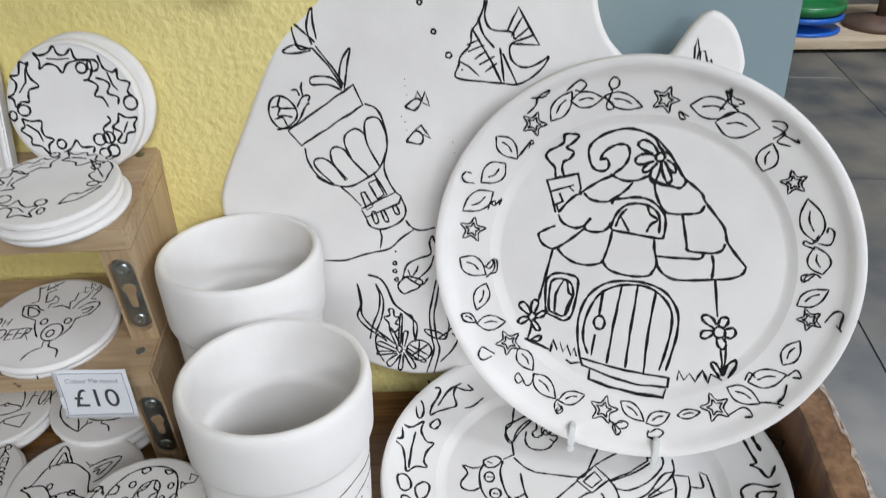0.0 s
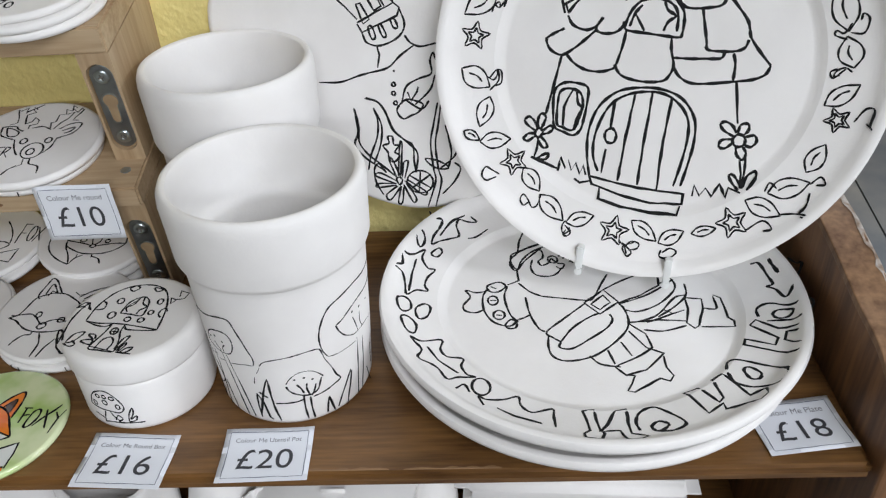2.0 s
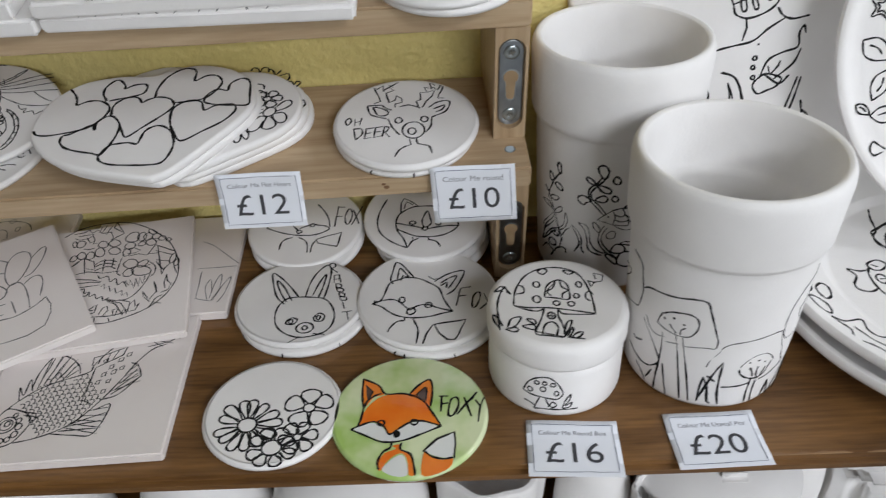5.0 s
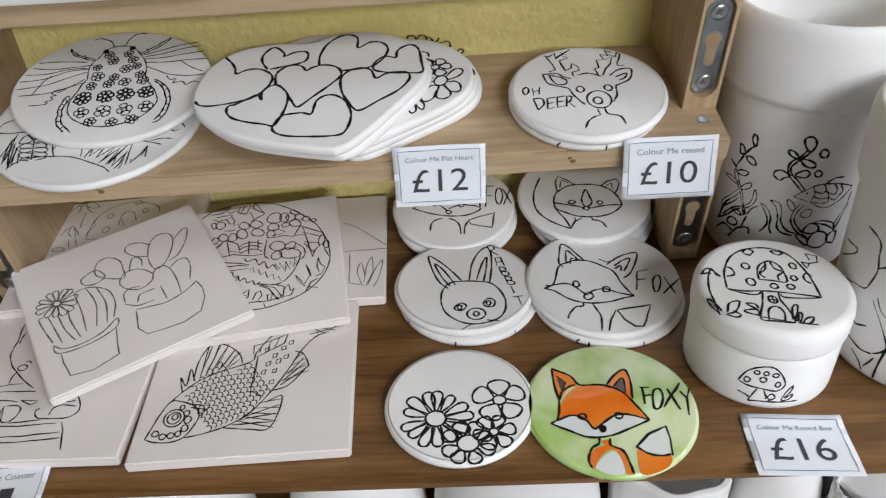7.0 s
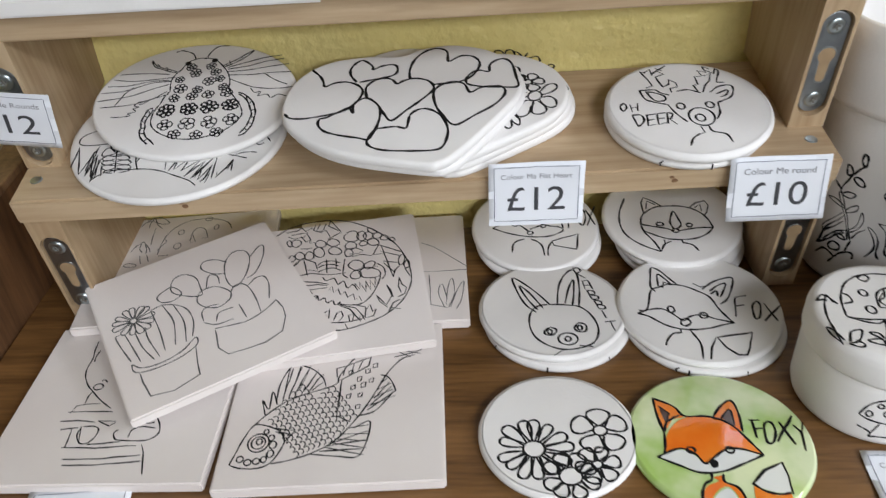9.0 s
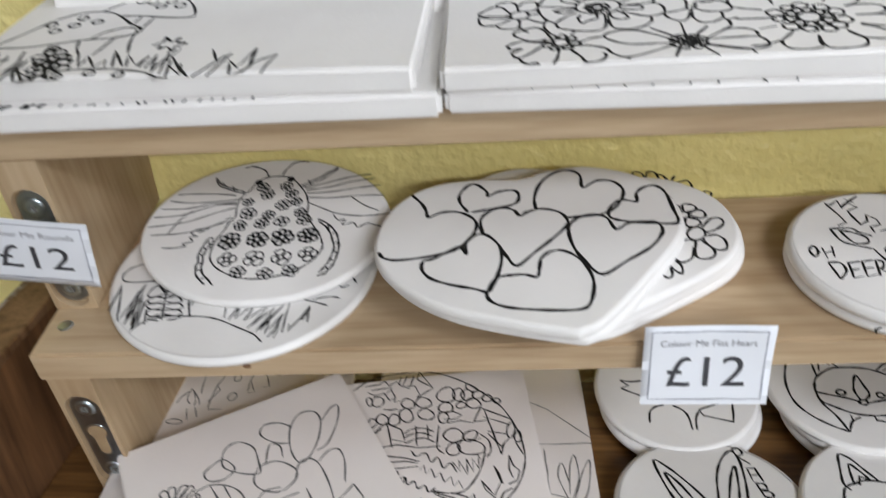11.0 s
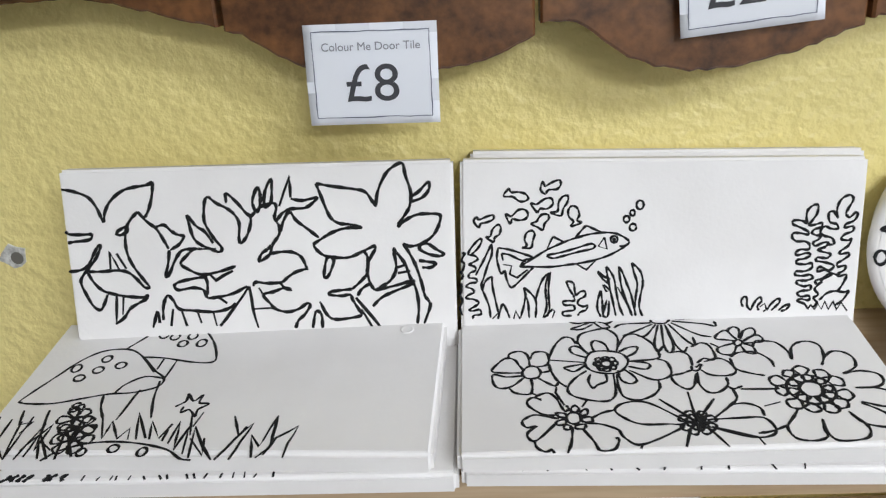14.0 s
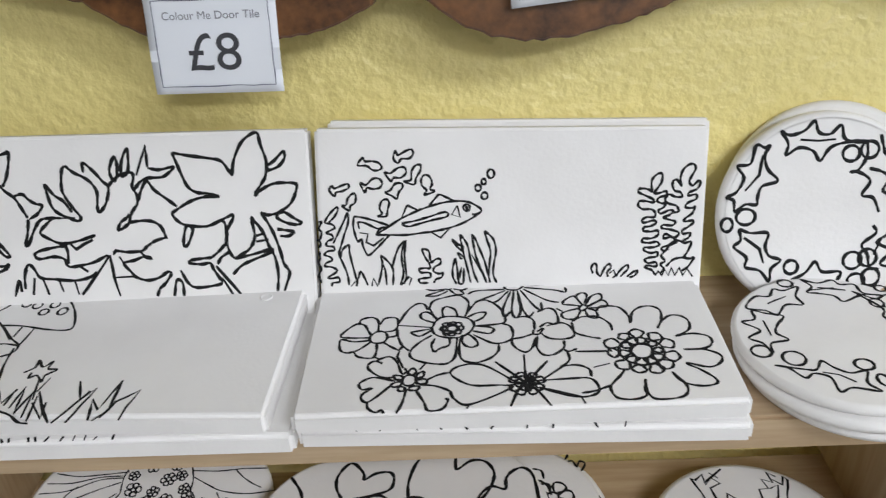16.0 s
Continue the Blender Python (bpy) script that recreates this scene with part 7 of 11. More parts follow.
def draw_toadst(p):
    p.w = 1.3
    p.ln(-98.6, -16.1, -93.6, -17.4, -80.7, -17.3, -68.1, -13.9, -55.3, -10.4, -44.2, -9.5, -33.1, -5.2, -32.3, 1.4, -40, 8.2, -53.2, 21.5, -62.6, 25.5, -74.2, 23.5, -82.5, 15.3, -88.7, 3.6, -94.6, -7.6, -98.6, -16.1)
    p.ln(-62.4, 25, -56.7, 33.5, -50.6, 41.9, -38.9, 44.4, -27.5, 43.8, -17.2, 32.3, -11, 18.5, -12.4, 13.8, -23, 14.3, -37.8, 17.6, -49.8, 18.6)
    p.ln(-49.8, 18.6, -39.1, 5.9)
    p.st(-38.1, 16.7, -38.6, 8.2)
    p.st(-30.9, 15.2, -32, 1.4)
    p.ln(-32.3, 1.4, -42.2, 2.7, -50, -3.1, -52.8, -9.6)
    p.oval(-81.5, 9.6, 2.4, 3.1)
    p.oval(-68.7, 17.2, 2.5, 2.7)
    p.oval(-69.4, 8.2, 2.7, 2.6)
    p.oval(-59, 11.9, 2.7, 2.6)
    p.oval(-76.4, 1.8, 2.7, 2.5)
    p.oval(-45.8, 37.6, 2.5, 2.8)
    p.oval(-39.2, 36, 2.5, 2.8)
    p.oval(-29.6, 36.5, 2.5, 2.8)
    p.oval(-32.8, 29.9, 2.5, 2.7)
    p.oval(-22.7, 30.3, 2.5, 3.2)
    p.ln(-57.6, -11.7, -55.1, -20, -50.5, -28)
    p.st(-40.8, -7.4, -43.9, -29.1)
    p.ln(-33.4, -0.8, -31.6, -13.7, -27.4, -27.8)
    p.ln(-67.1, -55.2, -61.3, -48.8, -50.3, -44.3, -37.6, -43.1, -23.6, -44.7, -11.7, -48.2, -4.5, -53.3, 0.9, -54.3)
    p.oval(-50.8, -49.7, 2.1, 2.4)
    p.oval(-36.9, -47.4, 2.4, 2.4)
    p.oval(-22.9, -49.4, 2.1, 2.7)
    p.flower(-67, -20.1, 0.6, 3.4, 3, 0)
    p.flower(-63.8, -28.1, 0.6, 8.3, 6, 0)
    p.flower(-59.9, -34.7, 0.5, 9, 6, 0)
    p.flower(-58.4, -41.4, 0.5, 9.6, 6, 0)
    p.st(-92.2, -22.3, -89.4, -32.2, -83.6, -30.2, -86.2, -38)
    p.st(-79.5, -22.2, -73.2, -48.9, -72.8, -32.1, -79.9, -49)
    p.st(-69, -54.2, -74.6, -41.6, -65.3, -48.8)
    p.st(-50.5, -28, -45, -41.3, -44.9, -29.9, -37.9, -41.2, -34.7, -34.5, -32.7, -41.9)
    p.st(-28.8, -41.9, -34.6, -23.9, -24.6, -41.1)
    p.st(-22.7, -41.8, -25.8, -29.8, -18.5, -41, -15.6, -31.6, -16.5, -42.9)
    p.st(-13.1, -44.6, -12.3, -29.7, -9.1, -48.2, -6.8, -33.5, -4.2, -50.9)
    p.st(-0.7, -53.3, -4.1, -33.4, 2.5, -44.5, 9.8, -54.2)
    p.st(-4, -40.9, 5, -51.5, 2.5, -40.8)
    p.st(11.1, -54.2, 16.9, -40.7, 22.4, -31.3, 17.4, -54.1)
    p.st(12.3, -26.4, 17.6, -38.8, 19.8, -33.2)
    p.st(27.1, -52.9, 23.6, -38.8, 28.9, -46, 32.5, -26.2, 34, -45.9, 28.9, -52.9)
    p.st(31.7, -51.2, 35.1, -40.5, 43.5, -33, 41.2, -44, 40.9, -52.8)
    p.ln(-18.8, -19.8, -14.8, -15.7, -15.4, -10.3, -11.1, -15.7, -7.9, -11.5, -7.9, -16.9, -2.9, -17.7, -7, -21.8, -6.6, -26.5, -11.1, -21.8, -14.5, -23.8, -14.6, -19.8)
    p.st(-8.3, -25.7, -4.7, -39.1)
    p.st(-3.5, -23.7, -5.4, -33.5)
    p.st(-98.6, -54.2, -101.7, -26.7)
    p.st(-93.8, -55.6, -94.8, -28.4)
    p.st(-98.5, -39.7, -85.2, -54, -89.1, -30)
    p.st(-84.9, -54.7, -85.2, -26.6)
    p.st(-79.8, -54.6, -76.5, -31.5)
    p.st(-76.3, -53.1, -75.8, -37.9, -64.5, -54.4)
    p.st(-60.9, -54.4, -65.3, -33.8, -53.9, -52.8)


def draw_flowt(p):
    p.w = 1.35
    p.lp(-69.8, 5.8, -66.9, 10.2, -62.7, 10, -61, 5.5, -63.2, 1.6, -68.1, 1.8)
    p.ln(-69.8, 5.8, -78.9, 6.2, -84.4, 7.8, -81.6, 13.1, -77.3, 17.5, -73.1, 16.3, -71, 11.7, -69.2, 8)
    p.ln(-75.9, 16.5, -75.2, 21.1, -70, 22.8, -66.4, 19.3, -65.8, 10.1)
    p.ln(-65.5, 16, -62.9, 21.5, -57.2, 21.2, -56.2, 15.6, -57.9, 11.1, -63.5, 10)
    p.ln(-56.6, 9.7, -56.8, 6.6, -61, 5.5)
    p.ln(-69.4, 3.6, -77.6, 3.1, -83.9, 5.1, -83.7, -2.2, -80.5, -5.3, -75.1, -3.9, -69.4, 1.9)
    p.ln(-76.5, -5.5, -73.9, -8.9, -67.3, -10, -65.7, -5.1, -65.9, 0.9)
    p.ln(-62.6, 1.6, -58.8, -2, -54.9, -4.7, -53.4, -2.2)
    p.st(-66.5, -9.2, -63.4, -11.4)
    p.lp(-33.8, 11, -30.6, 14.4, -27.1, 13.4, -25.7, 9.7, -28.8, 7.2, -32.6, 7.3)
    p.flower(-28.9, 10.7, 2.5, 6, 8, 0)
    p.lp(-38.1, 14.8, -34.7, 20.2, -27.5, 20.8, -20.8, 18.6, -18, 13, -21.3, 6, -27.1, 3.1, -35.1, 4.8, -38.7, 8.9)
    p.ln(-36.2, 19.3, -41.2, 25.2, -44.7, 24.4, -44.1, 19.7, -37.2, 15.7)
    p.ln(-33.3, 20.1, -33.9, 26.8, -31.6, 29.6, -27.4, 26.5, -26.1, 20.7)
    p.ln(-21.5, 19.6, -15.9, 23.1, -11.7, 22.9, -13.9, 18.3, -19.4, 14.9)
    p.ln(-18.7, 12.1, -10.9, 10.8, -8.3, 8.5, -11, 5.5, -18.8, 8.1)
    p.ln(-24.1, 5.2, -23.8, -1.7, -20.2, -4.8, -16.7, -2.9, -17.9, 1.5, -21.3, 6)
    p.ln(-30.3, 3.7, -30.6, -2.3, -34.9, -4.7, -37.8, -7, -39.1, -1.9, -37.5, 3.1)
    p.ln(-38.6, 10.3, -44.6, 5.6, -48, 7.1, -48.9, 8.9, -39.3, 11.2)
    p.ln(-38.4, 12.1, -56.2, 15.1)
    p.ln(-56.2, 15.6, -52.6, 25.8, -47.7, 32.8, -43.4, 32.6, -41, 27.6, -38.8, 34.9, -31.1, 38.5, -25.1, 39.3, -20.6, 34, -20.5, 26.7, -22.6, 19.6)
    p.ln(-40.8, 30, -38.6, 22.7, -36.3, 17.9)
    p.ln(-21.5, 23.4, -15.9, 32.8, -10, 33.5, -4.1, 25.9, -2.2, 17.8, -4.2, 13.3, -17.6, 12)
    p.ln(-4.2, 13.3, -0, 10.4, 0.7, 2.8, -2.3, -1.3, -9.2, -2.3, -18.7, 5)
    p.ln(-56.5, 12, -55.6, 5.2, -53.3, -1.4, -49.7, -5.7)
    p.ln(-39.1, 5.8, -45.1, 0.4, -49.1, -5.7, -48.8, -10.7, -43.9, -14.2, -36.3, -16.4, -31, -15.9, -27.7, -10.7, -26.7, 2.7)
    p.ln(-25, 2.6, -25.8, -6.7, -24.3, -14.1, -18.1, -16.4, -11.1, -13.4, -7.1, -8.3, -6.7, -3.3)
    p.lp(-51.9, -25.6, -49.2, -23.4, -46.3, -25, -46.1, -28.8, -48.9, -31, -51.8, -29.4)
    p.ln(-53.9, -18.5, -52.4, -22.5, -50.5, -21, -51.3, -18.6)
    p.lp(-49.8, -21.8, -47.7, -18.8, -45.9, -21.2, -47.6, -23.4)
    p.lp(-45.6, -23.5, -42.8, -21.3, -42.4, -24.4, -45.1, -25.8)
    p.lp(-45.2, -27.3, -41.4, -26.7, -41.2, -29.7, -45.2, -29.6)
    p.lp(-48.2, -31.7, -44.4, -31.5, -45.2, -34, -48.7, -33.9)
    p.lp(-53.2, -31.2, -50.8, -32.4, -51.7, -34.5, -53.9, -33.7)
    p.lp(-56.8, -29.2, -52.9, -27.8, -53.1, -30.8, -56.5, -31.4)
    p.lp(-56.4, -23.5, -52.6, -24, -52, -26.3, -55.3, -26.2)
    p.ln(-55.4, -27.4, -65.4, -24.3, -70.7, -26.8, -72, -29.4, -70.1, -32.4, -65.8, -31.8, -69.8, -35.4, -69.9, -39, -66.3, -40.5, -56.9, -29.9)
    p.ln(-55.2, -24.7, -61.6, -24.5, -67.7, -19.2, -68.9, -15.2, -66.1, -12.5, -62.2, -14.2, -64.7, -12.1, -59.3, -9.5, -55.6, -12.9, -53.5, -19.7)
    p.ln(-67.5, -40.5, -66.5, -45.1, -63, -47.6, -60.5, -46.3, -59.5, -48.7)
    p.ln(-50.1, -33.1, -51.6, -42.1, -54, -48.9)
    p.ln(-45.9, -34, -41.9, -42.4, -40.1, -47.6, -34, -47.1, -31.3, -41.7, -32.6, -40.2)
    p.ln(-44.3, -30.4, -36.9, -31.8, -30.4, -35.6, -29.8, -38.2)
    p.ln(-41.5, -27.9, -36, -24.3, -30.1, -22.6)
    p.st(-52.1, -18.6, -55.3, -9.6, -54.5, -5.5)
    p.st(-44.5, -20.1, -41.4, -15.1)
    p.lp(-0.6, 45.7, 3.1, 49.2, 8.4, 49, 8.8, 45.3, 5.3, 42.3, 0.4, 43.1)
    p.ln(-0.9, 47.3, -17.7, 50.3, -29.9, 48.8)
    p.ln(-1, 43.2, -15.8, 42.9, -20.6, 40)
    p.ln(-0.6, 42.1, -11, 36, -17.3, 32.8)
    p.ln(1, 41.5, -5.8, 32.3, -10.1, 32.5)
    p.ln(2.1, 41, -2.7, 25.8, -2.6, 18.7, 1.1, 23.2)
    p.ln(3.8, 40.9, 1.6, 23.2, 3.3, 17.5, 6.1, 23, 5.7, 35.2)
    p.ln(5.7, 41.3, 7.1, 25.3, 9.8, 18.1, 12.6, 21.8)
    p.ln(7.5, 41.7, 13.2, 27.5, 16.6, 23.5, 17.1, 29.7)
    p.ln(9.2, 42.6, 20, 32, 26.4, 29.3)
    p.ln(9.8, 44.2, 24.9, 40.8, 30.7, 38.5, 31.1, 42.6)
    p.ln(10.1, 45.7, 23.1, 46.1, 30.7, 46.7, 30.1, 50.5)
    p.ln(-1.6, 48.4, 9.6, 52.1, 15.2, 50.2)
    p.lp(-33, 47.4, -30.4, 49.4, -28.3, 47.2, -30.9, 45.2)
    p.ln(-33, 47.4, -40.3, 49.4, -44.4, 48, -39.2, 45.1, -33.2, 45.8)
    p.ln(-32.7, 45.3, -38, 42.5, -42.7, 40.1, -36.8, 39.8, -31.1, 43.7)
    p.ln(-28.3, 47.2, -23.8, 49.6, -19.5, 47.8, -23, 44.3, -27.9, 45.6)
    p.ln(-29.8, 44.6, -26.5, 40.3, -22.6, 40.7, -24.5, 44.4)
    p.ln(12.5, 5.4, 15.8, 7.9, 13.5, 3.6, 10.8, 3.7, 11, 6.8)
    p.ln(11.5, 6.7, 11.8, 14.4, 8.5, 18.2, 2.8, 17.5)
    p.ln(14.1, 8.8, 18.2, 12.3, 22, 10.7, 24.1, 13.8, 23.3, 22.2, 19.7, 24.7, 14.2, 21.7)
    p.ln(14.2, 4.4, 18, -0.1, 25.7, -1.2, 30.4, 1.6, 29.5, 8.2, 25, 12, 17.6, 9.6)
    p.ln(12.6, 1.9, 11.3, -6.1, 13.8, -12.4, 18.9, -12.6, 24, -7.9, 24.8, -2.5)
    p.ln(10.3, 3.7, 4.9, 1.3, 0.1, -0.2, 0.8, -5.7, 5.2, -10, 8.9, -7.3, 11.8, 1.1)
    p.lp(36, 24.5, 38.4, 26.3, 40.1, 24.3, 37.7, 21.5, 35.9, 22.1)
    p.ln(36.5, 25.4, 32.8, 26.5, 28, 27.7, 29.8, 31.5, 34.8, 34.3, 37.3, 27.3)
    p.ln(37.9, 26.3, 35.6, 33.7, 39, 37.1, 41.3, 34.9, 39.2, 27.2)
    p.ln(39.5, 26.2, 43.2, 33.4, 48.1, 35.6, 48.1, 30.6, 40.4, 25.2)
    p.ln(40.1, 24.3, 47.8, 29.7, 50.5, 27.1, 49, 23.8, 40.4, 23.3)
    p.ln(38.5, 21.5, 39.7, 15.8, 43.6, 14.8, 43.8, 20.3, 39.9, 23.3)
    p.ln(36.6, 21.6, 32.6, 14.8, 27.2, 15.5, 27, 20.1, 35.4, 23.5)
    p.ln(24.3, 24.1, 27.3, 21.1)
    p.ln(49.2, 24.8, 55.7, 23, 59, 15.9, 59, 9.1)
    p.ln(43.8, 20.3, 46.3, 24.4, 49.2, 24.8)
    p.ln(30.6, 12.6, 35.7, 16, 43.8, 15.7, 48.8, 9.5, 49, 3.8)
    p.ln(30.4, 11.7, 31, 3.7, 36.7, -0, 42.7, -2)
    p.lp(55.9, -10, 60.3, -6.9, 64.2, -8.3, 64.9, -12.8, 61.8, -17.5, 57.3, -17.3, 55.3, -14)
    p.flower(59.9, -12.6, 5.6, 10.6, 10, 5)
    p.flower(59.9, -12.6, 10.6, 17.2, 11, 20)
    p.ln(59, 9.1, 61.6, 18.1, 66.7, 22.5, 72.3, 22.7, 75.6, 18.8, 74.3, 10.6, 71, 4.1)
    p.ln(73, 8.5, 78.8, 14.1, 84.2, 13.8, 87.3, 9.2, 85.6, 2.2, 78, -2.6)
    p.ln(78, -2.6, 86.5, -0.8, 93.4, -3.3, 93.9, -8.3, 89.7, -12.2, 79.4, -12.6)
    p.ln(79.9, -12.6, 89.2, -13.4, 95.1, -17.6, 94.1, -22.6, 87.8, -25.8, 78.2, -22)
    p.ln(77.9, -22.8, 83.4, -27.5, 88.2, -33.6, 87.8, -37.2, 81.3, -38.4, 74, -35.7, 70.4, -29.3)
    p.ln(70.3, -28.2, 74, -35.7, 74.3, -41, 70.3, -45.1, 59.4, -45.7, 56.6, -40.4, 57.2, -33.3)
    p.ln(57.5, -32.5, 56, -38.6, 55.6, -43.2, 50.1, -45.4, 43.3, -44.2, 41.1, -39.9, 41.8, -35.6, 47, -29.2, 49.5, -25.5)
    p.ln(41.8, -35.6, 34.2, -38.9, 27.8, -40.1)
    p.ln(30.2, -9, 25.8, -10.8, 23.8, -8.7)
    p.ln(25.3, -10.8, 25.5, -16.9, 21.8, -21.4, 12.1, -29.8)
    p.ln(20.5, -21.4, 28.3, -20.9, 33.6, -24.2, 33.8, -29.5)
    p.st(35.7, -23.1, 43.5, -20.7)
    p.st(46.3, -11.7, 28.9, -11)
    p.st(4.2, -32.1, -9.1, -16.3)
    p.st(4.2, -32.1, 4.7, -12)
    p.st(4.2, -32.1, 15.2, -17.2)
    p.ln(8.2, -30.8, 23.2, -30.2, 33, -30.5, 36, -36.9, 33.5, -41.4, 24.8, -42.2, 8.4, -35.2)
    p.st(9.6, -35.2, 27.2, -42.2, 28.6, -47.1)
    p.st(1.2, -34.2, -4, -47.1)
    p.st(8.2, -35.9, 13.8, -47.7)
    p.ln(0.5, -32, -14.6, -18.5, -24.9, -18.1, -30.1, -22.6, -26.4, -28.4, -19.5, -32.4, -7.2, -32.8)
    p.ln(-7.2, -32.8, -2.6, -34.8, -21.6, -44.8, -28.3, -41.1, -30.4, -35.6)
    p.st(-21.5, -44.1, -23.2, -47.5)
    p.flower(4.4, -32.1, 1.5, 5.4, 9, 0)
    p.flower(4.4, -32.1, 1, 8.4, 8, 20)


def draw_holly(p):
    p.w = 1.7
    p.ln(-24.2, 45.1, -19.2, 42.6, -12.2, 44.7, -7.4, 49.5, -5, 43.6, 0.7, 42.5, 6.1, 47, 8, 40.2, 13.9, 38, 19.5, 38.4, 9.6, 38.1, 1.2, 35.5, -3.5, 28.8, -7.3, 34, -14.5, 36, -20.9, 32.3, -20.1, 38.2, -24.2, 45.1)
    p.st(-14.2, 40.1, -4.7, 39.2, 3.8, 39.8)
    p.oval(12, 32.2, 4.3, 4.1)
    p.ln(19.5, 38.4, 20.1, 31, 16.4, 23.8, 12.2, 22.4, 16.5, 22.3, 22.6, 17.6, 18.8, 10.3, 24.7, 8.6, 28.2, 1)
    p.lp(-36.2, 37.9, -31.8, 36.5, -29, 37.6, -31.6, 32.7, -29.8, 25.2, -24.3, 19, -32.3, 16.3, -34.3, 10.3, -34.7, 6.6, -40.6, 6.8, -45.7, 3, -46.6, 9.1, -50.5, 10.7, -45.3, 13.6, -41.8, 21.1, -45.3, 27.2, -38.7, 28.4)
    p.st(-32.5, 32.7, -34, 22.3, -40.9, 14.1)
    p.oval(-40, 0.1, 5, 4.3)
    p.oval(-49.6, -4, 3, 3.7)
    p.ln(-43.2, -6.3, -36.9, -8.7, -28, -8.9, -29.1, -16, -26.8, -21.4, -20.7, -24, -25.5, -28.6, -26.1, -35.6, -31.4, -29.5, -39, -27.4, -38.7, -22, -45.5, -16.2, -42.1, -12.6, -43.2, -6.3)
    p.st(-40.4, -11.1, -32, -17.5, -29.6, -25.4)
    p.oval(-15.1, -27.9, 3.6, 3.8)
    p.ln(-15.6, -35.8, -7.5, -31.3, -2.6, -25.1, 1.3, -30.8, 10.8, -31, 9.1, -36.4)
    p.st(-7.2, -36, 4.7, -36.3)
    p.oval(16.5, -24.9, 4.7, 4.7)
    p.oval(19.1, -36, 4.4, 3.8)
    p.ln(25.9, -6, 27.7, -10.3, 20.9, -16.3, 24.2, -22, 25.7, -28.9, 30.7, -29.9)
    p.st(30.8, -12.9, 27.2, -22)
    p.ln(26.2, 41.6, 27.8, 35.5, 29.7, 31.1, 35.9, 28.3, 39.5, 30.8, 39.5, 22.9, 48, 20, 45.5, 12.9, 49.8, 8.3)
    p.ln(21.7, 24.2, 28.1, 22.3, 32, 18.6, 29.5, 12, 37.1, 8.7, 36.1, 2.8)
    p.st(31.4, 28.4, 34.3, 18.6, 38, 14)
    p.oval(21.2, 33.9, 4.5, 4.4)
    p.oval(46.3, 3.9, 5.4, 5.5)
    p.ln(35, -4, 41.2, -7.8, 49.4, -8, 46.3, -13.4, 46.3, -19, 40, -20.6, 36.9, -28, 31.1, -26.9, 35.5, -20.1, 28.5, -15.2, 33.8, -10.8, 35, -4)
    p.st(41.6, -11, 36.9, -20.1)
    p.oval(24.3, -23.5, 4.6, 4.7)
    p.oval(26.6, -34.3, 4.6, 4.8)


def draw_hollyf(p):
    p.w = 1.4
    p.ln(-3.3, 48.9, 4.1, 44.8, 12.4, 47.2, 15.1, 42.8, 22.3, 42.5, 23.4, 34.7, 32.2, 31.8, 22.8, 33.1, 11.3, 27.5, 8.2, 32.7, 0.6, 35.5, -4.1, 36.8, 0.1, 41.8, -3.3, 48.9)
    p.st(2.6, 40.7, 15.9, 37.5)
    p.oval(-12.5, 45.5, 3.8, 3.3)
    p.lp(-31.8, 34.2, -24.6, 34, -20.4, 40.5, -15.7, 38.8, -7.2, 42.1, -11.1, 33.4, -10.1, 25.9, -18.6, 26.2, -25.7, 17.7, -30, 21.7, -39.1, 24.5)
    p.st(-27.6, 27.5, -16, 33.6)
    p.lp(-37, 22, -30.8, 19.3, -23.2, 16.7, -28.3, 9.8, -31.1, 3.1, -27, -2.4, -35.9, -4.7, -37.7, -11.9, -39.8, -4.6, -45.2, -0, -38, 5.6, -44.6, 12.7, -37.8, 14.8)
    p.st(-34.1, 13.3, -34, 1)
    p.oval(-42.5, -10.5, 4.7, 4.4)
    p.oval(-29.3, -16.3, 5.2, 5.2)
    p.ln(-39.9, -20.9, -34.2, -23, -29.1, -30.2, -24.2, -27.3, -17.9, -30.5, -17.4, -39.9, -10.8, -37.5, 0.3, -40.4, -3.4, -34.7, -0.3, -26.4, -8, -27.7, -13.9, -23.6, -17.7, -18.7, -22, -24.6, -27, -24.4, -39.9, -20.9)
    p.st(-20.2, -26.6, -13.4, -28.7, -8, -33.9)
    p.oval(26.6, 25.5, 3.3, 3.7)
    p.oval(4.3, -33.1, 2.5, 4.1)
    p.ln(18.6, 36.3, 27.5, 29.2, 34.7, 32.2, 40.3, 23.6, 40.1, 14, 39.8, 3, 32.8, 4.9, 25, 13.2, 27.4, 21, 18.6, 36.3)
    p.st(28.4, 23.4, 37, 9.4)
    p.oval(33.9, 38.1, 2.8, 2.7)
    p.oval(31.8, 1.1, 4.4, 3.3)
    p.ln(14.2, -25.5, 19.1, -12.6, 27.2, -11.6, 32, -6.5, 39.3, -2.3, 32, -13.3, 25.8, -20.3, 18.3, -22.9, 14.2, -25.5)
    p.oval(0.4, -22, 4.3, 3.9)
    p.ln(10.6, 40.1, -3.2, 38.3)


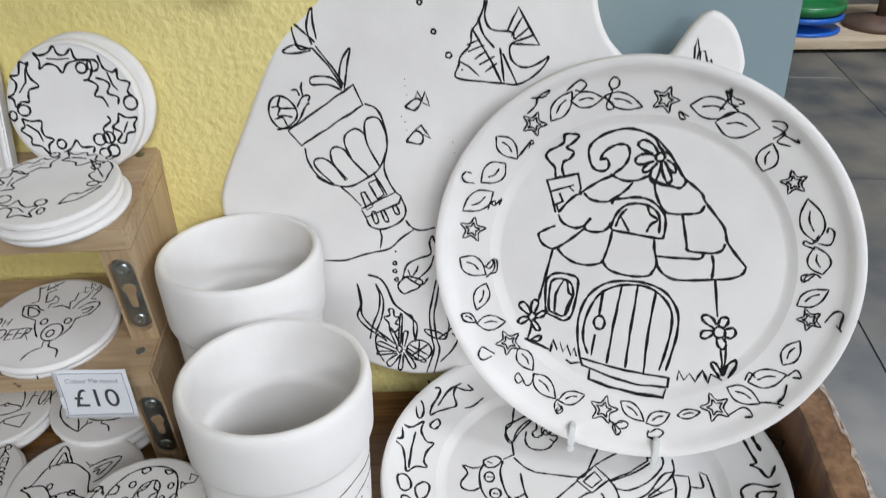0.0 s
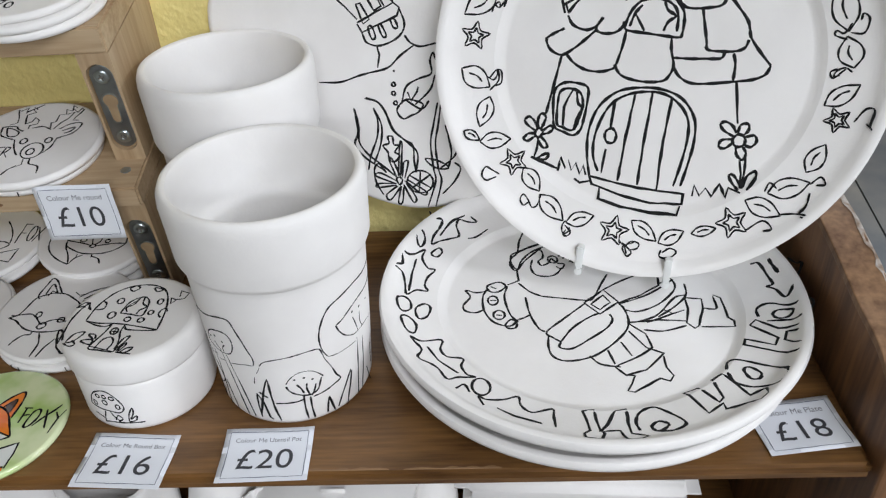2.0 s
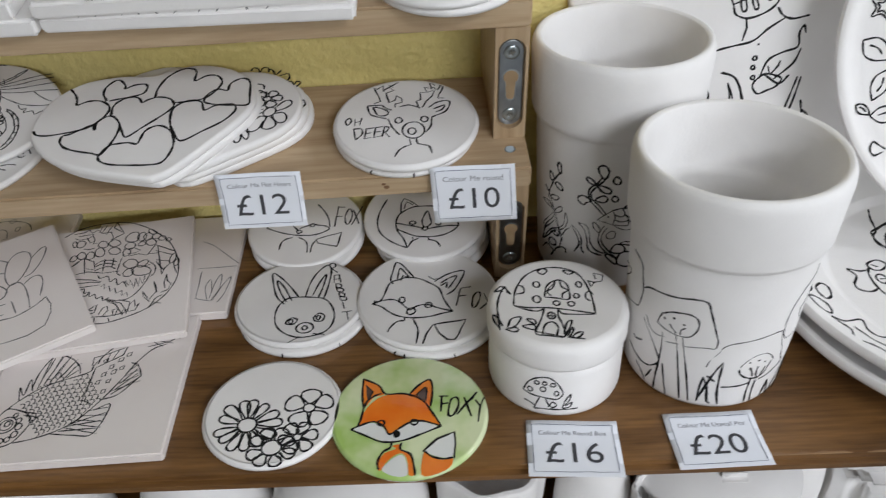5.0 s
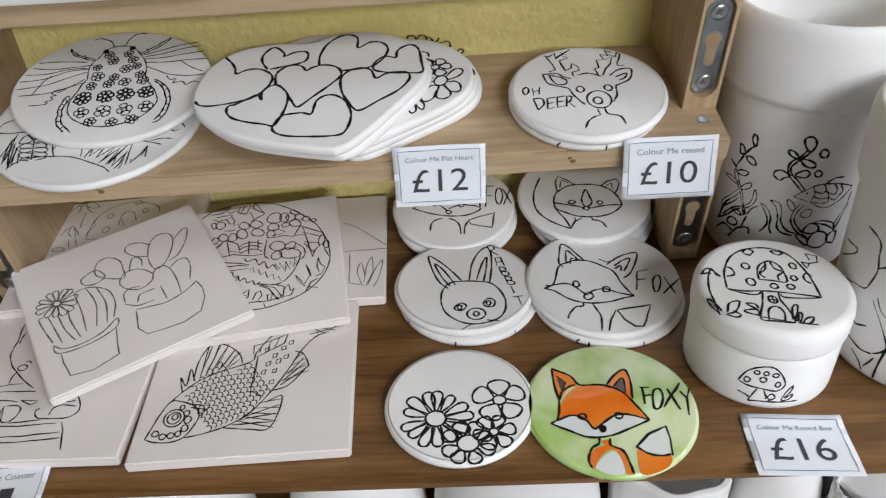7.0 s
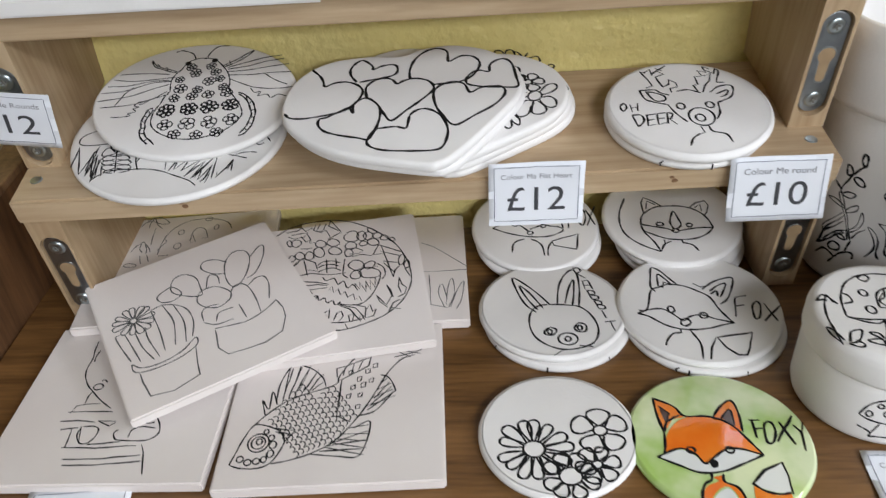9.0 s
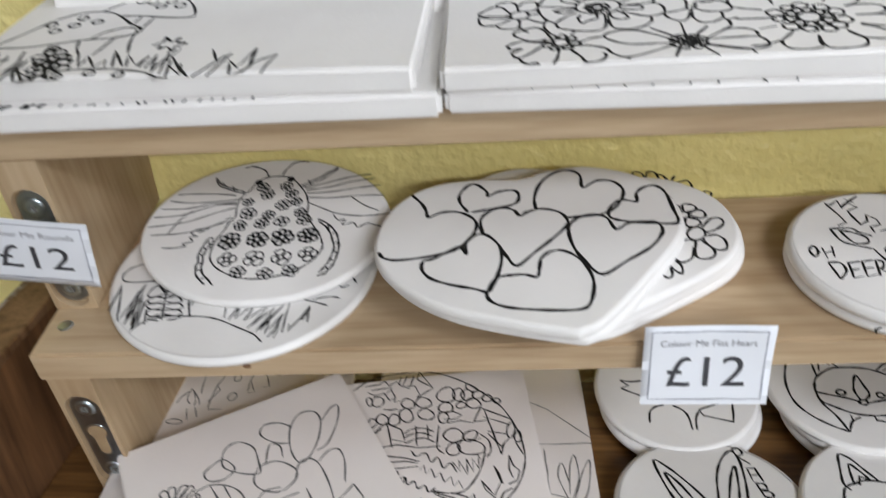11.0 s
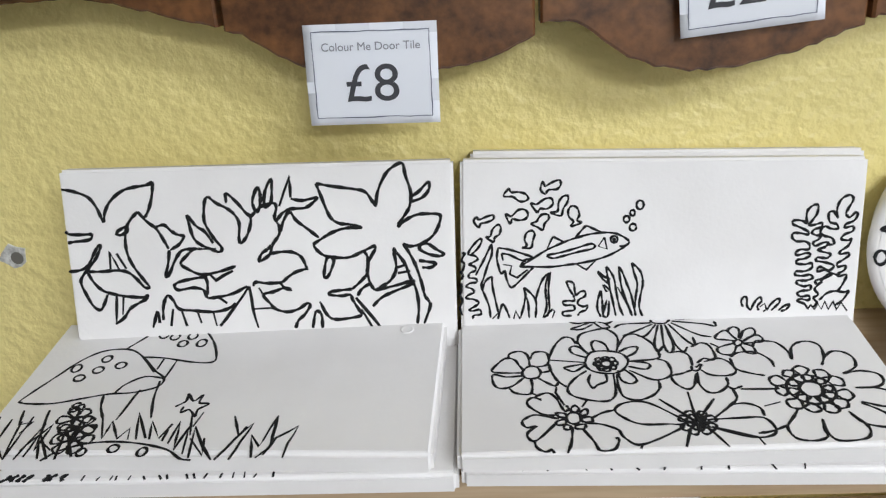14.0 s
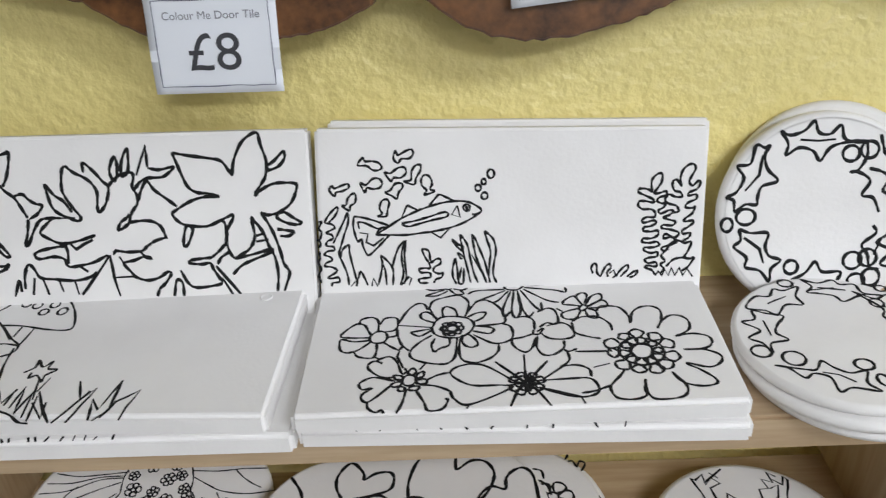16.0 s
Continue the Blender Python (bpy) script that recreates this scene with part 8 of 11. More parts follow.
def draw_cact(p):
    p.w = 0.95
    p.ln(-57.6, -23.9, -52, -30.5, -39.4, -32.7, -25.2, -29.9, -14.1, -22.8, -15.4, -30, -28.5, -35, -43.9, -35.7, -54.6, -33.5, -58.1, -29.5, -57.6, -23.9)
    p.st(-54.8, -34.5, -55, -43, -53.6, -56.7, -39.1, -60.4, -21.1, -56.2, -18.4, -40.3, -16.1, -29.6)
    p.ln(-57.3, -21.2, -59.9, -7.4, -61.5, 6.1, -58.5, 7.3)
    p.ln(-55.2, 5.1, -53.2, -11.7, -51.8, -24.7)
    p.ln(-48.8, 4.2, -47.6, -12.3, -43.6, -27)
    p.ln(-41.4, 5.8, -42.3, -6.4, -39.7, -26.6)
    p.ln(-34, 19.5, -33.6, -2.5, -35.1, -23.5)
    p.ln(-25.6, 20.8, -22.9, 0.3, -27.7, -22.1)
    p.ln(-18.6, 16.3, -16.7, -3.7, -20.7, -23.5)
    p.ln(-34, 19.5, -25.7, 20.2, -16.9, 15.1, -11.2, 6, -10.9, -7.5, -15.5, -20.6)
    p.flower(-46.9, 15.9, 2.5, 14.7, 13, 0)
    p.st(-0.5, -24, -3.7, -40.7, 0.3, -49.4, 9.6, -51.2, 25, -53.1, 38.6, -49.4, 45.5, -37.6, 47.2, -28.7, 45.7, -18.8)
    p.ln(45.7, -18.8, 35.2, -24.3, 21.7, -27.4, 12, -25.6, -0, -22.4)
    p.ln(-4.8, -11.5, -3.4, -2.5, 1.7, 0.9, 9.5, -0.7)
    p.ln(2.7, -16.3, 6.9, -9.2, 17.3, -9.2)
    p.ln(13.7, -20.2, 1.8, -19, -5.1, -12.6)
    p.lp(-26.6, 29.8, -20.1, 34, -13.8, 34.2, -10.1, 24.6, -17.5, 20.4, -25, 23.2)
    p.lp(-15.8, 29.8, -11.8, 41.5, -3.6, 43.5, 3.4, 35.2, 3.3, 23, 1.7, 14.8, -7.4, 19.4)
    p.ln(6.3, 18.9, 12.2, 31.6, 17.6, 28.1, 16.6, 19.3)
    p.lp(-2.8, 10.8, 2.9, 18.9, 13.2, 17.9, 20.5, 7.4, 18.3, 0.4, 8.7, -3.6, 0, 2.1)
    p.ln(23.8, 27, 15.5, 32.4, 9.8, 42.2, 13.8, 48.6, 22, 46.3, 28.5, 39)
    p.lp(22.4, 22.7, 27, 38.4, 35.5, 46.8, 43.7, 44.5, 45.2, 35.6, 39.5, 22.7, 30.7, 12.2, 23.8, 10.9)
    p.ln(44.8, 34.4, 54.3, 42.2, 58.5, 41.1, 53.2, 28.8, 43.1, 16.5, 35.7, 14)
    p.ln(18.7, 1.6, 23.4, 9.8, 29.4, 10.9, 33.4, 4.7, 34, -9.8, 32.5, -23.8)
    p.ln(33.8, 5.9, 41, 10.5, 47, 8.8, 47.1, -0.7, 42, -15)
    p.st(21.7, -8.6, 22.1, -23.7)


def draw_fishc(p):
    p.w = 1.0
    p.ln(-60.6, -50.5, -54.1, -53.2, -43.7, -53.9, -35.8, -50.1, -30.7, -39.2, -30, -32.3, -34.8, -24.8, -44.7, -20.2, -50.8, -20.3, -55.3, -30.4, -58.3, -41.8, -60.6, -50.5)
    p.ln(-50.8, -20.3, -44.4, -11.9, -34.9, -2.5, -22.8, 4.4, -10.1, 8.8, -1.2, 13.4, 0, 20.5, 10.1, 37.8, 25.3, 47.3)
    p.ln(-35.6, -51, -23.9, -48.7, -10.7, -43.8, 2.3, -34.6, 14.8, -16.3, 24.4, 3.4, 31, 19.1, 40, 32.6, 49.7, 37.6)
    p.st(1.6, 15.9, 0.8, -15.3, 9.8, -20.8)
    p.ln(-45.1, -11.8, -48.6, 1.2, -43.4, -6.9, -43.1, 8.6, -38.5, -3.2)
    p.ln(-39.4, -2.1, -39.4, 13.7, -35.8, 27.2, -30.7, 32.4, -20.4, 28.8, -11.5, 19.7, -8.5, 11.3)
    p.st(-35.5, 1.7, -32.3, 29.7)
    p.st(-31.9, 2.5, -26.5, 30.4)
    p.st(-28.5, 4.9, -21.2, 28.8)
    p.st(-23.2, 7.1, -15.9, 23.9)
    p.st(-19.4, 6.8, -12.5, 21.4)
    p.st(-17.6, 7.7, -10.2, 15.8)
    p.st(-1.8, 18.9, -2.7, 27.4, 4.9, 29.6, 20, 37, 18.7, 28.5, 0.5, 16)
    p.st(2, 20.3, 3.1, 28.1)
    p.st(7.6, 22.1, 8.7, 31)
    p.st(12, 25.1, 14.4, 33.4)
    p.ln(14.8, -16.3, 25.5, -12.1, 35.7, 2.6, 37.5, 5.1, 33.1, 16.2, 27.1, 19.5)
    p.st(20, -11.7, 35.7, 2.6)
    p.st(21.5, -7.7, 34.7, 8)
    p.st(24, -1.8, 33.3, 12.4)
    p.ln(-12.3, -45.1, 3.7, -47.6, 17.6, -47.2, 22.6, -21.8, 12.1, -25.9)
    p.st(-7.3, -43.2, 18.9, -42.8)
    p.st(-4.2, -39.7, 20.1, -35.9)
    p.st(0.7, -36.8, 21.3, -28.9)
    p.oval(-45.6, -34.4, 4.3, 4.8)
    p.oval(-45.1, -33.5, 1.8, 2.4)
    p.oval(-45.6, -34.4, 6.5, 7.2)
    p.oval(-54.8, -46.5, 2.1, 2.3)
    p.oval(-49.8, -49.1, 2.1, 2.3)
    p.oval(-44.7, -48.6, 2.1, 2.3)
    p.oval(-40.4, -47.5, 1.8, 2.3)
    p.oval(-37, -43.3, 2.1, 2.8)
    p.oval(-36.4, -36.5, 2.2, 2.9)
    p.oval(-38.1, -30.8, 1.8, 2.4)
    p.oval(-41.9, -25.7, 1.5, 2)
    p.st(-38.7, -23.1, -23.9, -25.6, -29.6, -34.6)
    p.st(-36.4, -26.1, -25.2, -28.9)
    p.st(25.3, 47.3, 41.2, 50.2, 63.5, 46.6)
    p.st(35.9, 35.8, 51.6, 40.4, 63.4, 48.4)
    p.sc(5.5, 23.9, 8.4, 25.4, 8.7, 22, 6.1, 21.1)
    p.sc(11.8, 17.9, 14.8, 18.8, 14.4, 14.9, 12.2, 14)
    p.sc(17, 24.7, 20.1, 25.6, 20, 22.2, 17.3, 21.3)
    p.sc(21.8, 29.4, 24.8, 30.9, 24.7, 26.9, 22, 26.6)
    p.sc(7.9, 10, 10.9, 11.4, 10.8, 7.7, 8.3, 6.8)
    p.sc(14.6, 12.2, 17.9, 13.6, 17.5, 9.3, 14.9, 8.4)
    p.sc(19.7, 15.6, 22.7, 17, 22.5, 13.2, 19.9, 12.9)
    p.sc(5.7, 2.2, 8.6, 3.6, 8.2, -0.6, 5.9, -0.4)
    p.sc(13.2, 2.7, 16.1, 4.1, 15.6, 0.4, 13.4, 0.1)
    p.sc(12.2, -7, 15.1, -6.2, 15, -9.8, 12.4, -10.1)
    p.w = 0.75
    p.ln(-42.6, -16.1, -40.8, -15.4, -39.4, -16.2, -38.9, -18, -39.7, -20.1)
    p.ln(-39.7, -20.1, -37.9, -19.4, -36.6, -20.3, -36, -22, -36.8, -24.1)
    p.ln(-36.8, -24.1, -35, -23.4, -33.8, -24.2, -33.2, -25.9, -34.1, -28)
    p.ln(-34, -28, -32.2, -27.3, -31, -28.1, -30.4, -29.8, -31.3, -31.9)
    p.ln(-31.2, -31.9, -29.5, -31.2, -28.2, -32, -27.7, -33.7, -28.5, -35.8)
    p.ln(-28.5, -35.8, -26.7, -35, -25.5, -35.9, -25, -37.5, -25.8, -39.5)
    p.ln(-25.8, -39.5, -24, -38.8, -22.8, -39.6, -22.3, -41.2, -23.1, -43.3)
    p.ln(-23.1, -43.3, -21.3, -42.6, -20.1, -43.4, -19.6, -45, -20.5, -47)
    p.ln(-39.6, -14, -37.8, -13.2, -36.5, -14.1, -36, -15.8, -36.8, -18)
    p.ln(-36.8, -18.1, -34.9, -17.2, -33.7, -18.1, -33.2, -19.8, -33.9, -22)
    p.ln(-33.9, -22, -32.1, -21.3, -30.8, -22.1, -30.3, -23.8, -31.1, -25.9)
    p.ln(-31.1, -26, -29.3, -25.2, -28.1, -26.1, -27.5, -27.7, -28.4, -29.8)
    p.ln(-28.4, -29.9, -26.6, -29.1, -25.3, -30, -24.8, -31.6, -25.6, -33.7)
    p.ln(-25.6, -33.7, -23.8, -33, -22.6, -33.8, -22.1, -35.4, -22.9, -37.5)
    p.ln(-22.9, -37.5, -21.1, -36.8, -19.9, -37.6, -19.4, -39.2, -20.2, -41.3)
    p.ln(-20.2, -41.3, -18.5, -40.6, -17.3, -41.4, -16.8, -43, -17.6, -45)
    p.ln(-39.4, -7.9, -37.6, -7.1, -36.3, -8.1, -35.7, -9.8, -36.5, -12)
    p.ln(-36.5, -12.1, -34.7, -11.3, -33.4, -12.2, -32.9, -13.9, -33.7, -16.1)
    p.ln(-33.7, -16.2, -31.8, -15.4, -30.5, -16.2, -30, -18, -30.8, -20.1)
    p.ln(-30.8, -20.2, -29, -19.4, -27.7, -20.3, -27.2, -21.9, -28.1, -24.1)
    p.ln(-28, -24.1, -26.2, -23.4, -25, -24.2, -24.5, -25.9, -25.3, -28)
    p.ln(-25.3, -28.1, -23.5, -27.3, -22.2, -28.1, -21.7, -29.8, -22.6, -31.9)
    p.ln(-22.6, -32, -20.8, -31.2, -19.5, -32, -19, -33.7, -19.8, -35.8)
    p.ln(-19.8, -35.8, -18.1, -35, -16.8, -35.8, -16.4, -37.5, -17.2, -39.5)
    p.ln(-17.2, -39.6, -15.4, -38.8, -14.2, -39.6, -13.7, -41.2, -14.6, -43.3)
    p.ln(-36.2, -6, -34.4, -5.2, -33.1, -6.1, -32.5, -7.9, -33.4, -10.1)
    p.ln(-33.4, -10.1, -31.5, -9.4, -30.2, -10.3, -29.7, -12, -30.6, -14.2)
    p.ln(-30.5, -14.2, -28.7, -13.5, -27.4, -14.3, -26.9, -16.1, -27.7, -18.2)
    p.ln(-27.7, -18.3, -25.9, -17.5, -24.6, -18.4, -24.1, -20.1, -25, -22.2)
    p.ln(-24.9, -22.3, -23.1, -21.5, -21.8, -22.4, -21.3, -24, -22.2, -26.2)
    p.ln(-22.2, -26.2, -20.4, -25.5, -19.1, -26.3, -18.6, -28, -19.5, -30.1)
    p.ln(-19.5, -30.1, -17.6, -29.4, -16.4, -30.2, -15.9, -31.9, -16.8, -33.9)
    p.ln(-16.8, -34, -15, -33.2, -13.7, -34.1, -13.3, -35.7, -14.2, -37.7)
    p.ln(-14.1, -37.8, -12.3, -37.1, -11.1, -37.9, -10.6, -39.5, -11.5, -41.5)
    p.ln(-35.8, -0.2, -33.9, 0.6, -32.6, -0.3, -32, -2.1, -32.9, -4.4)
    p.ln(-32.9, -4.4, -31, -3.6, -29.7, -4.5, -29.1, -6.3, -30, -8.5)
    p.ln(-30, -8.5, -28.1, -7.8, -26.8, -8.7, -26.3, -10.4, -27.2, -12.6)
    p.ln(-27.1, -12.7, -25.3, -11.9, -24, -12.8, -23.5, -14.5, -24.3, -16.7)
    p.ln(-24.3, -16.7, -22.5, -16, -21.2, -16.8, -20.7, -18.5, -21.6, -20.7)
    p.ln(-21.6, -20.7, -19.7, -20, -18.5, -20.8, -18, -22.5, -18.8, -24.7)
    p.ln(-18.8, -24.7, -17, -23.9, -15.8, -24.8, -15.3, -26.5, -16.1, -28.6)
    p.ln(-16.1, -28.6, -14.3, -27.9, -13.1, -28.7, -12.6, -30.4, -13.5, -32.4)
    p.ln(-13.5, -32.5, -11.6, -31.8, -10.4, -32.6, -10, -34.2, -10.8, -36.3)
    p.ln(-10.8, -36.3, -9, -35.6, -7.8, -36.4, -7.4, -38.1, -8.2, -40.1)
    p.ln(-32.3, 1.4, -30.4, 2.3, -29, 1.3, -28.5, -0.5, -29.4, -2.8)
    p.ln(-29.3, -2.8, -27.5, -2, -26.2, -2.9, -25.7, -4.7, -26.6, -7)
    p.ln(-26.5, -7, -24.6, -6.2, -23.3, -7.1, -22.8, -8.9, -23.7, -11.1)
    p.ln(-23.7, -11.2, -21.8, -10.4, -20.6, -11.2, -20.1, -13, -20.9, -15.2)
    p.ln(-20.9, -15.2, -19.1, -14.4, -17.8, -15.3, -17.3, -17, -18.2, -19.2)
    p.ln(-18.1, -19.3, -16.3, -18.5, -15.1, -19.3, -14.5, -21, -15.4, -23.2)
    p.ln(-15.4, -23.3, -13.6, -22.5, -12.3, -23.3, -11.9, -25, -12.8, -27.2)
    p.ln(-12.7, -27.2, -10.9, -26.4, -9.7, -27.3, -9.2, -28.9, -10.1, -31)
    p.ln(-10.1, -31.1, -8.3, -30.3, -7, -31.1, -6.6, -32.8, -7.5, -34.9)
    p.ln(-7.4, -34.9, -5.6, -34.2, -4.4, -35, -4, -36.6, -4.9, -38.7)
    p.ln(-31.4, 6.9, -29.5, 7.7, -28.2, 6.7, -27.6, 4.9, -28.5, 2.6)
    p.ln(-28.5, 2.6, -26.6, 3.4, -25.3, 2.5, -24.7, 0.6, -25.6, -1.7)
    p.ln(-25.6, -1.7, -23.7, -0.9, -22.4, -1.8, -21.9, -3.6, -22.8, -5.9)
    p.ln(-22.8, -5.9, -20.9, -5.1, -19.6, -6, -19.1, -7.8, -20, -10)
    p.ln(-19.9, -10, -18.1, -9.2, -16.8, -10.1, -16.3, -11.9, -17.2, -14.1)
    p.ln(-17.2, -14.1, -15.3, -13.4, -14, -14.2, -13.6, -16, -14.5, -18.2)
    p.ln(-14.4, -18.2, -12.6, -17.4, -11.3, -18.3, -10.8, -20, -11.7, -22.2)
    p.ln(-11.7, -22.2, -9.9, -21.4, -8.6, -22.3, -8.2, -23.9, -9.1, -26.1)
    p.ln(-9.1, -26.1, -7.2, -25.4, -6, -26.2, -5.5, -27.9, -6.4, -30)
    p.ln(-6.4, -30, -4.6, -29.3, -3.4, -30.1, -2.9, -31.8, -3.8, -33.9)
    p.ln(-3.8, -33.9, -2, -33.1, -0.8, -34, -0.3, -35.6, -1.3, -37.7)
    p.ln(-27.5, 7.9, -25.6, 8.7, -24.2, 7.8, -23.7, 6, -24.6, 3.6)
    p.ln(-24.6, 3.6, -22.7, 4.4, -21.4, 3.5, -20.8, 1.6, -21.7, -0.6)
    p.ln(-21.7, -0.7, -19.8, 0.1, -18.5, -0.8, -18, -2.6, -18.9, -4.8)
    p.ln(-18.9, -4.9, -17, -4.1, -15.7, -5, -15.2, -6.8, -16.1, -9)
    p.ln(-16.1, -9, -14.2, -8.3, -13, -9.1, -12.5, -10.9, -13.4, -13.1)
    p.ln(-13.3, -13.1, -11.5, -12.4, -10.2, -13.3, -9.7, -15, -10.7, -17.2)
    p.ln(-10.6, -17.2, -8.8, -16.4, -7.5, -17.3, -7.1, -19.1, -8, -21.2)
    p.ln(-7.9, -21.2, -6.1, -20.5, -4.8, -21.3, -4.4, -23, -5.3, -25.1)
    p.ln(-5.3, -25.2, -3.5, -24.5, -2.2, -25.3, -1.8, -27, -2.7, -29)
    p.ln(-2.7, -29.1, -0.8, -28.4, 0.4, -29.2, 0.8, -30.9, -0.1, -32.9)
    p.ln(-26.1, 12.9, -24.2, 13.7, -22.8, 12.8, -22.3, 10.9, -23.2, 8.5)
    p.ln(-23.2, 8.5, -21.3, 9.3, -20, 8.4, -19.4, 6.5, -20.3, 4.2)
    p.ln(-20.3, 4.2, -18.4, 4.9, -17.1, 4, -16.6, 2.2, -17.5, -0.1)
    p.ln(-17.5, -0.1, -15.6, 0.7, -14.3, -0.2, -13.8, -2, -14.7, -4.3)
    p.ln(-14.7, -4.3, -12.8, -3.5, -11.5, -4.4, -11.1, -6.2, -12, -8.5)
    p.ln(-12, -8.5, -10.1, -7.7, -8.8, -8.6, -8.3, -10.4, -9.2, -12.6)
    p.ln(-9.2, -12.6, -7.4, -11.8, -6.1, -12.7, -5.6, -14.4, -6.6, -16.6)
    p.ln(-6.6, -16.6, -4.7, -15.9, -3.4, -16.8, -2.9, -18.5, -3.9, -20.7)
    p.ln(-3.9, -20.7, -2, -19.9, -0.8, -20.8, -0.3, -22.5, -1.3, -24.6)
    p.ln(-1.3, -24.6, 0.6, -23.9, 1.9, -24.8, 2.3, -26.5, 1.4, -28.6)
    p.ln(1.4, -28.6, 3.2, -27.8, 4.4, -28.7, 4.8, -30.3, 3.9, -32.4)
    p.ln(-13.2, 0.3, -11.3, 1.2, -10, 0.3, -9.6, -1.6, -10.5, -3.9)
    p.ln(-10.4, -3.9, -8.6, -3.1, -7.3, -4, -6.8, -5.8, -7.8, -8)
    p.ln(-7.7, -8.1, -5.8, -7.3, -4.6, -8.2, -4.1, -9.9, -5, -12.2)
    p.ln(-5, -12.2, -3.1, -11.4, -1.9, -12.3, -1.4, -14, -2.4, -16.2)
    p.ln(-2.3, -16.3, -0.5, -15.5, 0.8, -16.3, 1.2, -18.1, 0.3, -20.2)
    p.ln(0.3, -20.3, 2.2, -19.5, 3.4, -20.4, 3.8, -22.1, 2.9, -24.2)
    p.ln(2.9, -24.3, 4.7, -23.5, 6, -24.4, 6.4, -26, 5.4, -28.1)
    p.ln(-11.4, 4.6, -9.5, 5.4, -8.2, 4.5, -7.7, 2.7, -8.7, 0.4)
    p.ln(-8.6, 0.3, -6.7, 1.2, -5.5, 0.2, -5, -1.6, -6, -3.8)
    p.ln(-5.9, -3.9, -4, -3.1, -2.7, -4, -2.3, -5.8, -3.2, -8)
    p.ln(-3.2, -8, -1.3, -7.3, -0.1, -8.2, 0.4, -9.9, -0.6, -12.1)
    p.ln(-0.5, -12.2, 1.4, -11.4, 2.6, -12.3, 3, -14.1, 2.1, -16.2)
    p.ln(2.1, -16.3, 4, -15.5, 5.2, -16.4, 5.6, -18.1, 4.7, -20.2)
    p.ln(4.7, -20.2, 6.6, -19.5, 7.8, -20.4, 8.2, -22.1, 7.3, -24.2)
    p.ln(-9.7, 9.1, -7.8, 9.9, -6.5, 9, -6, 7.2, -7, 4.9)
    p.ln(-7, 4.8, -5, 5.6, -3.7, 4.7, -3.3, 2.9, -4.2, 0.6)
    p.ln(-4.2, 0.6, -2.3, 1.3, -1, 0.4, -0.6, -1.4, -1.5, -3.6)
    p.ln(-1.5, -3.7, 0.4, -2.9, 1.7, -3.8, 2.1, -5.6, 1.2, -7.8)
    p.ln(1.2, -7.9, 3.1, -7.1, 4.3, -8, 4.8, -9.7, 3.8, -12)
    p.ln(3.8, -12, 5.7, -11.2, 7, -12.1, 7.4, -13.8, 6.4, -16)
    p.ln(6.5, -16.1, 8.4, -15.3, 9.6, -16.2, 10, -17.9, 9, -20)
    p.ln(-5.6, 9.9, -3.7, 10.7, -2.4, 9.8, -1.9, 7.9, -2.8, 5.6)
    p.ln(-2.8, 5.5, -0.9, 6.4, 0.4, 5.5, 0.8, 3.6, -0.1, 1.3)
    p.ln(-0.1, 1.2, 1.8, 2.1, 3.1, 1.1, 3.5, -0.7, 2.6, -3)
    p.ln(2.6, -3, 4.5, -2.2, 5.8, -3.1, 6.2, -4.8, 5.2, -7.1)
    p.ln(5.3, -7.2, 7.2, -6.4, 8.4, -7.2, 8.8, -9, 7.9, -11.3)
    p.ln(7.9, -11.3, 9.8, -10.5, 11, -11.4, 11.5, -13.1, 10.5, -15.4)
    p.ln(10.5, -15.4, 12.4, -14.6, 13.6, -15.5, 14, -17.2, 13.1, -19.4)
    p.st(7.8, -26.2, 22.9, -23.8)
    p.st(4.1, -30.6, 22.8, -31.2)
    p.st(0.9, -34, 22.2, -36.9)
    p.st(-2, -37, 21.4, -42.2)
    p.st(-4.8, -40.3, 20, -47.6)
    p.st(20, -8.2, 38.2, 0.1)
    p.st(22.3, -1.3, 35.8, 5.6)
    p.st(25.2, 5.3, 34.5, 11.4)
    p.st(27.7, 11.3, 33.1, 17.5)
    p.st(38.4, 44.2, 59.2, 43.1)
    p.st(38.4, 43.3, 54.1, 38.1)
    p.st(37.6, 41.5, 47.2, 35.2)
    p.st(-35.6, -2.4, -34.4, 28.9)
    p.st(-31.4, 3.5, -27.3, 32.2)
    p.st(-25.8, 9.1, -20.8, 31.1)
    p.st(-20.6, 13.2, -14.8, 27.1)
    p.st(-15.2, 17.7, -10.8, 22.4)


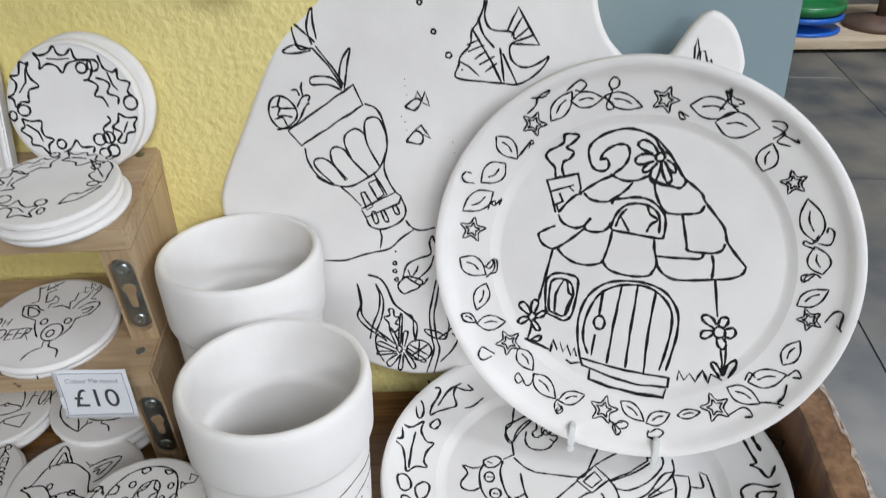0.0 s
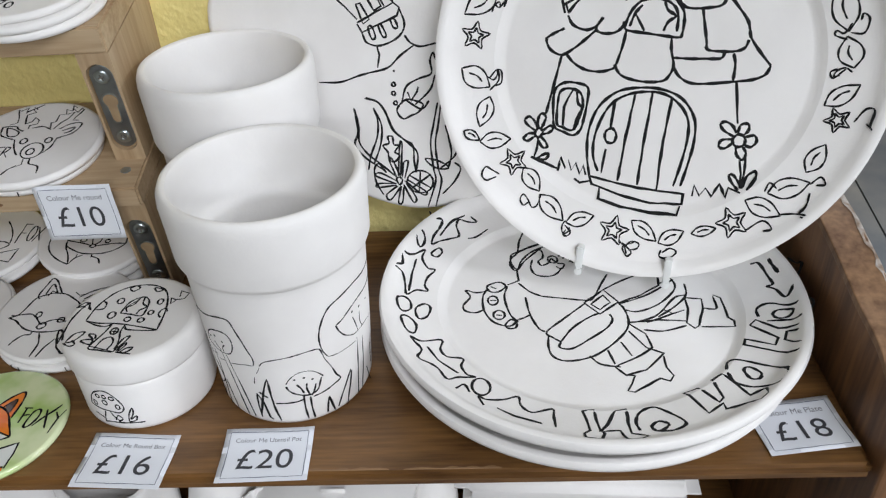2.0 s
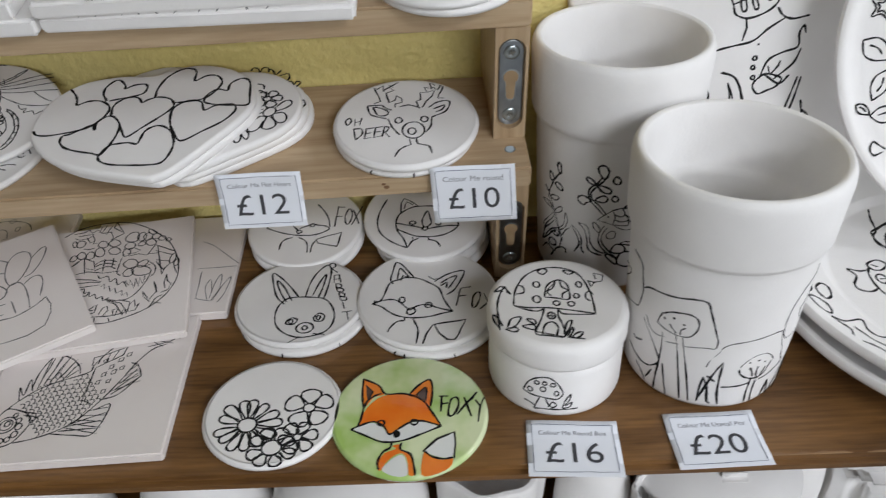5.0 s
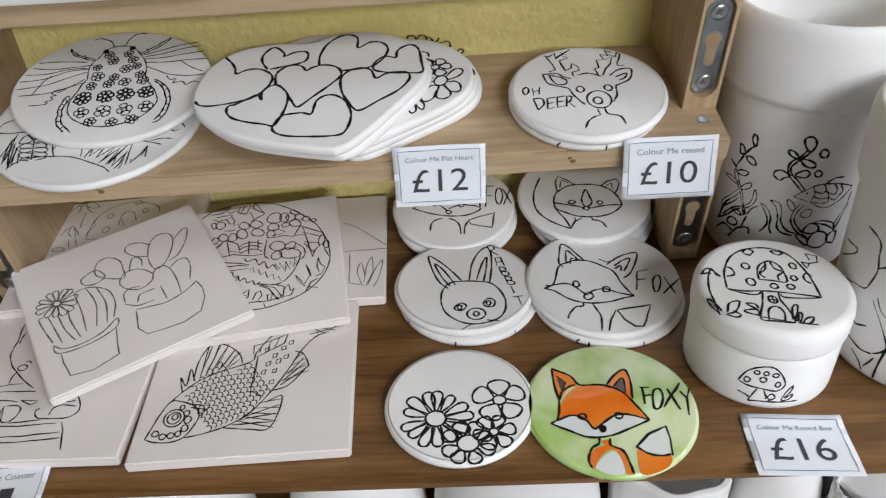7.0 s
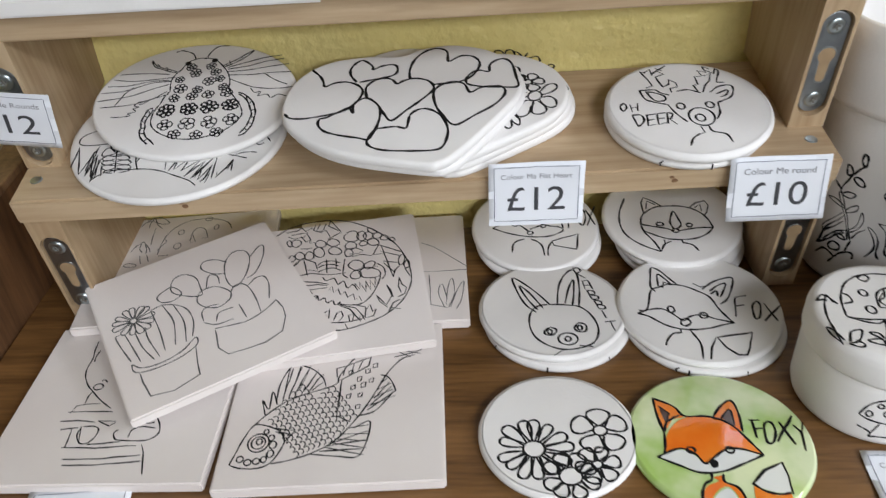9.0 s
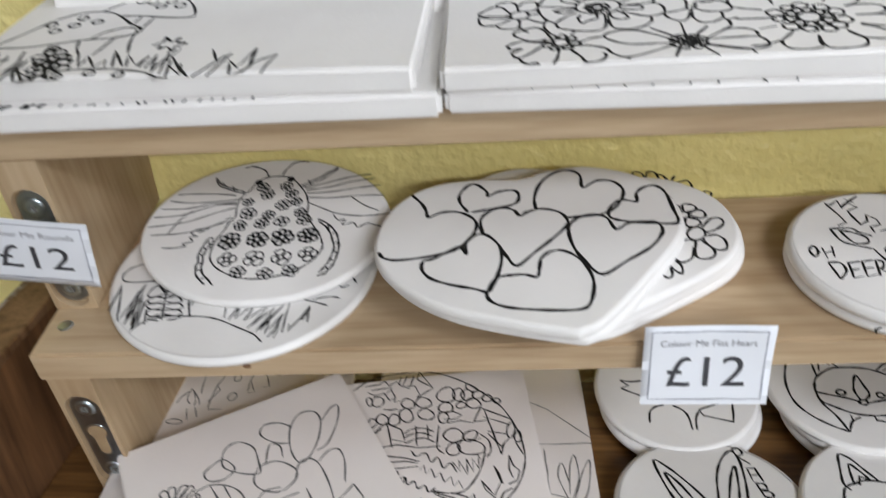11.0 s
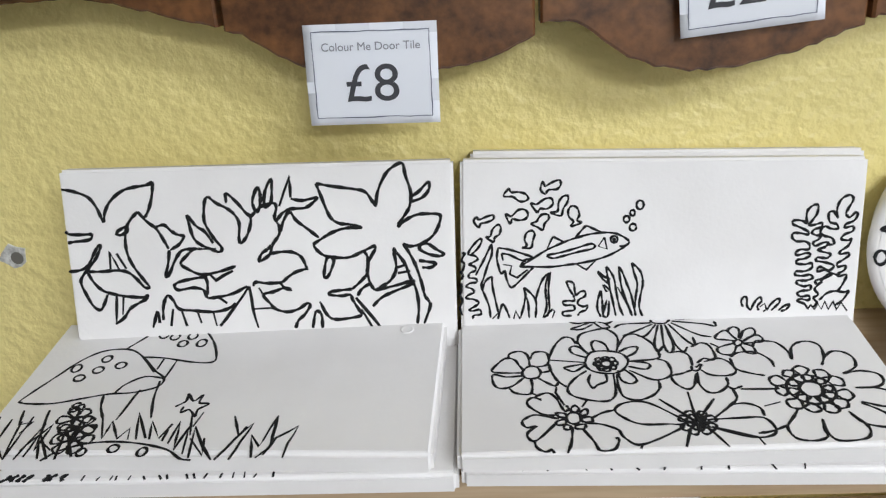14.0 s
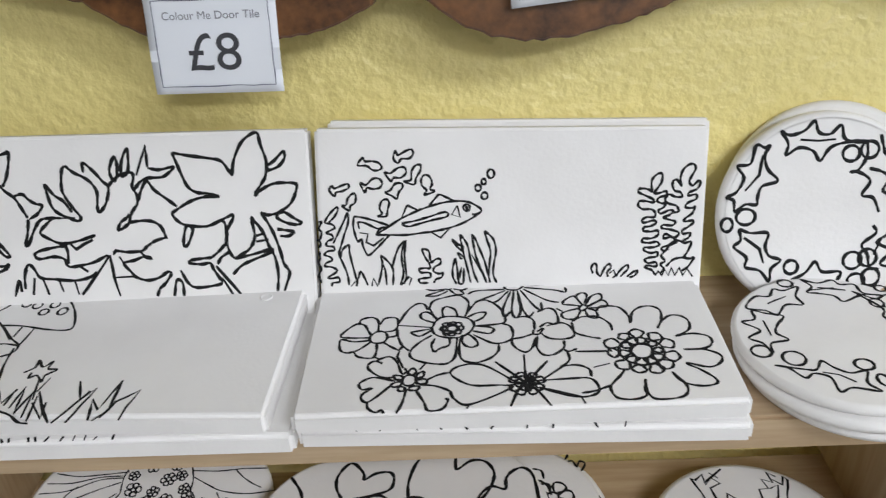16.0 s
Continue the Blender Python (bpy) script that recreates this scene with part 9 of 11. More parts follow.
def draw_hen(p):
    p.w = 0.95
    p.w = 0.95
    p.ln(-40.2, 62.3, -30.4, 69.5, -18, 73.3, -5, 74.1, 4.2, 73.4, 15.8, 70.1, 27.2, 63.1, 36, 55.3, 44.7, 45.5, 51.8, 35.5, 56.7, 23.4, 59.7, 10.7, 60.4, -3.1, 58.2, -14, 53.1, -24.6, 46.2, -32.7, 38.8, -38.7, 30.4, -42.7, 20.8, -45.8, 10.6, -48.1, 2.6, -48.1, -5.1, -46.5)
    p.st(-7.1, -39.8, -5.1, -46.5)
    p.st(-10.4, -32.2, -3.4, -32.6)
    p.ln(-8.7, -38.9, 0.6, -40.3, 10.8, -41.4, 21.1, -40.1)
    p.lp(13, 51.1, 16.8, 56, 22.3, 56.2, 24.4, 50, 22.8, 44.7, 17.4, 44.5, 13.8, 46.7)
    p.lp(24, 53, 27.8, 55, 30.3, 50.1, 29.2, 44.7, 25.1, 44.2, 23, 48.9)
    p.lp(28.5, 50.5, 31.8, 53.4, 35.3, 50.4, 35.1, 44.8, 30.9, 43.6, 28.4, 47)
    p.lp(35.2, 47.6, 38.6, 51.1, 42.6, 48.8, 41.4, 44.8, 36.9, 44.4)
    p.lp(41.5, 45.5, 44.8, 46.9, 47.3, 44.2, 45.8, 41, 41.7, 41.9)
    p.lp(47.6, 42, 50.9, 42.7, 52, 39.6, 48.8, 38.9)
    p.lp(31.9, 55.5, 33.4, 58.1, 37.8, 54.2, 39.5, 50.9, 34.9, 51.2)
    p.lp(30.8, 41.5, 33.7, 45.1, 38.1, 42.7, 39.7, 38.1, 36, 36.2, 32.5, 37.7)
    p.lp(24.5, 40.8, 27.7, 42.9, 30.8, 40.1, 28.9, 37.8, 25.3, 37.9)
    p.lp(13.2, 39.9, 16.5, 44, 20.9, 42.3, 22.1, 37.9, 18.9, 35.2, 14.5, 36.8)
    p.lp(-11, 39.7, -7, 42.3, -3.8, 38.8, -3, 33.2, -6.1, 30.5, -10.1, 33.4)
    p.lp(0.2, 37.2, 3.8, 40.6, 8.2, 38.2, 10.4, 33.6, 7.2, 30.9, 1.9, 32.8)
    p.lp(-18, 34.5, -15.4, 38.6, -11.9, 36.5, -11.4, 31, -14.9, 29.1, -17.6, 31)
    p.lp(-25.6, 36.1, -23, 39.6, -19.4, 37.5, -18, 32.4, -21.1, 30.4, -24.6, 32.6)
    p.lp(-30.8, 33.2, -28.3, 36.7, -25.1, 33.3, -27.2, 29.8, -30.3, 29.8)
    p.lp(-9.6, 47, -6.9, 50.6, -2.4, 48.2, -1.6, 43.1, -5.2, 41.9, -8.7, 44)
    p.lp(-0.6, 47.1, 3, 50.5, 7.5, 48.1, 9.2, 43.5, 4.7, 41.1, 0.7, 43.3)
    p.lp(-28.1, 51.1, -26, 54.9, -21.4, 53.1, -20.9, 48.8, -24, 46, -27.2, 47.4)
    p.lp(-31.8, 52.6, -29.6, 55, -27.7, 50.3, -29.8, 47.3)
    p.lp(12.6, 33.1, 15.8, 35.8, 18.8, 32.4, 17.8, 27.9, 13.8, 27.4)
    p.st(-32.5, 64.9, -23.4, 65.7, -19.8, 68.5, -17, 63.6, -12, 66.8, -8.8, 61.7, -5.1, 71.1)
    p.st(-28.4, 61.1, -21.5, 61.7, -15.2, 61.7, -18.7, 56.8, -26.9, 56.5, -30.6, 59.4)
    p.st(-8.8, 61.7, -0.5, 61.3, 2.1, 53.6, 0.3, 50.4, 5.8, 54.2, 10.9, 57.3)
    p.st(-4.1, 73.8, 3.3, 73.7, 8.7, 62.2, 10.9, 58)
    p.st(3.3, 73.7, 1.4, 66.7, 9.5, 59.1)
    p.st(-8.8, 70.5, -10.6, 63.6, -4.2, 59.3, -0.4, 70.1)
    p.st(-16.1, 60.5, -13.3, 53.5, -14.2, 48.7, -9.7, 49.1)
    p.st(-21.3, 43.4, -15.9, 42.2, -12.3, 42.8)
    p.st(-20.6, 57.9, -16.9, 50.7, -13.3, 52.7)
    p.st(12.7, 35.9, 21.6, 35.9, 26.8, 32, 23.2, 29.4, 16.1, 29.6)
    p.st(17.7, 26.6, 25.8, 27.5, 33.6, 24.4)
    p.st(33.7, 25.1, 39.2, 36.2, 40.9, 35.1, 47, -2.1)
    p.st(39.2, 36.2, 56.8, 24)
    p.st(40.1, 28.4, 54.3, 20.5)
    p.st(34.6, 25.6, 41.7, 25.3)
    p.st(41.2, 16.7, 52.4, 12.9)
    p.st(41.1, 14.8, 48.6, 2.6, 50.7, 8)
    p.lp(53.8, 19.3, 56.6, 22, 57.6, 17.1, 55.8, 11.5, 53.1, 10.1, 52.5, 14.9)
    p.lp(57.2, 12.5, 59.6, 14.7, 60.5, 9.2, 58, 5.8, 56.1, 8.8)
    p.st(56.3, 6.2, 59.5, -3.6)
    p.st(47, -2.1, 48.8, 5.2, 53, 9.5)
    p.lp(14.4, 16.7, 18.5, 21.7, 23.7, 20.6, 26.6, 15.3, 24.3, 11.9, 19, 11.1)
    p.lp(26.2, 15.4, 32, 18.7, 35, 16.1, 32.1, 11.5, 27.7, 10.5)
    p.lp(22.4, 8.4, 27.8, 12.4, 36.3, 7.9, 37.8, 2.5, 33.3, 0.2, 26.5, 1.1, 23.1, 4.4)
    p.st(29.9, 11.3, 36.5, 11.8)
    p.lp(15.4, 6.1, 19, 10.4, 23.3, 8.2, 22.2, 2, 17, 1.9)
    p.ln(12.4, 25.1, 10.9, 16.1, 10.2, 7.8, 13.6, 3.3)
    p.ln(36.3, 15.2, 40.8, 9.6, 41.2, 1.7, 38.3, -2.8)
    p.st(-29.2, 22.3, -19.3, 32.1, -16.5, 11.7)
    p.st(-27.5, 23.2, -22.8, 27.5)
    p.st(-18.4, 30.5, -10.5, 25.4, -8.7, 15.2, -16.6, 18.2)
    p.ln(-8.7, 21.7, -4.4, 24.7, 2.7, 24.5, 8.8, 21.2)
    p.ln(-9.6, 18, -4.4, 20.8, 2.6, 20.6, 7.8, 17.4)
    p.ln(-8.7, 13.9, -2.6, 16.5, 3.5, 16.4, 8.6, 12.7)
    p.st(-1.7, 26.8, -1.8, 11.7)
    p.st(5.4, 26.6, 5.2, 14.8)
    p.st(-23.4, 12.6, -13.9, 13.8, -1, 9.6, 12, 9.4)
    p.st(-22.5, 6.7, -9.6, 3.2, -1.1, -0.5)
    p.st(-20.2, 1.2, -9.6, 0.7, -1.9, -1.6)
    p.st(-19.3, -4, -1.9, -4.1)
    p.ln(-17.2, -6.9, -13.8, -6.4, -13.4, -11.4, -9.6, -11, -8.7, -16.1, -4.5, -14.5, -2.9, -19.7, 1.3, -18.2, 2.9, -22.8, 7.1, -20.7)
    p.st(-16.3, -14.4, -11.2, -14.9, -9.6, -11)
    p.st(-1.1, -6.7, 1.5, -3.6, 2.2, -9.9, 5.7, -7, 7.2, -13.4, 10.7, -10.5, 12.2, -17, 16.5, -14.2, 17.2, -20.4, 20.6, -17.6, 22.1, -22.7)
    p.ln(-5.3, 8, -2.7, 3.6, 3.3, 4.9, 5.8, -2, 10.1, 0.8, 12.5, -7.2, 16.8, -4.4, 20, -11.3)
    p.st(18.1, -3.4, 21.7, -10.4, 22, -3, 25.8, -13.8, 26.3, -2.7, 29.3, -12.1, 29.8, -2.2, 32.8, -10.4, 33.3, -0.4, 35.5, -7.2, 37.7, 1.2)
    p.ln(37.6, -0.1, 32.7, -12.8, 25.9, -22.3, 19.5, -25.7, 11.2, -24.5, 4.6, -21.9)
    p.st(5, -23.2, 17.3, -28.8, 22.4, -38.1, 19.8, -42.1, 13.2, -29.1, 6.2, -24.7)
    p.st(15.4, -24.8, 24.4, -29.2, 23.1, -39.4)
    p.st(23.5, -40.1, 24.3, -32.1, 27.8, -27.5, 29.1, -34.9, 31.7, -32.5, 29.3, -39, 23.9, -39.6)
    p.st(33.2, -19.1, 37, -25.9, 39.3, -30, 44, -21.4, 42.1, -12.4, 41.4, -9.7, 43.6, -15.2, 44.8, -22.8)
    p.st(33.2, -19.1, 34.6, -25.4, 40, -32.5)
    p.st(51.3, -3.1, 52.4, -10.9, 55.6, -14.7, 53.4, -21, 48.1, -23.5, 52.5, -22)
    p.st(51.3, -3.1, 49.7, -12.8, 51, -19.2)
    p.st(41.7, -32.9, 49, -35.6)
    p.st(39.7, -38.3, 44.4, -28.7, 49.6, -26.2)
    p.st(-10, -33.5, -1.3, -26.6, -2.2, -35.1, -8.3, -36.7)
    p.st(1.1, -38.1, 3.6, -31.7, 6.9, -30.1, 8.1, -35, 4.3, -40.5)
    p.st(12.4, -41.1, 11.8, -35.2, 15.9, -34.4, 14, -42.1)
    p.st(19, -39.7, 20.8, -35.4, 23, -41.7)
    p.st(-1.4, -41, -1.5, -46.7)
    p.st(9.1, -43.3, 10.6, -48.1)


def draw_bird(p):
    p.w = 0.95
    p.w = 0.95
    p.ln(-38.7, 55.5, -38, 46.4, -36.3, 38.1, -36.6, 28.9, -34.9, 20.9, -29.6, 11.9, -24.1, 6.3, -17.5, -0.4, -10.7, -5.9, -6.3, -9.2)
    p.ln(-34, 34.5, -34.7, 40.3, -33.8, 46.2)
    p.oval(-21.9, 10.4, 3.2, 2.8)
    p.ln(-21.7, 15.9, -19.7, 16.9, -17.2, 14.6)
    p.st(-24.1, 6.3, -25.5, 2.1, -25.3, -4.2)
    p.st(-30.3, -7, -24.4, -5.3, -15, -4.7)
    p.st(-33.5, -12, -19.9, -11.6, -3.6, -12.3)
    p.st(-29.9, -6, -31.5, -13.1)
    p.st(-35.4, -19.9, -24.2, -19.4, -12.3, -20.9)
    p.ln(-18.3, -24.6, -11.6, -24.4, -7.6, -27, -7.8, -33.6, -11.1, -38.2, -15.6, -38, -19.6, -32.2, -19.8, -26.4)
    p.st(-19.8, -24.5, -16.4, -38)
    p.st(-25.1, -26.2, -23.7, -41.4)
    p.st(-32.3, -26.9, -21.7, -25.4)
    p.st(-10.7, -39.2, -1.4, -38.6, 9.8, -37.2)
    p.ln(5.3, -27.5, 3.4, -30.3, 6.1, -35.2, 11.7, -36.4, 19.1, -36.7, 27, -36.1, 32, -31.6, 31.2, -24.8, 27.3, -17.7)
    p.ln(13.6, -33.6, 14.4, -27.9, 19.4, -25.2, 28.9, -26.6)
    p.ln(18.4, -18.3, 22.1, -22.4, 27.1, -21.7)
    p.st(-10.4, -20, 1.1, -20.5)
    p.st(-10.4, -20, -1.9, -24.3, 1.5, -21.5)
    p.st(-25.9, -41.3, -3.6, -42.2, 21.3, -40.5)
    p.st(-21.8, -50.6, -0.2, -50.6, 26.2, -48)
    p.st(-19.8, -55.1, 1.6, -55.1, 27.9, -52.6)
    p.st(24.3, -39.7, 27.7, -46.3, 32.1, -62.4)


def draw_sail(p):
    p.w = 0.7
    p.st(33.3, 29.8, 43.8, 23.1, 69.8, -5.3)
    p.st(35.1, -9.8, 69.7, -9.1)
    p.st(39.7, -13.9, 41.1, -49.5)
    p.ln(51, -53.7, 46.6, -36.2, 49.6, -25.8, 53.1, -43.7)
    p.ln(52.2, -50.5, 54, -29.7, 57.5, -19.2, 58.7, -37.2, 53.9, -54)
    p.ln(55.2, -54.1, 60.9, -33.9, 66.3, -23.6, 63.8, -44.6, 59.4, -56.4)
    p.st(40.3, -49.5, 53.1, -53.9)


def draw_toadt(p):
    p.w = 0.8
    p.w = 0.8
    p.ln(-24.4, 14.4, -24, 28.8, -21.6, 43.3, -15.3, 54.3, -6.2, 61.4, 5.1, 63, 16.2, 61, 25.7, 55.8, 30.5, 49.7)
    p.st(-23.4, 38.6, -20.3, 33.1, -25.9, 21)
    p.st(-24.1, 12.8, -15, 12.8)
    p.oval(-10.5, 44.8, 2.4, 3.6)
    p.oval(-10.2, 24.8, 2.9, 4.2)
    p.oval(18.3, 48.4, 2.0, 3.6)
    p.oval(10.2, 62.1, 3.0, 2.8)
    p.ln(-0.9, 29.8, -0.7, 43.1, 2.8, 49.4, 9.1, 46.5, 13.2, 33.9)
    p.st(-0.6, 28, 3.9, 28.9, -0, 39.6)
    p.st(8.7, 33.1, 13.2, 33.9)
    p.ln(-46.8, 58, -43.5, 64.5, -37.9, 65.3, -30.1, 60.3, -23.4, 60.9, -30.1, 69.2, -37.2, 70.5, -42.9, 66.1)
    p.ln(-37.2, 70.5, -39.5, 63.8, -39.4, 55)
    p.ln(-37.2, 70.5, -32.6, 59, -27.5, 52.9)
    p.st(-33.4, 54, -33.5, 42.1, -32.7, 30.3)
    p.ln(-47.1, 21.5, -44.4, 29.1, -40.8, 33.3, -39.3, 34.7, -33.4, 25.5, -30.9, 18.7)
    p.ln(-40.8, 33.3, -40.7, 25.2, -37.6, 19.8)
    p.ln(-37.9, 32.8, -34.5, 22.5, -34.3, 17.7)
    p.st(-38.3, 15.2, -35.5, 3.9)
    p.st(-33, 15.9, -29.7, 5.9)
    p.lp(-48.7, 3, -45.8, 5.6, -39.1, 3.7, -39.2, 0.7, -45.5, 1)
    p.ln(25.7, 55.8, 29.6, 49.9, 31.4, 44.4)


def draw_foxy(p):
    p.w = 1.5
    p.ln(-33.8, 33.1, -22.5, 26.1, -17.5, 18, -6, 17.6, 2.4, 15.4, 10, 9.4, 16.1, -1.6, 21.8, -13.1)
    p.ln(-33.8, 33.1, -33.8, 19, -32, 5.9, -30, 11.6, -24.9, 16.2, -20.2, 18.5)
    p.ln(-32, 5.9, -33.4, -4.7, -35.1, -10.6)
    p.ln(-1.1, 15.5, 6.3, 25.2, 14, 30, 16, 19.9, 14.5, 4.5)
    p.st(-31.6, 26.4, -26.4, 20.2, -30, 11.6)
    p.ln(4.2, 15.3, 11.2, 22.5, 11.2, 10.3)
    p.ln(-39.6, -13.6, -34, -10.6, -24.8, -7.3, -17.1, -12, -13.4, -18.7, -7.4, -14.5, 0.6, -8.9, 9.4, -8.2, 21.8, -13.1)
    p.ln(-39.6, -13.6, -28.7, -19.6, -18, -25, -4.5, -24.5, 8.5, -19.3, 21.8, -13.1)
    p.oval(-19.3, -8.8, 2.4, 2.3)
    p.oval(3.4, -9, 2.4, 2.3)
    p.ln(-11.5, -26, -12.4, -30.2, -17, -33.5, -20.2, -41.5, -19.2, -47.6)
    p.ln(-4.9, -26.2, -5.4, -31.7, 1.2, -36, 3.7, -46.1, 4.5, -53.2)
    p.st(9.2, -34.1, 19.1, -23.9, 30.5, -18.6, 31.1, -28.4, 29.9, -40.8)
    p.ln(10, -33.3, 15.3, -38.4, 22.9, -40.6, 29, -39.6)
    p.st(20.6, 13.9, 26.9, 13.7)
    p.st(22.4, 13.8, 21.6, -0.4)
    p.st(22, 6.6, 27.1, 7.4)
    p.lp(28.8, 9.8, 33.2, 12, 34.1, 4.9, 30.5, -3.4, 26.8, -3.3)
    p.st(38.2, 11.9, 42.7, -5.6)
    p.st(47.2, 16.5, 32.9, -3.5)
    p.st(45.9, 9.3, 49.1, 3.5, 47, -10.6)
    p.st(52.2, 11.5, 49.1, 3.5)


def draw_foxy_nose(p):
    p.fill(-10.7, -18.7, -8.4, -16.2, -6, -17.6, -6.4, -21, -9.4, -22.2)


def draw_foxy_orange(p):
    p.fill(-34.7, -10.6, -32.3, -0.2, -27.2, 9.1, -18.9, 16.1, -6, 17.6, 2.4, 15.4, 10, 9.4, 16.1, -1.6, 21.2, -13, 9.4, -8.2, 0.6, -8.9, -7.4, -14.5, -13.2, -17.8, -17.1, -12, -24.8, -7.3)
    p.fill(-33.5, 32.5, -22.6, 25.6, -17.9, 17.5, -25.1, 15.3, -31.2, 6.8, -33.5, 18.5)
    p.fill(-1.1, 15.5, 6.2, 24.7, 13.8, 29.5, 16, 19.9, 14.3, 5.5, 11, 7.9, 6.6, 13.3)
    p.fill(-20, -46.7, -19.4, -40.8, -15.8, -34.3, -8.6, -31.2, -11, -28.6, -5.8, -27.5, -5.4, -31.7, 0.8, -36.4, 3.4, -46.1, 4.1, -52.4, 0.3, -52.3, -0.7, -41.2, -4.2, -35, -9.8, -36.9, -14.9, -42.5, -17.7, -48)
    p.fill(10.1, -34.6, 15.1, -39.2, 22.6, -41.4, 28.8, -40.4, 26.8, -47.5, 17.3, -52.7, 8.5, -52.5)


def draw_foxy_white(p):
    p.fill(-38.2, -13.2, -33.1, -11.1, -25, -8.2, -18, -12.8, -13.8, -19.1, -7.2, -15.3, 0.8, -9.8, 9.2, -9.1, 19.6, -13.9, 8.3, -18.4, -4.3, -23.7, -17.8, -24.2, -28.3, -18.7)
    p.fill(-17, -48, -13.9, -42.5, -9.4, -38.2, -4.4, -36.3, -1.4, -41.6, -0.7, -52.3, -9.1, -52.9)
    p.fill(11.2, -32.5, 19.2, -24.7, 29.9, -19.4, 30.7, -28.9, 28.9, -38.7, 22.9, -39.4, 16, -37.2)


def draw_foxy_brown(p):
    p.fill(-31.3, 25.9, -26.5, 19.7, -29.6, 12)
    p.fill(5.6, 15.3, 11.5, 22.5, 11.4, 9.3)



# ---------------------------------------------------------------- room
WALL_YAW = 1.6


def wall_y(x):
    return 0.645 + math.tan(radians(WALL_YAW)) * (x + 0.797)


def lay_tiles(fl):
    """Large slate-look tiles with open joints, laid a little out of square with the wall."""
    turn, wide, deep = radians(-7.2), 0.60, 1.20
    me = bpy.data.meshes.new("tile")
    bm = box(0.002, wide - 0.002, 0.002, deep - 0.002, -0.003, 0, 0.0012, 1)
    bm.to_mesh(me)
    bm.free()
    me.materials.append(SLATE)
    lay = Matrix.Translation((1.94, 3.365, FLOOR)) @ Matrix.Rotation(turn, 4, "Z")
    for i in range(-10, 6):
        for j in range(-7, 4):
            m = lay @ Matrix.Translation((i * wide, (j + (0.45 if i % 2 else -0.05)) * deep, 0))
            c = m @ Vector((wide / 2, deep / 2, 0))
            if -3.0 < c.x < 4.5 and -3.2 < c.y < 5.9:
                ob = new("tile", me)
                ob.parent = fl
                ob.matrix_world = m


def build_room():
    fl = part("floor", box(-3.2, 4.6, -3.4, 6.0, FLOOR - 0.1, FLOOR - 0.004, 0), GROUT, smooth=False)
    tagged(fl, "grey mottled slate-look floor", "floor", kind="structure")
    lay_tiles(fl)
    w = part("wall_north", box(-3.0, 0.145, 0, 0.10, FLOOR, CEILING, 0.0), YELLOW, m=pose(0, wall_y(0), 0, 0, 0, WALL_YAW), smooth=False)
    tagged(w, "yellow painted wall with rough orange-peel texture", "wall", kind="structure")
    # added walls that close the room unseen; their dark colour limits the fill
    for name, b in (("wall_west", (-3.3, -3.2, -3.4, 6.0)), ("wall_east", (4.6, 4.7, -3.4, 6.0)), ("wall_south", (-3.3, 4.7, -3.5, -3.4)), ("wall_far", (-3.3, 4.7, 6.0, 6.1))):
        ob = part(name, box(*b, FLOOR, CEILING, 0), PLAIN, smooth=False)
        tagged(ob, "unseen enclosing wall, darkened to cut bounced light", "wall", kind="structure")
    # ceiling stays out of view and is greyed to weaken the ambient light
    c = part("ceiling", box(-3.3, 4.7, -3.5, 6.1, CEILING, CEILING + 0.1, 0), CEIL, smooth=False)
    tagged(c, "unseen ceiling, toned down to cut fill light", "ceiling", kind="structure")
    rnd = random.Random(8)
    for x, z, r in ((-0.8005, 0.3057, 0.0092), (-0.905, 0.06, 0.0045)):
        t = thing("wall_plug_hole", Matrix.Translation((x, wall_y(x), z)) @ pose(0, 0, 0, 90, 0, 0), "chipped empty screw hole in the yellow wall", "hole", "screw holes")
        ragged = [(r * k * math.cos(a), 0.9 * r * k * math.sin(a)) for a, k in ((2 * math.pi * q / 11, rnd.uniform(0.72, 1.08)) for q in range(11))]
        part("chipped_rim", slab(ragged, 0.0012, 0.0005, 2), PLASTER, t, "crumbled white plaster", m=pose(0, 0, -0.0006), smooth=False)
        # no hole is cut: the bore's shade is the dark colour of this disc
        part("bore", lathe([(0, 0.0009), (r * 0.42, 0.0009), (r * 0.45, -0.001), (0, -0.001)], 11), SHADOW_HOLE, t, "flat disc, its dark colour standing for shade in the bore", m=pose(r * 0.25, -r * 0.12, 0))


PLASTER = material("crumbled_plaster", (0.72, 0.71, 0.68), 0.9, colour2=(0.42, 0.41, 0.39), scale=300, bump=0.4, bump_scale=400)
# dark colour that stands for the shade inside bores and screw slots
SHADOW_HOLE = material("hole_shade", (0.16, 0.15, 0.13), 0.9)
build_room()


def build_board():
    y = 0.70
    t = thing("painted_board", pose(0, 0, 0), "upright blue-grey painted board beside the wall", "board")
    part("panel", box(0.05, 0.325, y, y + 0.02, FLOOR, 0.62, 0.002), BOARD, t, smooth=False)


build_board()
BLUE = material("blue_plastic", (0.02, 0.13, 0.55), 0.3)
GREEN = material("green_plastic", (0.02, 0.20, 0.06), 0.3)
PALE_PINE = wood("bleached_pine", (0.68, 0.56, 0.41), (0.50, 0.38, 0.25), 0.5, "x", 7)
BROWN = material("dark_brown_clay", (0.10, 0.06, 0.045), 0.6, colour2=(0.16, 0.10, 0.07), scale=8)


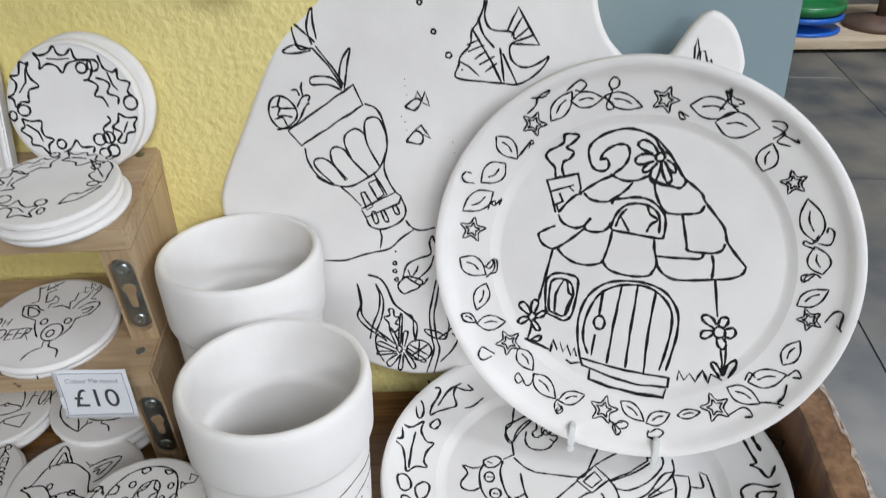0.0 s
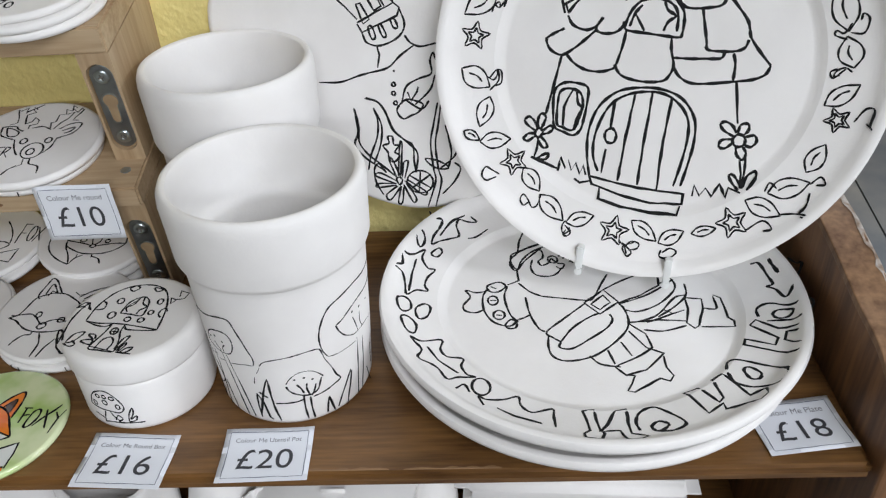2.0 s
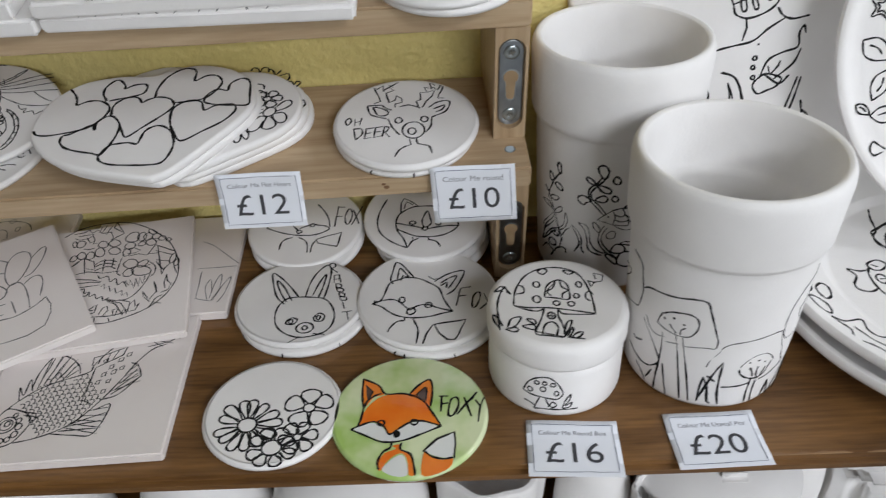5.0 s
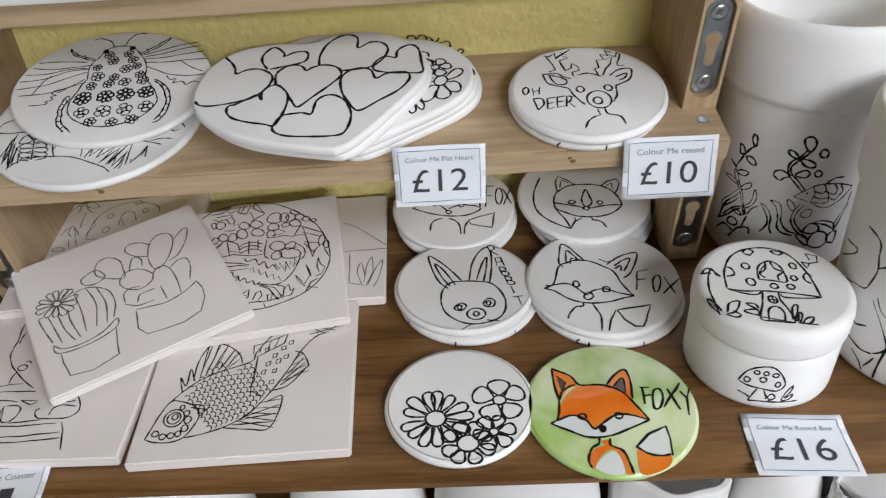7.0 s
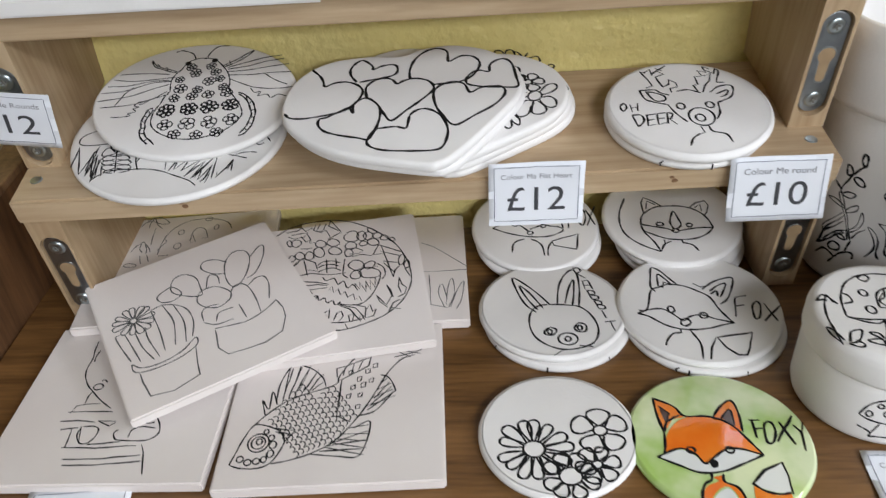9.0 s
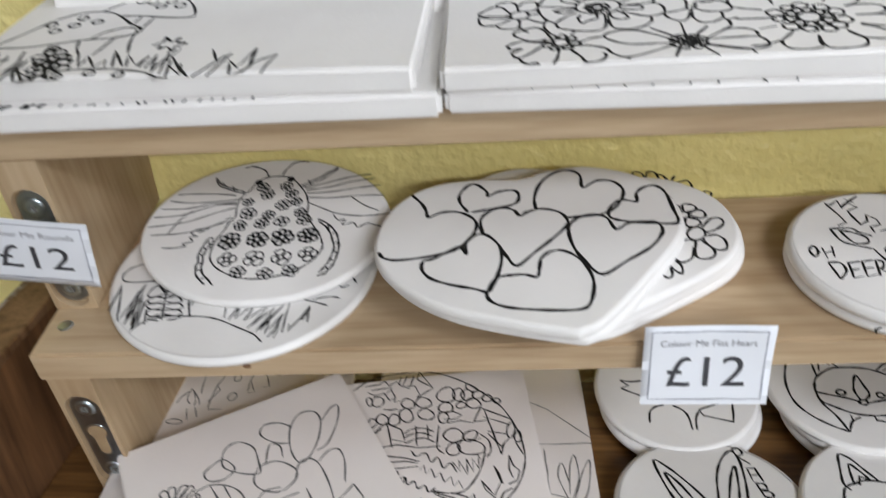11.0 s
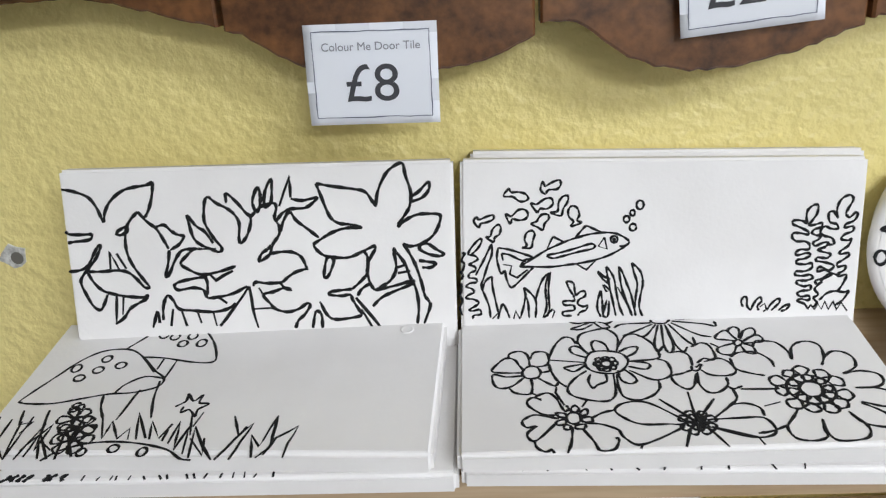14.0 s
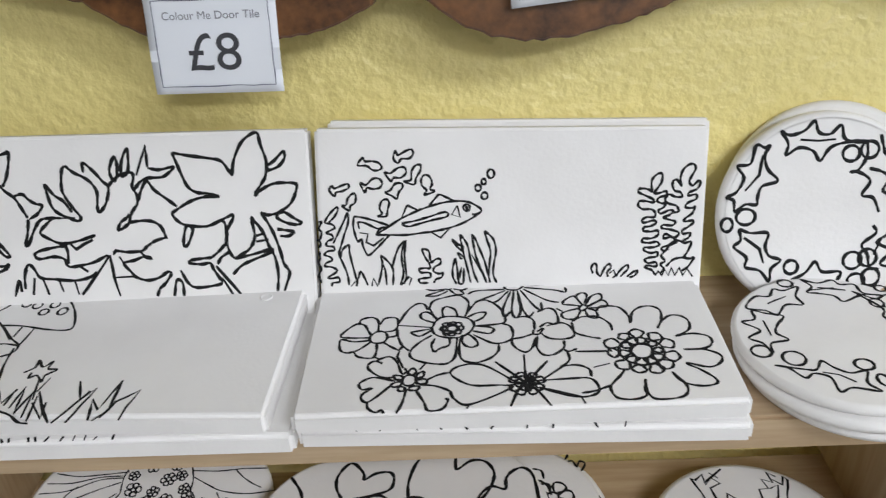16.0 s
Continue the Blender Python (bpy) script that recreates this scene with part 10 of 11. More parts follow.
def build_far_plinth():
    t = thing("low_plinth", pose(2.35, 4.75, FLOOR, 0, 0, -4), "low pale wooden plinth on the slate floor", "plinth")
    part("top_board", box(-0.75, 0.95, -0.45, 0.35, 0.02, 0.07, 0.004), PALE_PINE, t, smooth=False)
    for x in (-0.70, 0.85):
        part("runner", box(x, x + 0.06, -0.42, 0.32, 0, 0.02, 0), PALE_PINE, t, smooth=False)
    w = thing("modelling_wheel", pose(2.02, 4.56, FLOOR + 0.07), "blue plastic modelling turntable on the plinth", "turntable")
    part("foot", lathe([(0, 0), (0.19, 0), (0.195, 0.012), (0.185, 0.018), (0.06, 0.026), (0.055, 0.07), (0, 0.07)], 40), BLUE, w)
    part("head", lathe([(0, 0.07), (0.195, 0.07), (0.20, 0.078), (0.20, 0.095), (0.19, 0.10), (0, 0.10)], 40), BLUE, w)
    g = thing("mixing_bowl", pose(2.02, 4.56, FLOOR + 0.17), "green plastic bowl on a turntable", "bowl")
    part("shell", lathe([(0, 0), (0.18, 0), (0.20, 0.02), (0.205, 0.06), (0.195, 0.06), (0.185, 0.03), (0.15, 0.016), (0, 0.014)], 40), GREEN, g)
    b = thing("banding_wheel", pose(2.46, 4.58, FLOOR + 0.07), "brown cast banding wheel on the plinth", "turntable")
    part("foot", lathe([(0, 0), (0.20, 0), (0.20, 0.03), (0.07, 0.06), (0, 0.06)], 36), BROWN, b)
    part("post", lathe([(0, 0.06), (0.03, 0.06), (0.03, 0.36), (0, 0.36)], 24), BROWN, b)
    part("wheel_head", lathe([(0, 0.36), (0.17, 0.36), (0.17, 0.385), (0, 0.39)], 36), BROWN, b)


build_far_plinth()

# ---------------------------------------------------------------- display table
TABLE_FRONT = 0.3505


def build_table():
    t = thing("display_table", pose(0, 0, 0), "brown stained pine display table with raised sides", "table")
    top = part("tabletop", box(-0.80, 0.298, TABLE_FRONT, 0.642, -0.0135, 0, 0.0045, 4), OAK, t, smooth=False)
    for x0, x1, nm in ((0.298, 0.322, "r"), (-0.826, -0.80, "l")):
        # side board with a wavy worn top edge that rises towards the back
        bm = bmesh.new()
        pts = spline([(TABLE_FRONT - 0.006, -0.75), (TABLE_FRONT - 0.006, 0.0), (TABLE_FRONT + 0.004, 0.045), (0.385, 0.068), (0.43, 0.076), (0.47, 0.085), (0.52, 0.093), (0.60, 0.097), (0.655, 0.097)], 6)
        outline = pts + [(0.655, -0.75)]
        sb = slab(outline, x1 - x0, 0.003, 3)
        part("side_board", sb, OAK_Y, t, m=Matrix(((0, 0, 1, x0), (1, 0, 0, 0), (0, 1, 0, 0), (0, 0, 0, 1))), smooth=False)
        crest = pts[14:]
        low = [(y, z - 0.005) for y, z in reversed(crest)]
        part("worn_top_edge", slab([(y, z + 0.0012) for y, z in crest] + low, x1 - x0 + 0.003, 0.001, 2), WORN, t, "brown top edge rubbed pale", m=Matrix(((0, 0, 1, x0 - 0.0015), (1, 0, 0, 0), (0, 1, 0, 0), (0, 0, 0, 1))), smooth=False)
        # splintered strip along the outer arris
        chip = random.Random(5)
        side, sgn = (x1 + 0.0012, -1) if nm == "r" else (x0 - 0.0012, 1)
        bm = bmesh.new()
        rows = []
        for y, z in crest[4:]:
            w = chip.uniform(0.0012, 0.0050)
            rows.append([bm.verts.new(v) for v in ((side + sgn * w, y, z + 0.0016), (side - sgn * 0.0006, y + chip.uniform(-0.001, 0.001), z + 0.0015 - chip.uniform(0, 0.001)), (side - sgn * 0.0006, y, z - chip.uniform(0.001, 0.004)))])
        for a, b in zip(rows, rows[1:]):
            for k in (0, 1):
                bm.faces.new((a[k], b[k], b[k + 1], a[k + 1]))
        part("splintered_edge", bm, CHIPPED, t, "pale splintered outer edge", smooth=False)
    rnd = random.Random(21)
    for x0, x1 in ((-0.71, -0.66), (-0.30, -0.275), (-0.235, -0.19), (-0.125, -0.02), (-0.01, 0.055), (0.09, 0.16)):
        n = max(6, int((x1 - x0) / 0.006))
        up = [(x0 + (x1 - x0) * k / n, 0.0052 + (0.0 if k in (0, n) else rnd.uniform(0.0002, 0.0019))) for k in range(n + 1)]
        down = [(x, 0.0045) for x, _ in reversed(up)]
        part("worn_patch", slab(spline(up, 3) + down, 0.0005, 0.0001, 1), WORN_X, t, "pale patch worn through the stain", m=pose(0, TABLE_FRONT, -0.0001), smooth=False)
    part("lower_shelf", box(-0.80, 0.298, TABLE_FRONT + 0.01, 0.64, -0.27, -0.25, 0.003), OAK, t, smooth=False)
    part("back_panel", box(-0.80, 0.298, 0.643, 0.646, -0.75, -0.022, 0), OAK, t, smooth=False)


build_table()


def fluted(prof, flutes, depth, seg=96):
    """A turned body with soft vertical flutes."""
    bm = lathe(prof, seg)
    for v in bm.verts:
        r = math.hypot(v.co.x, v.co.y)
        if r > 0.01:
            k = 1 + depth * math.cos(flutes * math.atan2(v.co.y, v.co.x)) * min(1.0, r / 0.03)
            v.co.x, v.co.y = v.co.x * k, v.co.y * k
    return bm


def under_table():
    def stock(name, x, y, prof, label, cat, flutes=0, depth=0.0, squash=1.0):
        t = thing(name, pose(x, y, -0.25), label, cat)
        bm = fluted(spline(prof, 4), flutes, depth)
        for v in bm.verts:
            v.co.y *= squash
        part("body", bm, BISQUE, t)
        return t

    a = stock("casserole_dish", -0.073, 0.425, [(0, 0), (0.040, 0), (0.056, 0.02), (0.060, 0.08), (0.058, 0.145), (0.054, 0.150)], "white bisque lidded casserole on the lower shelf", "dish")
    lid = part("lid", lathe(spline([(0.052, 0.150), (0.063, 0.151), (0.065, 0.156), (0.062, 0.161), (0.045, 0.172), (0.02, 0.178), (0, 0.179)], 4), 80), BISQUE, a)
    part("lid_handle", box(-0.014, 0.014, -0.005, 0.005, 0.172, 0.186, 0.0045, 4), BISQUE, lid, m=pose(0.002, -0.030, -0.006))
    stock("bread_crock", -0.365, 0.425, [(0, 0), (0.048, 0), (0.060, 0.03), (0.064, 0.11), (0.056, 0.155), (0.030, 0.176), (0.012, 0.178), (0, 0.176)], "white bisque round-shouldered crock on the lower shelf", "jar")
    stock("lobed_bowl", -0.252, 0.425, [(0, 0), (0.026, 0), (0.036, 0.05), (0.042, 0.12), (0.044, 0.168), (0.041, 0.176), (0.037, 0.170), (0.034, 0.12), (0, 0.09)], "white bisque bowl with a gently lobed rim on the lower shelf", "bowl", 7, 0.035)
    stock("money_box", -0.168, 0.425, [(0, 0), (0.022, 0), (0.030, 0.05), (0.031, 0.12), (0.024, 0.160), (0.011, 0.176), (0, 0.178)], "white bisque egg-shaped money box on the lower shelf", "ornament")
    stock("fluted_beaker", -0.128, 0.395, [(0, 0), (0.010, 0), (0.013, 0.05), (0.016, 0.14), (0.017, 0.160), (0.014, 0.163), (0.012, 0.14), (0, 0.12)], "white bisque beaker with ribbed sides on the lower shelf", "beaker", 16, 0.05)
    stock("bud_vase", 0.004, 0.435, [(0, 0), (0.012, 0), (0.018, 0.05), (0.019, 0.12), (0.014, 0.158), (0.008, 0.170), (0, 0.171)], "small white bisque rounded vase on the lower shelf", "vase")
    for x in (-0.49, -0.63):
        stock("globe_vase", x, 0.44, [(0, 0), (0.040, 0), (0.055, 0.06), (0.050, 0.13), (0.030, 0.165), (0.026, 0.172), (0.020, 0.170), (0.018, 0.15), (0, 0.14)], "white bisque rounded vase on the lower shelf", "vase", squash=0.9)
    f = thing("planter_trough", pose(0.118, 0.455, -0.25, 0, 0, -3), "white bisque trough planter with rounded corners on the lower shelf", "planter")
    h = 0.014
    part("body", box(-0.088, 0.088, -0.062, 0.062, 0, 0.160, h, 5), BISQUE, f)
    part("rim", box(-0.094, 0.094, -0.068, 0.068, 0.150, 0.180, h, 5), BISQUE, f)


under_table()

# ---------------------------------------------------------------- stepped shelf unit
UNIT = pose(-0.475, 0.5235, 0.1016, 8.5, 0.05, 1.6)
SH1, SH2 = 0.019, 0.134
UL, UR = -0.282, 0.2605


def on_unit(x, y, z, rx=0, ry=0, rz=0):
    return UNIT @ pose(x, y, z, rx, ry, rz)


def stadium(half, rad, n=12):
    """Outline of a round-ended slot, upright in x and y."""
    out = [(rad * math.cos(math.pi * k / n), half + rad * math.sin(math.pi * k / n)) for k in range(n + 1)]
    return out + [(-rad * math.cos(math.pi * k / n), -half - rad * math.sin(math.pi * k / n)) for k in range(n + 1)]


def hanger(parent, x, y, z):
    """Keyhole hanger plate let into the upright, with two countersunk screws."""
    plate = part("hanger_plate", slab(stadium(0.0275, 0.0088), 0.0022, 0.0007, 2), ZINC, parent, "zinc keyhole hanger plate", m=pose(x, y, z, 90, 0, 0), smooth=False)
    key = [(0.0055 * math.cos(a), 0.006 + 0.0055 * math.sin(a)) for a in (radians(-50 + 14 * k) for k in range(21))]
    key += [(-0.003, -0.011), (-0.0015, -0.013), (0.0015, -0.013), (0.003, -0.011)]
    # no opening here: a thin slab whose darker pine imitates the shaded recess
    part("keyhole", slab(key, 0.0003, 0.0001, 1), PINE_SHADE, plate, "keyhole shape laid on the plate, shade put into its pine colour", m=pose(0, 0, 0.0021), smooth=False)
    rim = [(x2 * 1.22, y2 * 1.10) for x2, y2 in key]
    part("keyhole_lip", slab(rim, 0.0005, 0.0002, 1), SCREW, plate, m=pose(0, 0, 0.0018), smooth=False)
    for s in (1, -1):
        part("screw", lathe([(0.0058, 0), (0.0055, 0.0006), (0.0044, 0.0012), (0.0020, 0.0013), (0.0014, 0.0005), (0, 0.0004)], 24), SCREW, plate, m=pose(0, s * 0.0265, 0.0022))
        for a in (20, 110):
            # bars on the screw head, coloured dark as the shade of its slots
            part("cross_slot", box(-0.0024, 0.0024, -0.0005, 0.0005, 0, 0.0015, 0), SHADOW_HOLE, plate, m=pose(0, s * 0.0265, 0.0022, 0, 0, a), smooth=False)


def slotted_facing(x0, x1, y, depth, z0, z1, zc, foot=None):
    """Front of an upright with a routed round-ended slot; foot gives the lower edge as a function of x."""
    cx = (x0 + x1) / 2
    hole = [(cx + a, zc + b) for a, b in stadium(0.0285, 0.0098)]
    low = foot or (lambda x: z0)
    rim = [(x0, low(x0)), (x1, low(x1)), (x1, z1), (x0, z1)]
    bm = bmesh.new()
    rings = {}
    for yy in (y, y + depth):
        for key, pts in (("rim", rim), ("hole", hole)):
            rings[key, yy] = [bm.verts.new((a, yy, b)) for a, b in pts]
    for key in ("rim", "hole"):
        a, b = rings[key, y], rings[key, y + depth]
        for k in range(len(a)):
            q = (k + 1) % len(a)
            bm.faces.new((a[k], a[q], b[q], b[k]))
    edges = [e for e in bm.edges if all(abs(v.co.y - y) < 1e-7 for v in e.verts)]
    bmesh.ops.triangle_fill(bm, use_beauty=True, use_dissolve=False, edges=edges)
    return bm


def build_unit():
    u = thing("stepped_shelf", UNIT @ pose(0, 0, 0, 0, 0, 0.9), "pale pine two-tier stepped shelf on the table", "shelf")
    part("lower_board", box(UL, UR, -0.0045, 0.119, 0, SH1, 0.0018), PINE, u, smooth=False)
    part("upper_board", box(UL, UR, 0.0315, 0.154, SH2 - 0.021, SH2, 0.0018), PINE, u, smooth=False)

    def foot(x, y):
        return -(0.1016 + y * 0.1478 - 0.0009 * x) / 0.989

    for x, zc in ((UL + 0.0005, 0.0585), (UR - 0.0245, 0.066)):
        x1, d, under_top = x + 0.024, 0.0045, SH2 - 0.021
        bm = box(x, x1, d, 0.115, -0.10, 0, 0.0)
        for v in bm.verts:
            if v.co.z < -0.05:
                v.co.z = foot(v.co.x, v.co.y)
        part("lower_upright", bm, PINE_V, u, smooth=False)
        part("lower_facing", slotted_facing(x, x1, 0.0, d, 0, 0, -0.055, lambda q: foot(q, 0.0)), PINE_V, u, "pine facing with a routed slot", smooth=False)
        part("upper_upright", box(x, x1, 0.0325 + d, 0.152, SH1, under_top, 0.0), PINE_V, u, smooth=False)
        part("upper_facing", slotted_facing(x, x1, 0.0325, d, SH1, under_top, zc), PINE_V, u, "pine facing with a routed slot", smooth=False)
        hanger(u, x + 0.012, 0.0325 + d, zc)
        hanger(u, x + 0.012, d, -0.055)
        for y, z in ((0.0185, SH1), (0.062, SH2), (0.137, SH2)):
            part("board_screw", lathe([(0, 0.0006), (0.0035, 0.0006), (0.0042, 0)], 16), SCREW, u, m=pose(x + 0.011, y, z))
        for y, z, r in ((-0.0046, 0.009, 0.0022), (-0.0046, 0.012, 0.0015)):
            part("knot", slab([(r * math.cos(k * 0.6283), 0.8 * r * math.sin(k * 0.6283)) for k in range(10)], 0.0003, 0.0001, 1), KNOT, u, "small brown knot", m=pose(x * 0.62 + 3 * r, y, z, 90, 0, 0), smooth=False)


build_unit()


# ---------------------------------------------------------------- cards
def text_mesh(body, width, height=None):
    cu = bpy.data.curves.new("lettering", "FONT")
    cu.body, cu.align_x, cu.align_y = body, "CENTER", "CENTER"
    ob = bpy.data.objects.new("lettering", cu)
    scene.collection.objects.link(ob)
    dg = bpy.context.evaluated_depsgraph_get()
    me = bpy.data.meshes.new_from_object(ob.evaluated_get(dg))
    bpy.data.objects.remove(ob)
    bpy.data.curves.remove(cu)
    xs = [v.co.x for v in me.vertices]
    ys = [v.co.y for v in me.vertices]
    k = width / (max(xs) - min(xs))
    cx, cy = (max(xs) + min(xs)) / 2, (max(ys) + min(ys)) / 2
    kh = height / (max(ys) - min(ys)) if height else k
    for v in me.vertices:
        v.co = Vector(((v.co.x - cx) * k, (v.co.y - cy) * kh, 0))
    return me


def price_card(m, title, price, curl=0.0, w=0.0615, h=0.0462, bars=False, wrinkle=1):
    words = f"white price card reading {title} {price}" if not bars else "white price card lettered Colour Me Coaster, drooping over the edge"
    t = thing("price_card", m, words, "price card", "price cards")
    rnd = random.Random(wrinkle)
    a1, a2 = rnd.uniform(0.3, 1.0), rnd.uniform(0, 6)

    def bend(x, y):
        return curl * ((y / h) ** 2) + 0.0007 * a1 * math.sin(x * 90 + a2) * (0.5 + y / h) + 0.0005 * math.sin(y * 130 + a2)
    bm = bmesh.new()
    nx, ny = 12, 9
    g = [[[bm.verts.new((w * (i / nx - 0.5), h * (j / ny - 0.5), bend(w * (i / nx - 0.5), h * (j / ny - 0.5)) + k)) for i in range(nx + 1)] for j in range(ny + 1)] for k in (0, 0.00025)]
    for k in (0, 1):
        for j in range(ny):
            for i in range(nx):
                bm.faces.new((g[k][j][i], g[k][j][i + 1], g[k][j + 1][i + 1], g[k][j + 1][i]))
    rim = [(0, i) for i in range(nx + 1)] + [(j, nx) for j in range(1, ny + 1)] + [(ny, i) for i in range(nx - 1, -1, -1)] + [(j, 0) for j in range(ny - 1, 0, -1)]
    for (a, b), (c, d) in zip(rim, rim[1:] + rim[:1]):
        bm.faces.new((g[0][a][b], g[0][c][d], g[1][c][d], g[1][a][b]))
    part("card", bm, PAPER, t)

    def lay(me, name, mat, x, y):
        for v in me.vertices:
            v.co.x += x
            v.co.y += y
            v.co.z = bend(v.co.x, v.co.y) + 0.0005
        me.materials.append(mat)
        ob = new(name, me)
        ob.parent = t
    p = Pen(3)
    p.w = 0.42
    bw, bh = w * 500 - 3.6, h * 500 - 3.4
    p.sc(-bw, -bh, bw, -bh, bw, bh, -bw, bh)
    p.build("printed_border", t, PRINT_BLUE, lambda u, v: (Vector((u, v, bend(u, v) + 0.0004)), Vector((0, 0, 1))), raised=0.0001)
    lay(text_mesh(title, w * min(0.74, 0.042 * len(title) + 0.08)), "card_title", PRINT_SOFT, 0, h * 0.28)
    if not bars:
        lay(text_mesh(price, w * (0.61 if len(price) > 2 else 0.40), h * 0.37), "card_price", PRINT, 0, -h * 0.08)
    else:
        bm = bmesh.new()
        for bx in (-0.008, 0.005):
            merge(bm, box(bx, bx + 0.008, -0.008, 0.004, 0.0005, 0.0006, 0))
        part("price_bars", bm, PRINT, t, "unreadable price as plain bars", smooth=False)
    return t


price_card(pose(-0.2578, 0.5165, 0.1066, 85, -3, -3), "Colour Me round", "£10", wrinkle=2)
price_card(pose(-0.4127, 0.5130, 0.1100, 88, 0.2, 1.5), "Colour Me Flat Heart", "£12", wrinkle=5)
price_card(pose(-0.7499, 0.5283, 0.1678, 104.5, 10, 7.4), "Colour Me Rounds", "£12", 0.003, 0.0594, 0.0446, wrinkle=7)
price_card(pose(-0.572, 0.6025, 0.408, 89, 0.8, 1.5), "Colour Me Door Tile", "£8", wrinkle=9)
price_card(pose(-0.4045, 0.6025, 0.4435, 89, -5, 1.5), "Colour Me Plate", "£20", wrinkle=10)
price_card(pose(-0.1998, 0.3655, 0.0012, 0, 0, -3), "Colour Me Round Box", "£16", 0.002, wrinkle=11)
price_card(pose(-0.1046, 0.3686, 0.0012, 0, 0, 1.5), "Colour Me Utensil Pot", "£20", 0.002, wrinkle=12)
price_card(pose(0.2605, 0.3860, 0.0012, 0, 0, 7.0), "Colour Me Plate", "£18", 0.002, wrinkle=13)
price_card(pose(-0.688, 0.347, 0.0012, 0, 0, 5), "Colour Me Coaster", "", 0.002, bars=True, wrinkle=14)


# ---------------------------------------------------------------- scalloped fascia above
def scallop(x):
    """Lower edge of the fascia: shallow lobes that meet in rounded crests."""
    pts = [(-1.2, 0.44), (-0.80, 0.445), (-0.7045, 0.449), (-0.6349, 0.4303), (-0.6234, 0.4222), (-0.6117, 0.414), (-0.59, 0.4085), (-0.565, 0.4065), (-0.54, 0.4080), (-0.5266, 0.4094), (-0.513, 0.4124), (-0.502, 0.4185), (-0.495, 0.4255), (-0.482, 0.429), (-0.472, 0.4225), (-0.463, 0.4135),
           (-0.450, 0.4070), (-0.436, 0.4030), (-0.4235, 0.4020), (-0.4095, 0.4025), (-0.3838, 0.4075), (-0.371, 0.4115), (-0.3626, 0.4145), (-0.345, 0.4225), (-0.30, 0.437), (-0.24, 0.437), (-0.18, 0.416), (-0.14, 0.400), (-0.11, 0.394), (0.0, 0.394)]
    return float(np.interp(x, [p[0] for p in pts], [p[1] for p in pts]))


def build_fascia():
    t = thing("shelf_fascia", pose(0, 0.6185, 0, 0, 0, 1.6), "red-brown pine boards with a scalloped lower edge", "fascia")
    edges = [-1.075, -0.93, -0.786, -0.641, -0.4955, -0.35, -0.23, -0.113]
    rnd = random.Random(4)
    for a, b in zip(edges, edges[1:]):
        n = 36
        low = [scallop(a + (b - a) * k / n) for k in range(n + 1)]
        low = [sum(low[max(0, k - 2):k + 3]) / len(low[max(0, k - 2):k + 3]) + rnd.uniform(-0.0006, 0.0006) for k in range(n + 1)]
        pts = [(a + 0.0012 + (b - a - 0.0024) * k / n, low[k]) for k in range(n + 1)]
        outline = pts + [(b - 0.0012, 0.62), (a + 0.0012, 0.62)]
        part("fascia_board", slab(outline, 0.017, 0.0012, 1), VALANCE, t, m=Matrix(((1, 0, 0, 0), (0, 0, -1, 0.019), (0, 1, 0, 0), (0, 0, 0, 1))), smooth=False)
    part("backing_batten", box(-1.07, -0.12, 0.019, 0.030, 0.46, 0.62, 0), VALANCE, t, smooth=False)


build_fascia()


# ---------------------------------------------------------------- crockery
def pot(x, y, hs, label, painter):
    t = thing("utensil_pot", pose(x, y, 0), label, "pot", "utensil pots")
    prof = [(0, 0), (0.050, 0), (0.054, 0.0015), (0.0555, 0.005), (0.0582, 0.05), (0.0609, 0.117), (0.0610, 0.1225), (0.0617, 0.1240), (0.0640, 0.1260), (0.0652, 0.1295), (0.0660, 0.152),
            (0.0667, 0.167), (0.0662, 0.1725), (0.0645, 0.1765), (0.0622, 0.1776), (0.0598, 0.1762), (0.0582, 0.1725), (0.0575, 0.164), (0.0570, 0.1350), (0.0562, 0.1310), (0.0545, 0.1285), (0.0525, 0.1270), (0.0514, 0.1235), (0.0508, 0.1150), (0.0500, 0.06), (0.048, 0.016), (0.044, 0.010), (0, 0.009)]
    part("body", lathe([(r, z * hs) for r, z in prof[:8]], 96), BISQUE, t)
    part("collar", lathe([(r, z * hs) for r, z in prof[7:16]], 96), BISQUE, t)
    part("inside", lathe([(r, z * hs) for r, z in prof[15:]], 96), BISQUE, t)
    draw(painter, t, on_drum(lambda z: max(0.0556, 0.0557 + 0.0053 * z / 0.119 / hs)), INK)
    return t


pot(-0.0945, 0.4510, 1.0, "white bisque utensil pot outlined with trees and grass", draw_pot_f)
pot(-0.1442, 0.5835, 1.118, "white bisque utensil pot outlined with seaweed and fish", draw_pot_b)


def round_box():
    t = thing("round_box", pose(-0.204, 0.4405, 0), "white bisque round box with a toadstool lid", "box")
    base = part("base", lathe([(0, 0), (0.044, 0), (0.0468, 0.002), (0.0475, 0.005), (0.0475, 0.038), (0.0465, 0.0425), (0.0455, 0.0440), (0, 0.0440)], 80), BISQUE, t)
    lid = part("lid", lathe([(0, 0.0442), (0.0460, 0.0442), (0.0482, 0.0455), (0.0490, 0.048), (0.0490, 0.059), (0.0482, 0.0628), (0.0460, 0.0655), (0.043, 0.0665), (0, 0.0665)], 80), BISQUE, t)
    draw(draw_lid, lid, on_plane(0.0665), INK)
    draw(draw_boxside, base, on_drum(lambda z: 0.0475), INK)


